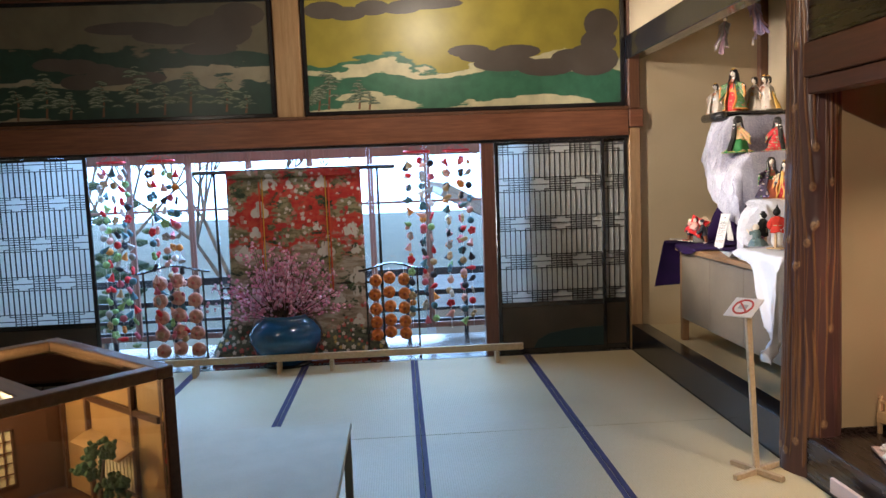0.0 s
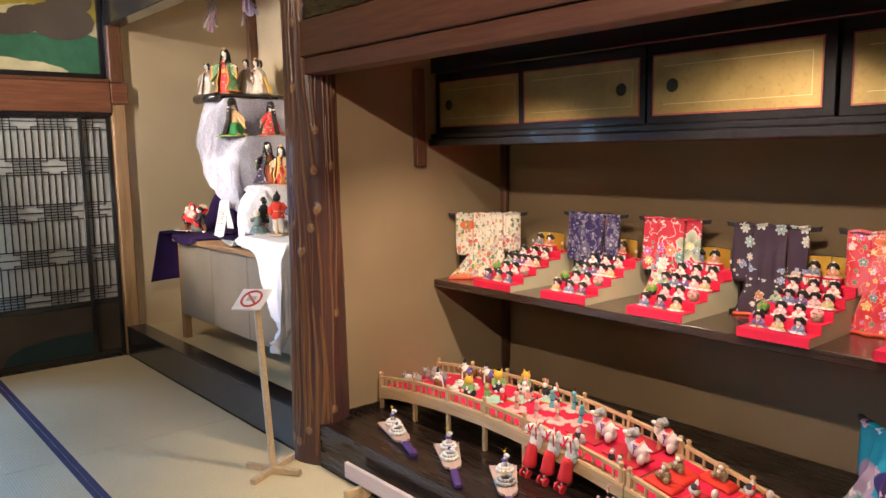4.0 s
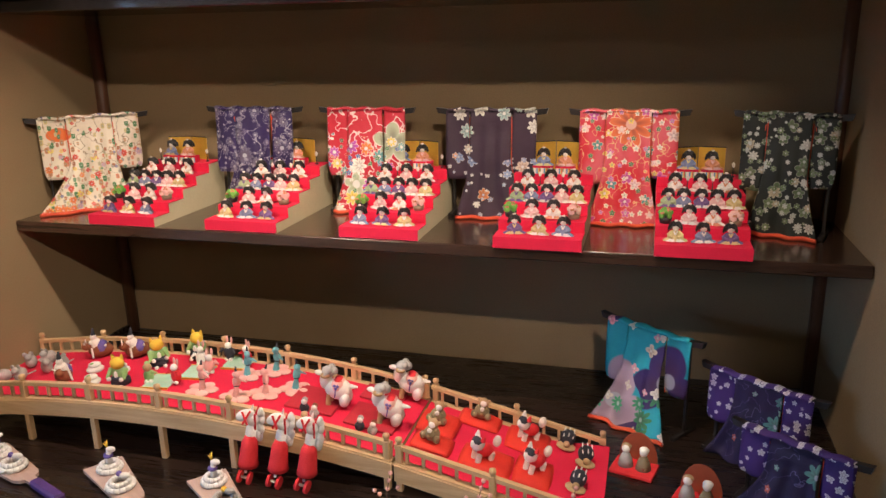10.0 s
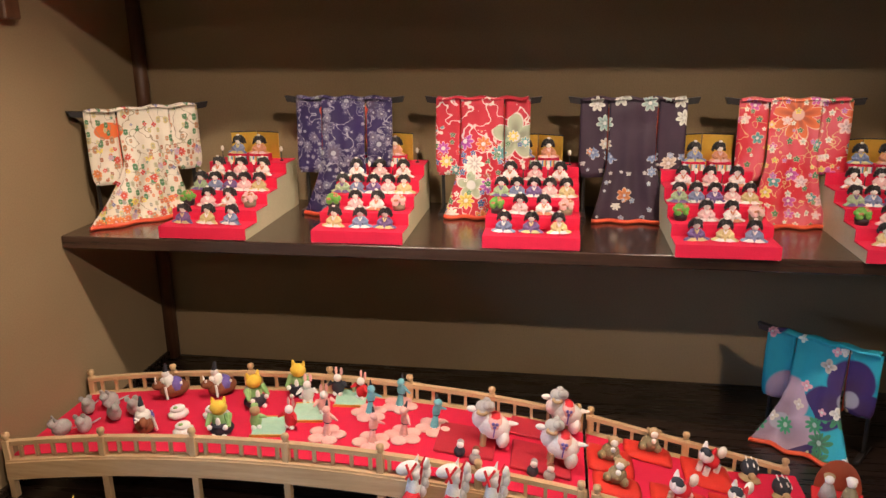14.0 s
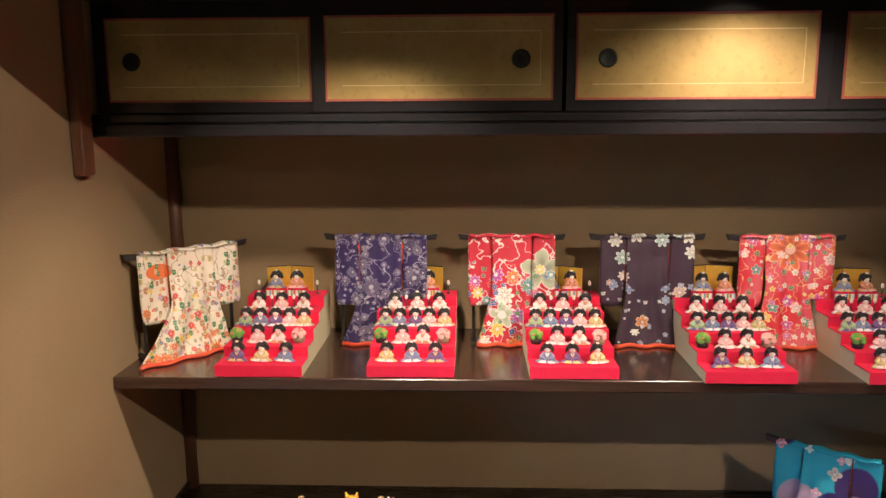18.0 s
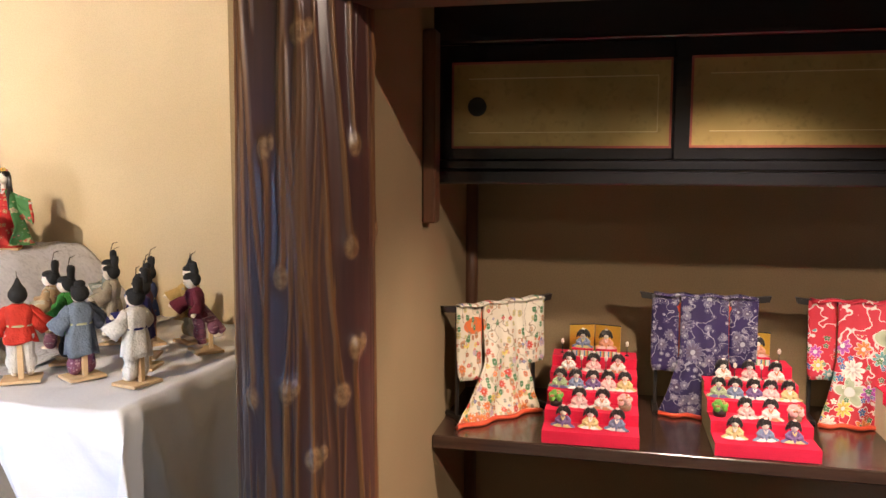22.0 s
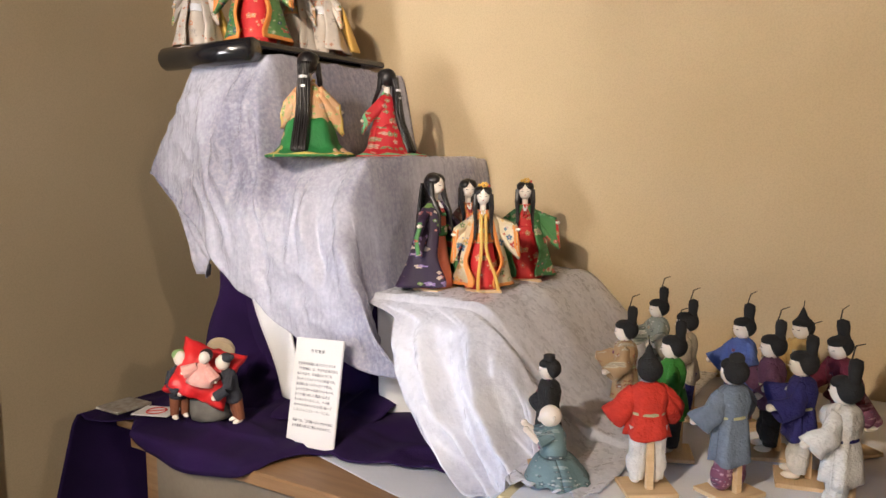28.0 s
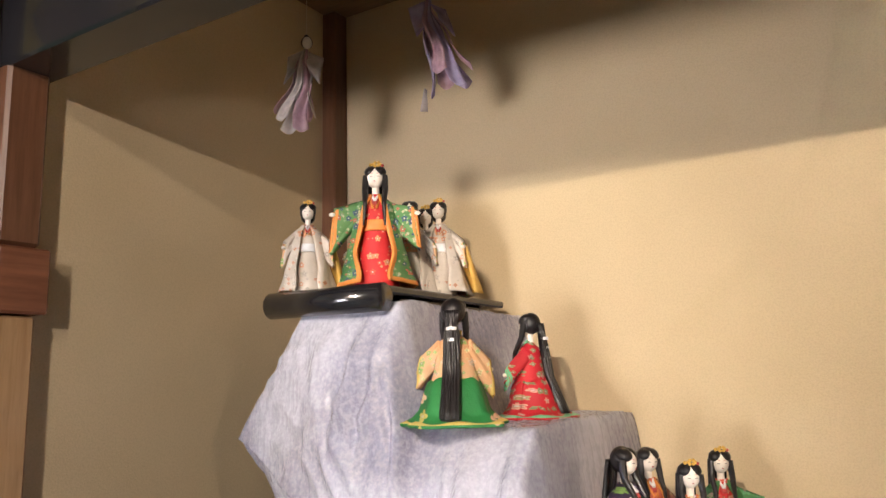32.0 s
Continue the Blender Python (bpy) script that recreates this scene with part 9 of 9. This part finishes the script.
# ---- low rail before the bay ----
rail = empty("low_barrier_rail", pose(0, 0, 0), "long pale wooden barrier rail on short feet", "guard rail")
part("rail_bar", box(-2.15, 0.665, 5.815, 5.845, 0.090, 0.142, 0.003), M_PALE_WOOD, rail)
for x in (-1.92, -1.27, -0.86, 0.45):
    part("rail_foot", box(x - 0.014, x + 0.014, 5.77, 5.89, 0.0026, 0.089, 0.004), M_PALE_WOOD, rail)

# ---- display case with a small diorama ----
M_CASE = wood("case_frame", (0.075, 0.032, 0.018), (0.12, 0.055, 0.03), "x", 0.35)
M_CASETOP = wood("case_top_wood", (0.24, 0.14, 0.075), (0.32, 0.20, 0.11), "x", 0.45)
M_CASEGLASS = glass("case_glass", (0.93, 0.96, 0.94), 1.5)
CW = 0.72
cmx = pose(-0.925, 2.012, 0.0, 0, 0, 137)
case = empty("display_case", cmx, "dark wooden display case with glass sides and diorama", "display case")
part("base", box(0, CW, 0, CW, 0.001, 0.50, 0.005), M_CASE, case)
for x in (0.0, CW - 0.035):
    for y in (0.0, CW - 0.035):
        part("corner_post", box(x, x + 0.035, y, y + 0.035, 0.501, 0.965, 0.003), M_CASE, case)
for a in ((0, CW, 0, 0.05), (0, CW, CW - 0.05, CW), (0, 0.05, 0.05, CW - 0.05), (CW - 0.05, CW, 0.05, CW - 0.05)):
    part("top_frame", box(*a, 0.966, 1.0, 0.004), M_CASETOP, case)
part("top_bar", box(0.05, CW - 0.05, 0.33, 0.39, 0.968, 0.998, 0.003), M_CASETOP, case)
for a in ((0.036, CW - 0.036, 0.012, 0.016, 0.501, 0.965), (0.012, 0.016, 0.036, CW - 0.036, 0.501, 0.965), (0.05, CW - 0.05, 0.05, 0.33, 0.980, 0.984), (0.05, CW - 0.05, 0.39, CW - 0.05, 0.980, 0.984)):
    g = part("glass_pane", box(*a), M_CASEGLASS, case)
    g.visible_shadow = False
house = empty("miniature_house", cmx @ pose(0.30, 0.32, 0.502), "miniature wooden house with a shop curtain inside the case", "model house")
M_OCHRE = wood("ochre_board", (0.40, 0.22, 0.08), (0.50, 0.30, 0.12), "z", 0.5)
house.matrix_basis = cmx @ pose(0, 0, 0.502)
part("side_wall", box(0.036, 0.684, 0.020, 0.030, 0.0, 0.46, 0.002), M_OCHRE, house)
part("back_wall", box(0.674, 0.684, 0.032, 0.684, 0.0, 0.46, 0.002), M_CASE, house)
for x in (0.17, 0.46, 0.64):
    part("wall_post", box(x, x + 0.016, 0.031, 0.045, 0.0, 0.46, 0.001), M_CASE, house)
part("lintel", box(0.036, 0.66, 0.031, 0.043, 0.33, 0.35, 0.001), M_CASE, house)
part("awning", turned_box((0.30, 0.07, 0.006), pose(0.32, 0.065, 0.222, -22, 0, 0), 0.001), M_OCHRE, house)
part("window_sill", box(0.19, 0.44, 0.031, 0.040, 0.078, 0.086), M_CASE, house)
for k in range(11):
    part("window_slat", box(0.20 + 0.0215 * k, 0.214 + 0.0215 * k, 0.031, 0.036, 0.087, 0.195), M_CREAM, house)
for k in range(5):
    part("lattice_bar", box(0.664, 0.672, 0.19 + 0.026 * k, 0.194 + 0.026 * k, 0.06, 0.24), M_CASE, house)
for k in range(6):
    part("lattice_bar", box(0.660, 0.664, 0.19, 0.298, 0.06 + 0.036 * k, 0.064 + 0.036 * k), M_CASE, house)
part("lattice_paper", box(0.6725, 0.6738, 0.19, 0.298, 0.06, 0.24), M_CREAM, house)
part("floor_mat", box(0.42, 0.66, 0.31, 0.66, 0.001, 0.006), M_RED_FELT, house)
part("gold_screen", box(0.655, 0.660, 0.33, 0.52, 0.007, 0.16), M_GOLDLEAF, house)
for y in (0.37, 0.43, 0.48):
    bm = lathe([(0, 0), (0.016, 0), (0.010, 0.022), (0, 0.028)], 10)
    ball((0, 0, 0.032), 0.008, bm, 1, 8, 6)
    bmesh.ops.translate(bm, verts=bm.verts, vec=(0.60, y, 0.007))
    part("tiny_doll", bm, [C_RED, C_WHITE], house)
pine = empty("miniature_pine", cmx @ pose(0.17, 0.14, 0.502), "small green pine tree inside the display case", "model tree")
bm = rod((0, 0, 0), (0.02, 0.01, 0.10), 0.010, 0.007, 8)
rod((0.02, 0.01, 0.10), (-0.01, 0.0, 0.24), 0.007, 0.004, 8, bm)
part("trunk", bm, M_TWIG, pine)
M_PINE = plain("pine_green", (0.035, 0.085, 0.035), (0.055, 0.12, 0.05), 40, 0.8)
bm = bmesh.new()
for cx, cy, cz, rr in ((0.0, 0.0, 0.26, 0.045), (0.05, 0.02, 0.20, 0.045), (-0.045, 0.0, 0.17, 0.04), (0.03, -0.04, 0.12, 0.045), (-0.05, 0.03, 0.09, 0.04)):
    for k in range(30):
        v = Vector((rng.gauss(0, 1), rng.gauss(0, 1), rng.gauss(0, 0.5))).normalized() * rr * rng.uniform(0.5, 1)
        bmesh.ops.create_icosphere(bm, subdivisions=1, radius=rng.uniform(0.007, 0.013), matrix=Matrix.Translation(Vector((cx, cy, cz)) + v))
part("crown", bm, M_PINE, pine)

# ---- low table ----
tb = empty("low_table", pose(0, 0, 0), "low cream topped table on the tatami", "table")
part("table_top", box(-1.42, -0.535, 2.35, 3.26, 0.375, 0.400, 0.004), M_CREAM, tb)
for x in (-1.40, -0.575):
    for y in (2.37, 3.22):
        part("leg", box(x, x + 0.035, y, y + 0.035, 0.0026, 0.374, 0.003), M_GREYBOARD, tb)
part("apron", box(-1.38, -0.56, 3.235, 3.25, 0.31, 0.374, 0.002), M_GREYBOARD, tb)

# ---- outside ----
ground = thing("ground", box(-400, 400, 7.2, 900, -4.2, -4.0), plain("garden_ground", (0.07, 0.085, 0.07), (0.11, 0.12, 0.10), 0.4, 0.9, 6, 0.1), kind=SHELL)
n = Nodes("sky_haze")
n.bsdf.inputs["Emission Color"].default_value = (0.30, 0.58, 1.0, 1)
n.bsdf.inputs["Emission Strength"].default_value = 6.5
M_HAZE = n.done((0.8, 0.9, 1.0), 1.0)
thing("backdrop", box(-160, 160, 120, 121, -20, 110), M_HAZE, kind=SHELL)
M_TILE = plain("roof_tile_grey", (0.20, 0.22, 0.25), (0.28, 0.30, 0.33), 2, 0.5, 40, 0.1)
roof = empty("neighbour_house", pose(0, 0, 0), "neighbouring house with a grey tiled sloping roof", "house")
part("wall", box(0.3, 7.0, 13.5, 19.0, -4.0, -0.9), plain("grey_render", (0.14, 0.16, 0.19), (0.20, 0.22, 0.25), 2, 0.8), roof)
rm = pose(3.2, 14.2, -0.25) @ pose(0, 0, 0, 0, 28, 0)
part("roof_slope", turned_box((6.4, 6.0, 0.12), rm, 0.01), M_TILE, roof)
for k in range(16):
    share("tile_ridge", finish("tile_ridge", turned_box((6.4, 0.12, 0.10), rm @ Matrix.Translation((0, -2.9 + 0.385 * k, 0.10)), 0.02), M_TILE), Matrix.Identity(4), roof)
M_BARK = plain("pale_bark", (0.16, 0.14, 0.13), (0.22, 0.20, 0.18), 6, 0.9)
M_EVERGREEN = plain("evergreen_leaf", (0.05, 0.10, 0.06), (0.08, 0.15, 0.09), 6, 0.8)
trng = random.Random(9)


def bare_tree(x, y, z, h, name="bare_tree"):
    bm = bmesh.new()
    def grow(p, d, L, r, n_):
        q = p + d * L
        rod(p, q, r, r * 0.65, 6, bm)
        if n_ == 0:
            return
        for _ in range(3 if n_ > 1 else 2):
            e = (d + Vector((trng.uniform(-0.8, 0.8), trng.uniform(-0.8, 0.8), trng.uniform(-0.1, 0.6)))).normalized()
            grow(q, e, L * trng.uniform(0.62, 0.82), r * 0.62, n_ - 1)
    grow(Vector((0, 0, 0)), Vector((0, 0, 1)), h * 0.34, 0.09, 5)
    tr = empty(name, pose(x, y, z), "leafless garden tree outside the window", "tree", "trees outside")
    part("trunk", bm, M_BARK, tr)
    return tr


bare_tree(-5.6, 13.5, -4.0, 7.6)
bare_tree(-3.6, 16.0, -4.0, 8.0)
shrub = empty("evergreen_tree", pose(-5.4, 11.0, -4.0), "dark evergreen garden tree outside the window", "tree", "trees outside")
part("trunk", rod((0, 0, 0), (0.1, 0, 3.6), 0.14, 0.07, 8), M_BARK, shrub)
bm = bmesh.new()
for k in range(420):
    v = Vector((trng.gauss(0, 0.75), trng.gauss(0, 0.6), 3.6 + trng.gauss(0, 0.95)))
    bmesh.ops.create_icosphere(bm, subdivisions=1, radius=trng.uniform(0.07, 0.17), matrix=Matrix.Translation(v) @ Matrix.Diagonal((1, 1, 0.5, 1)))
part("crown", bm, M_EVERGREEN, shrub, kind="stuff")
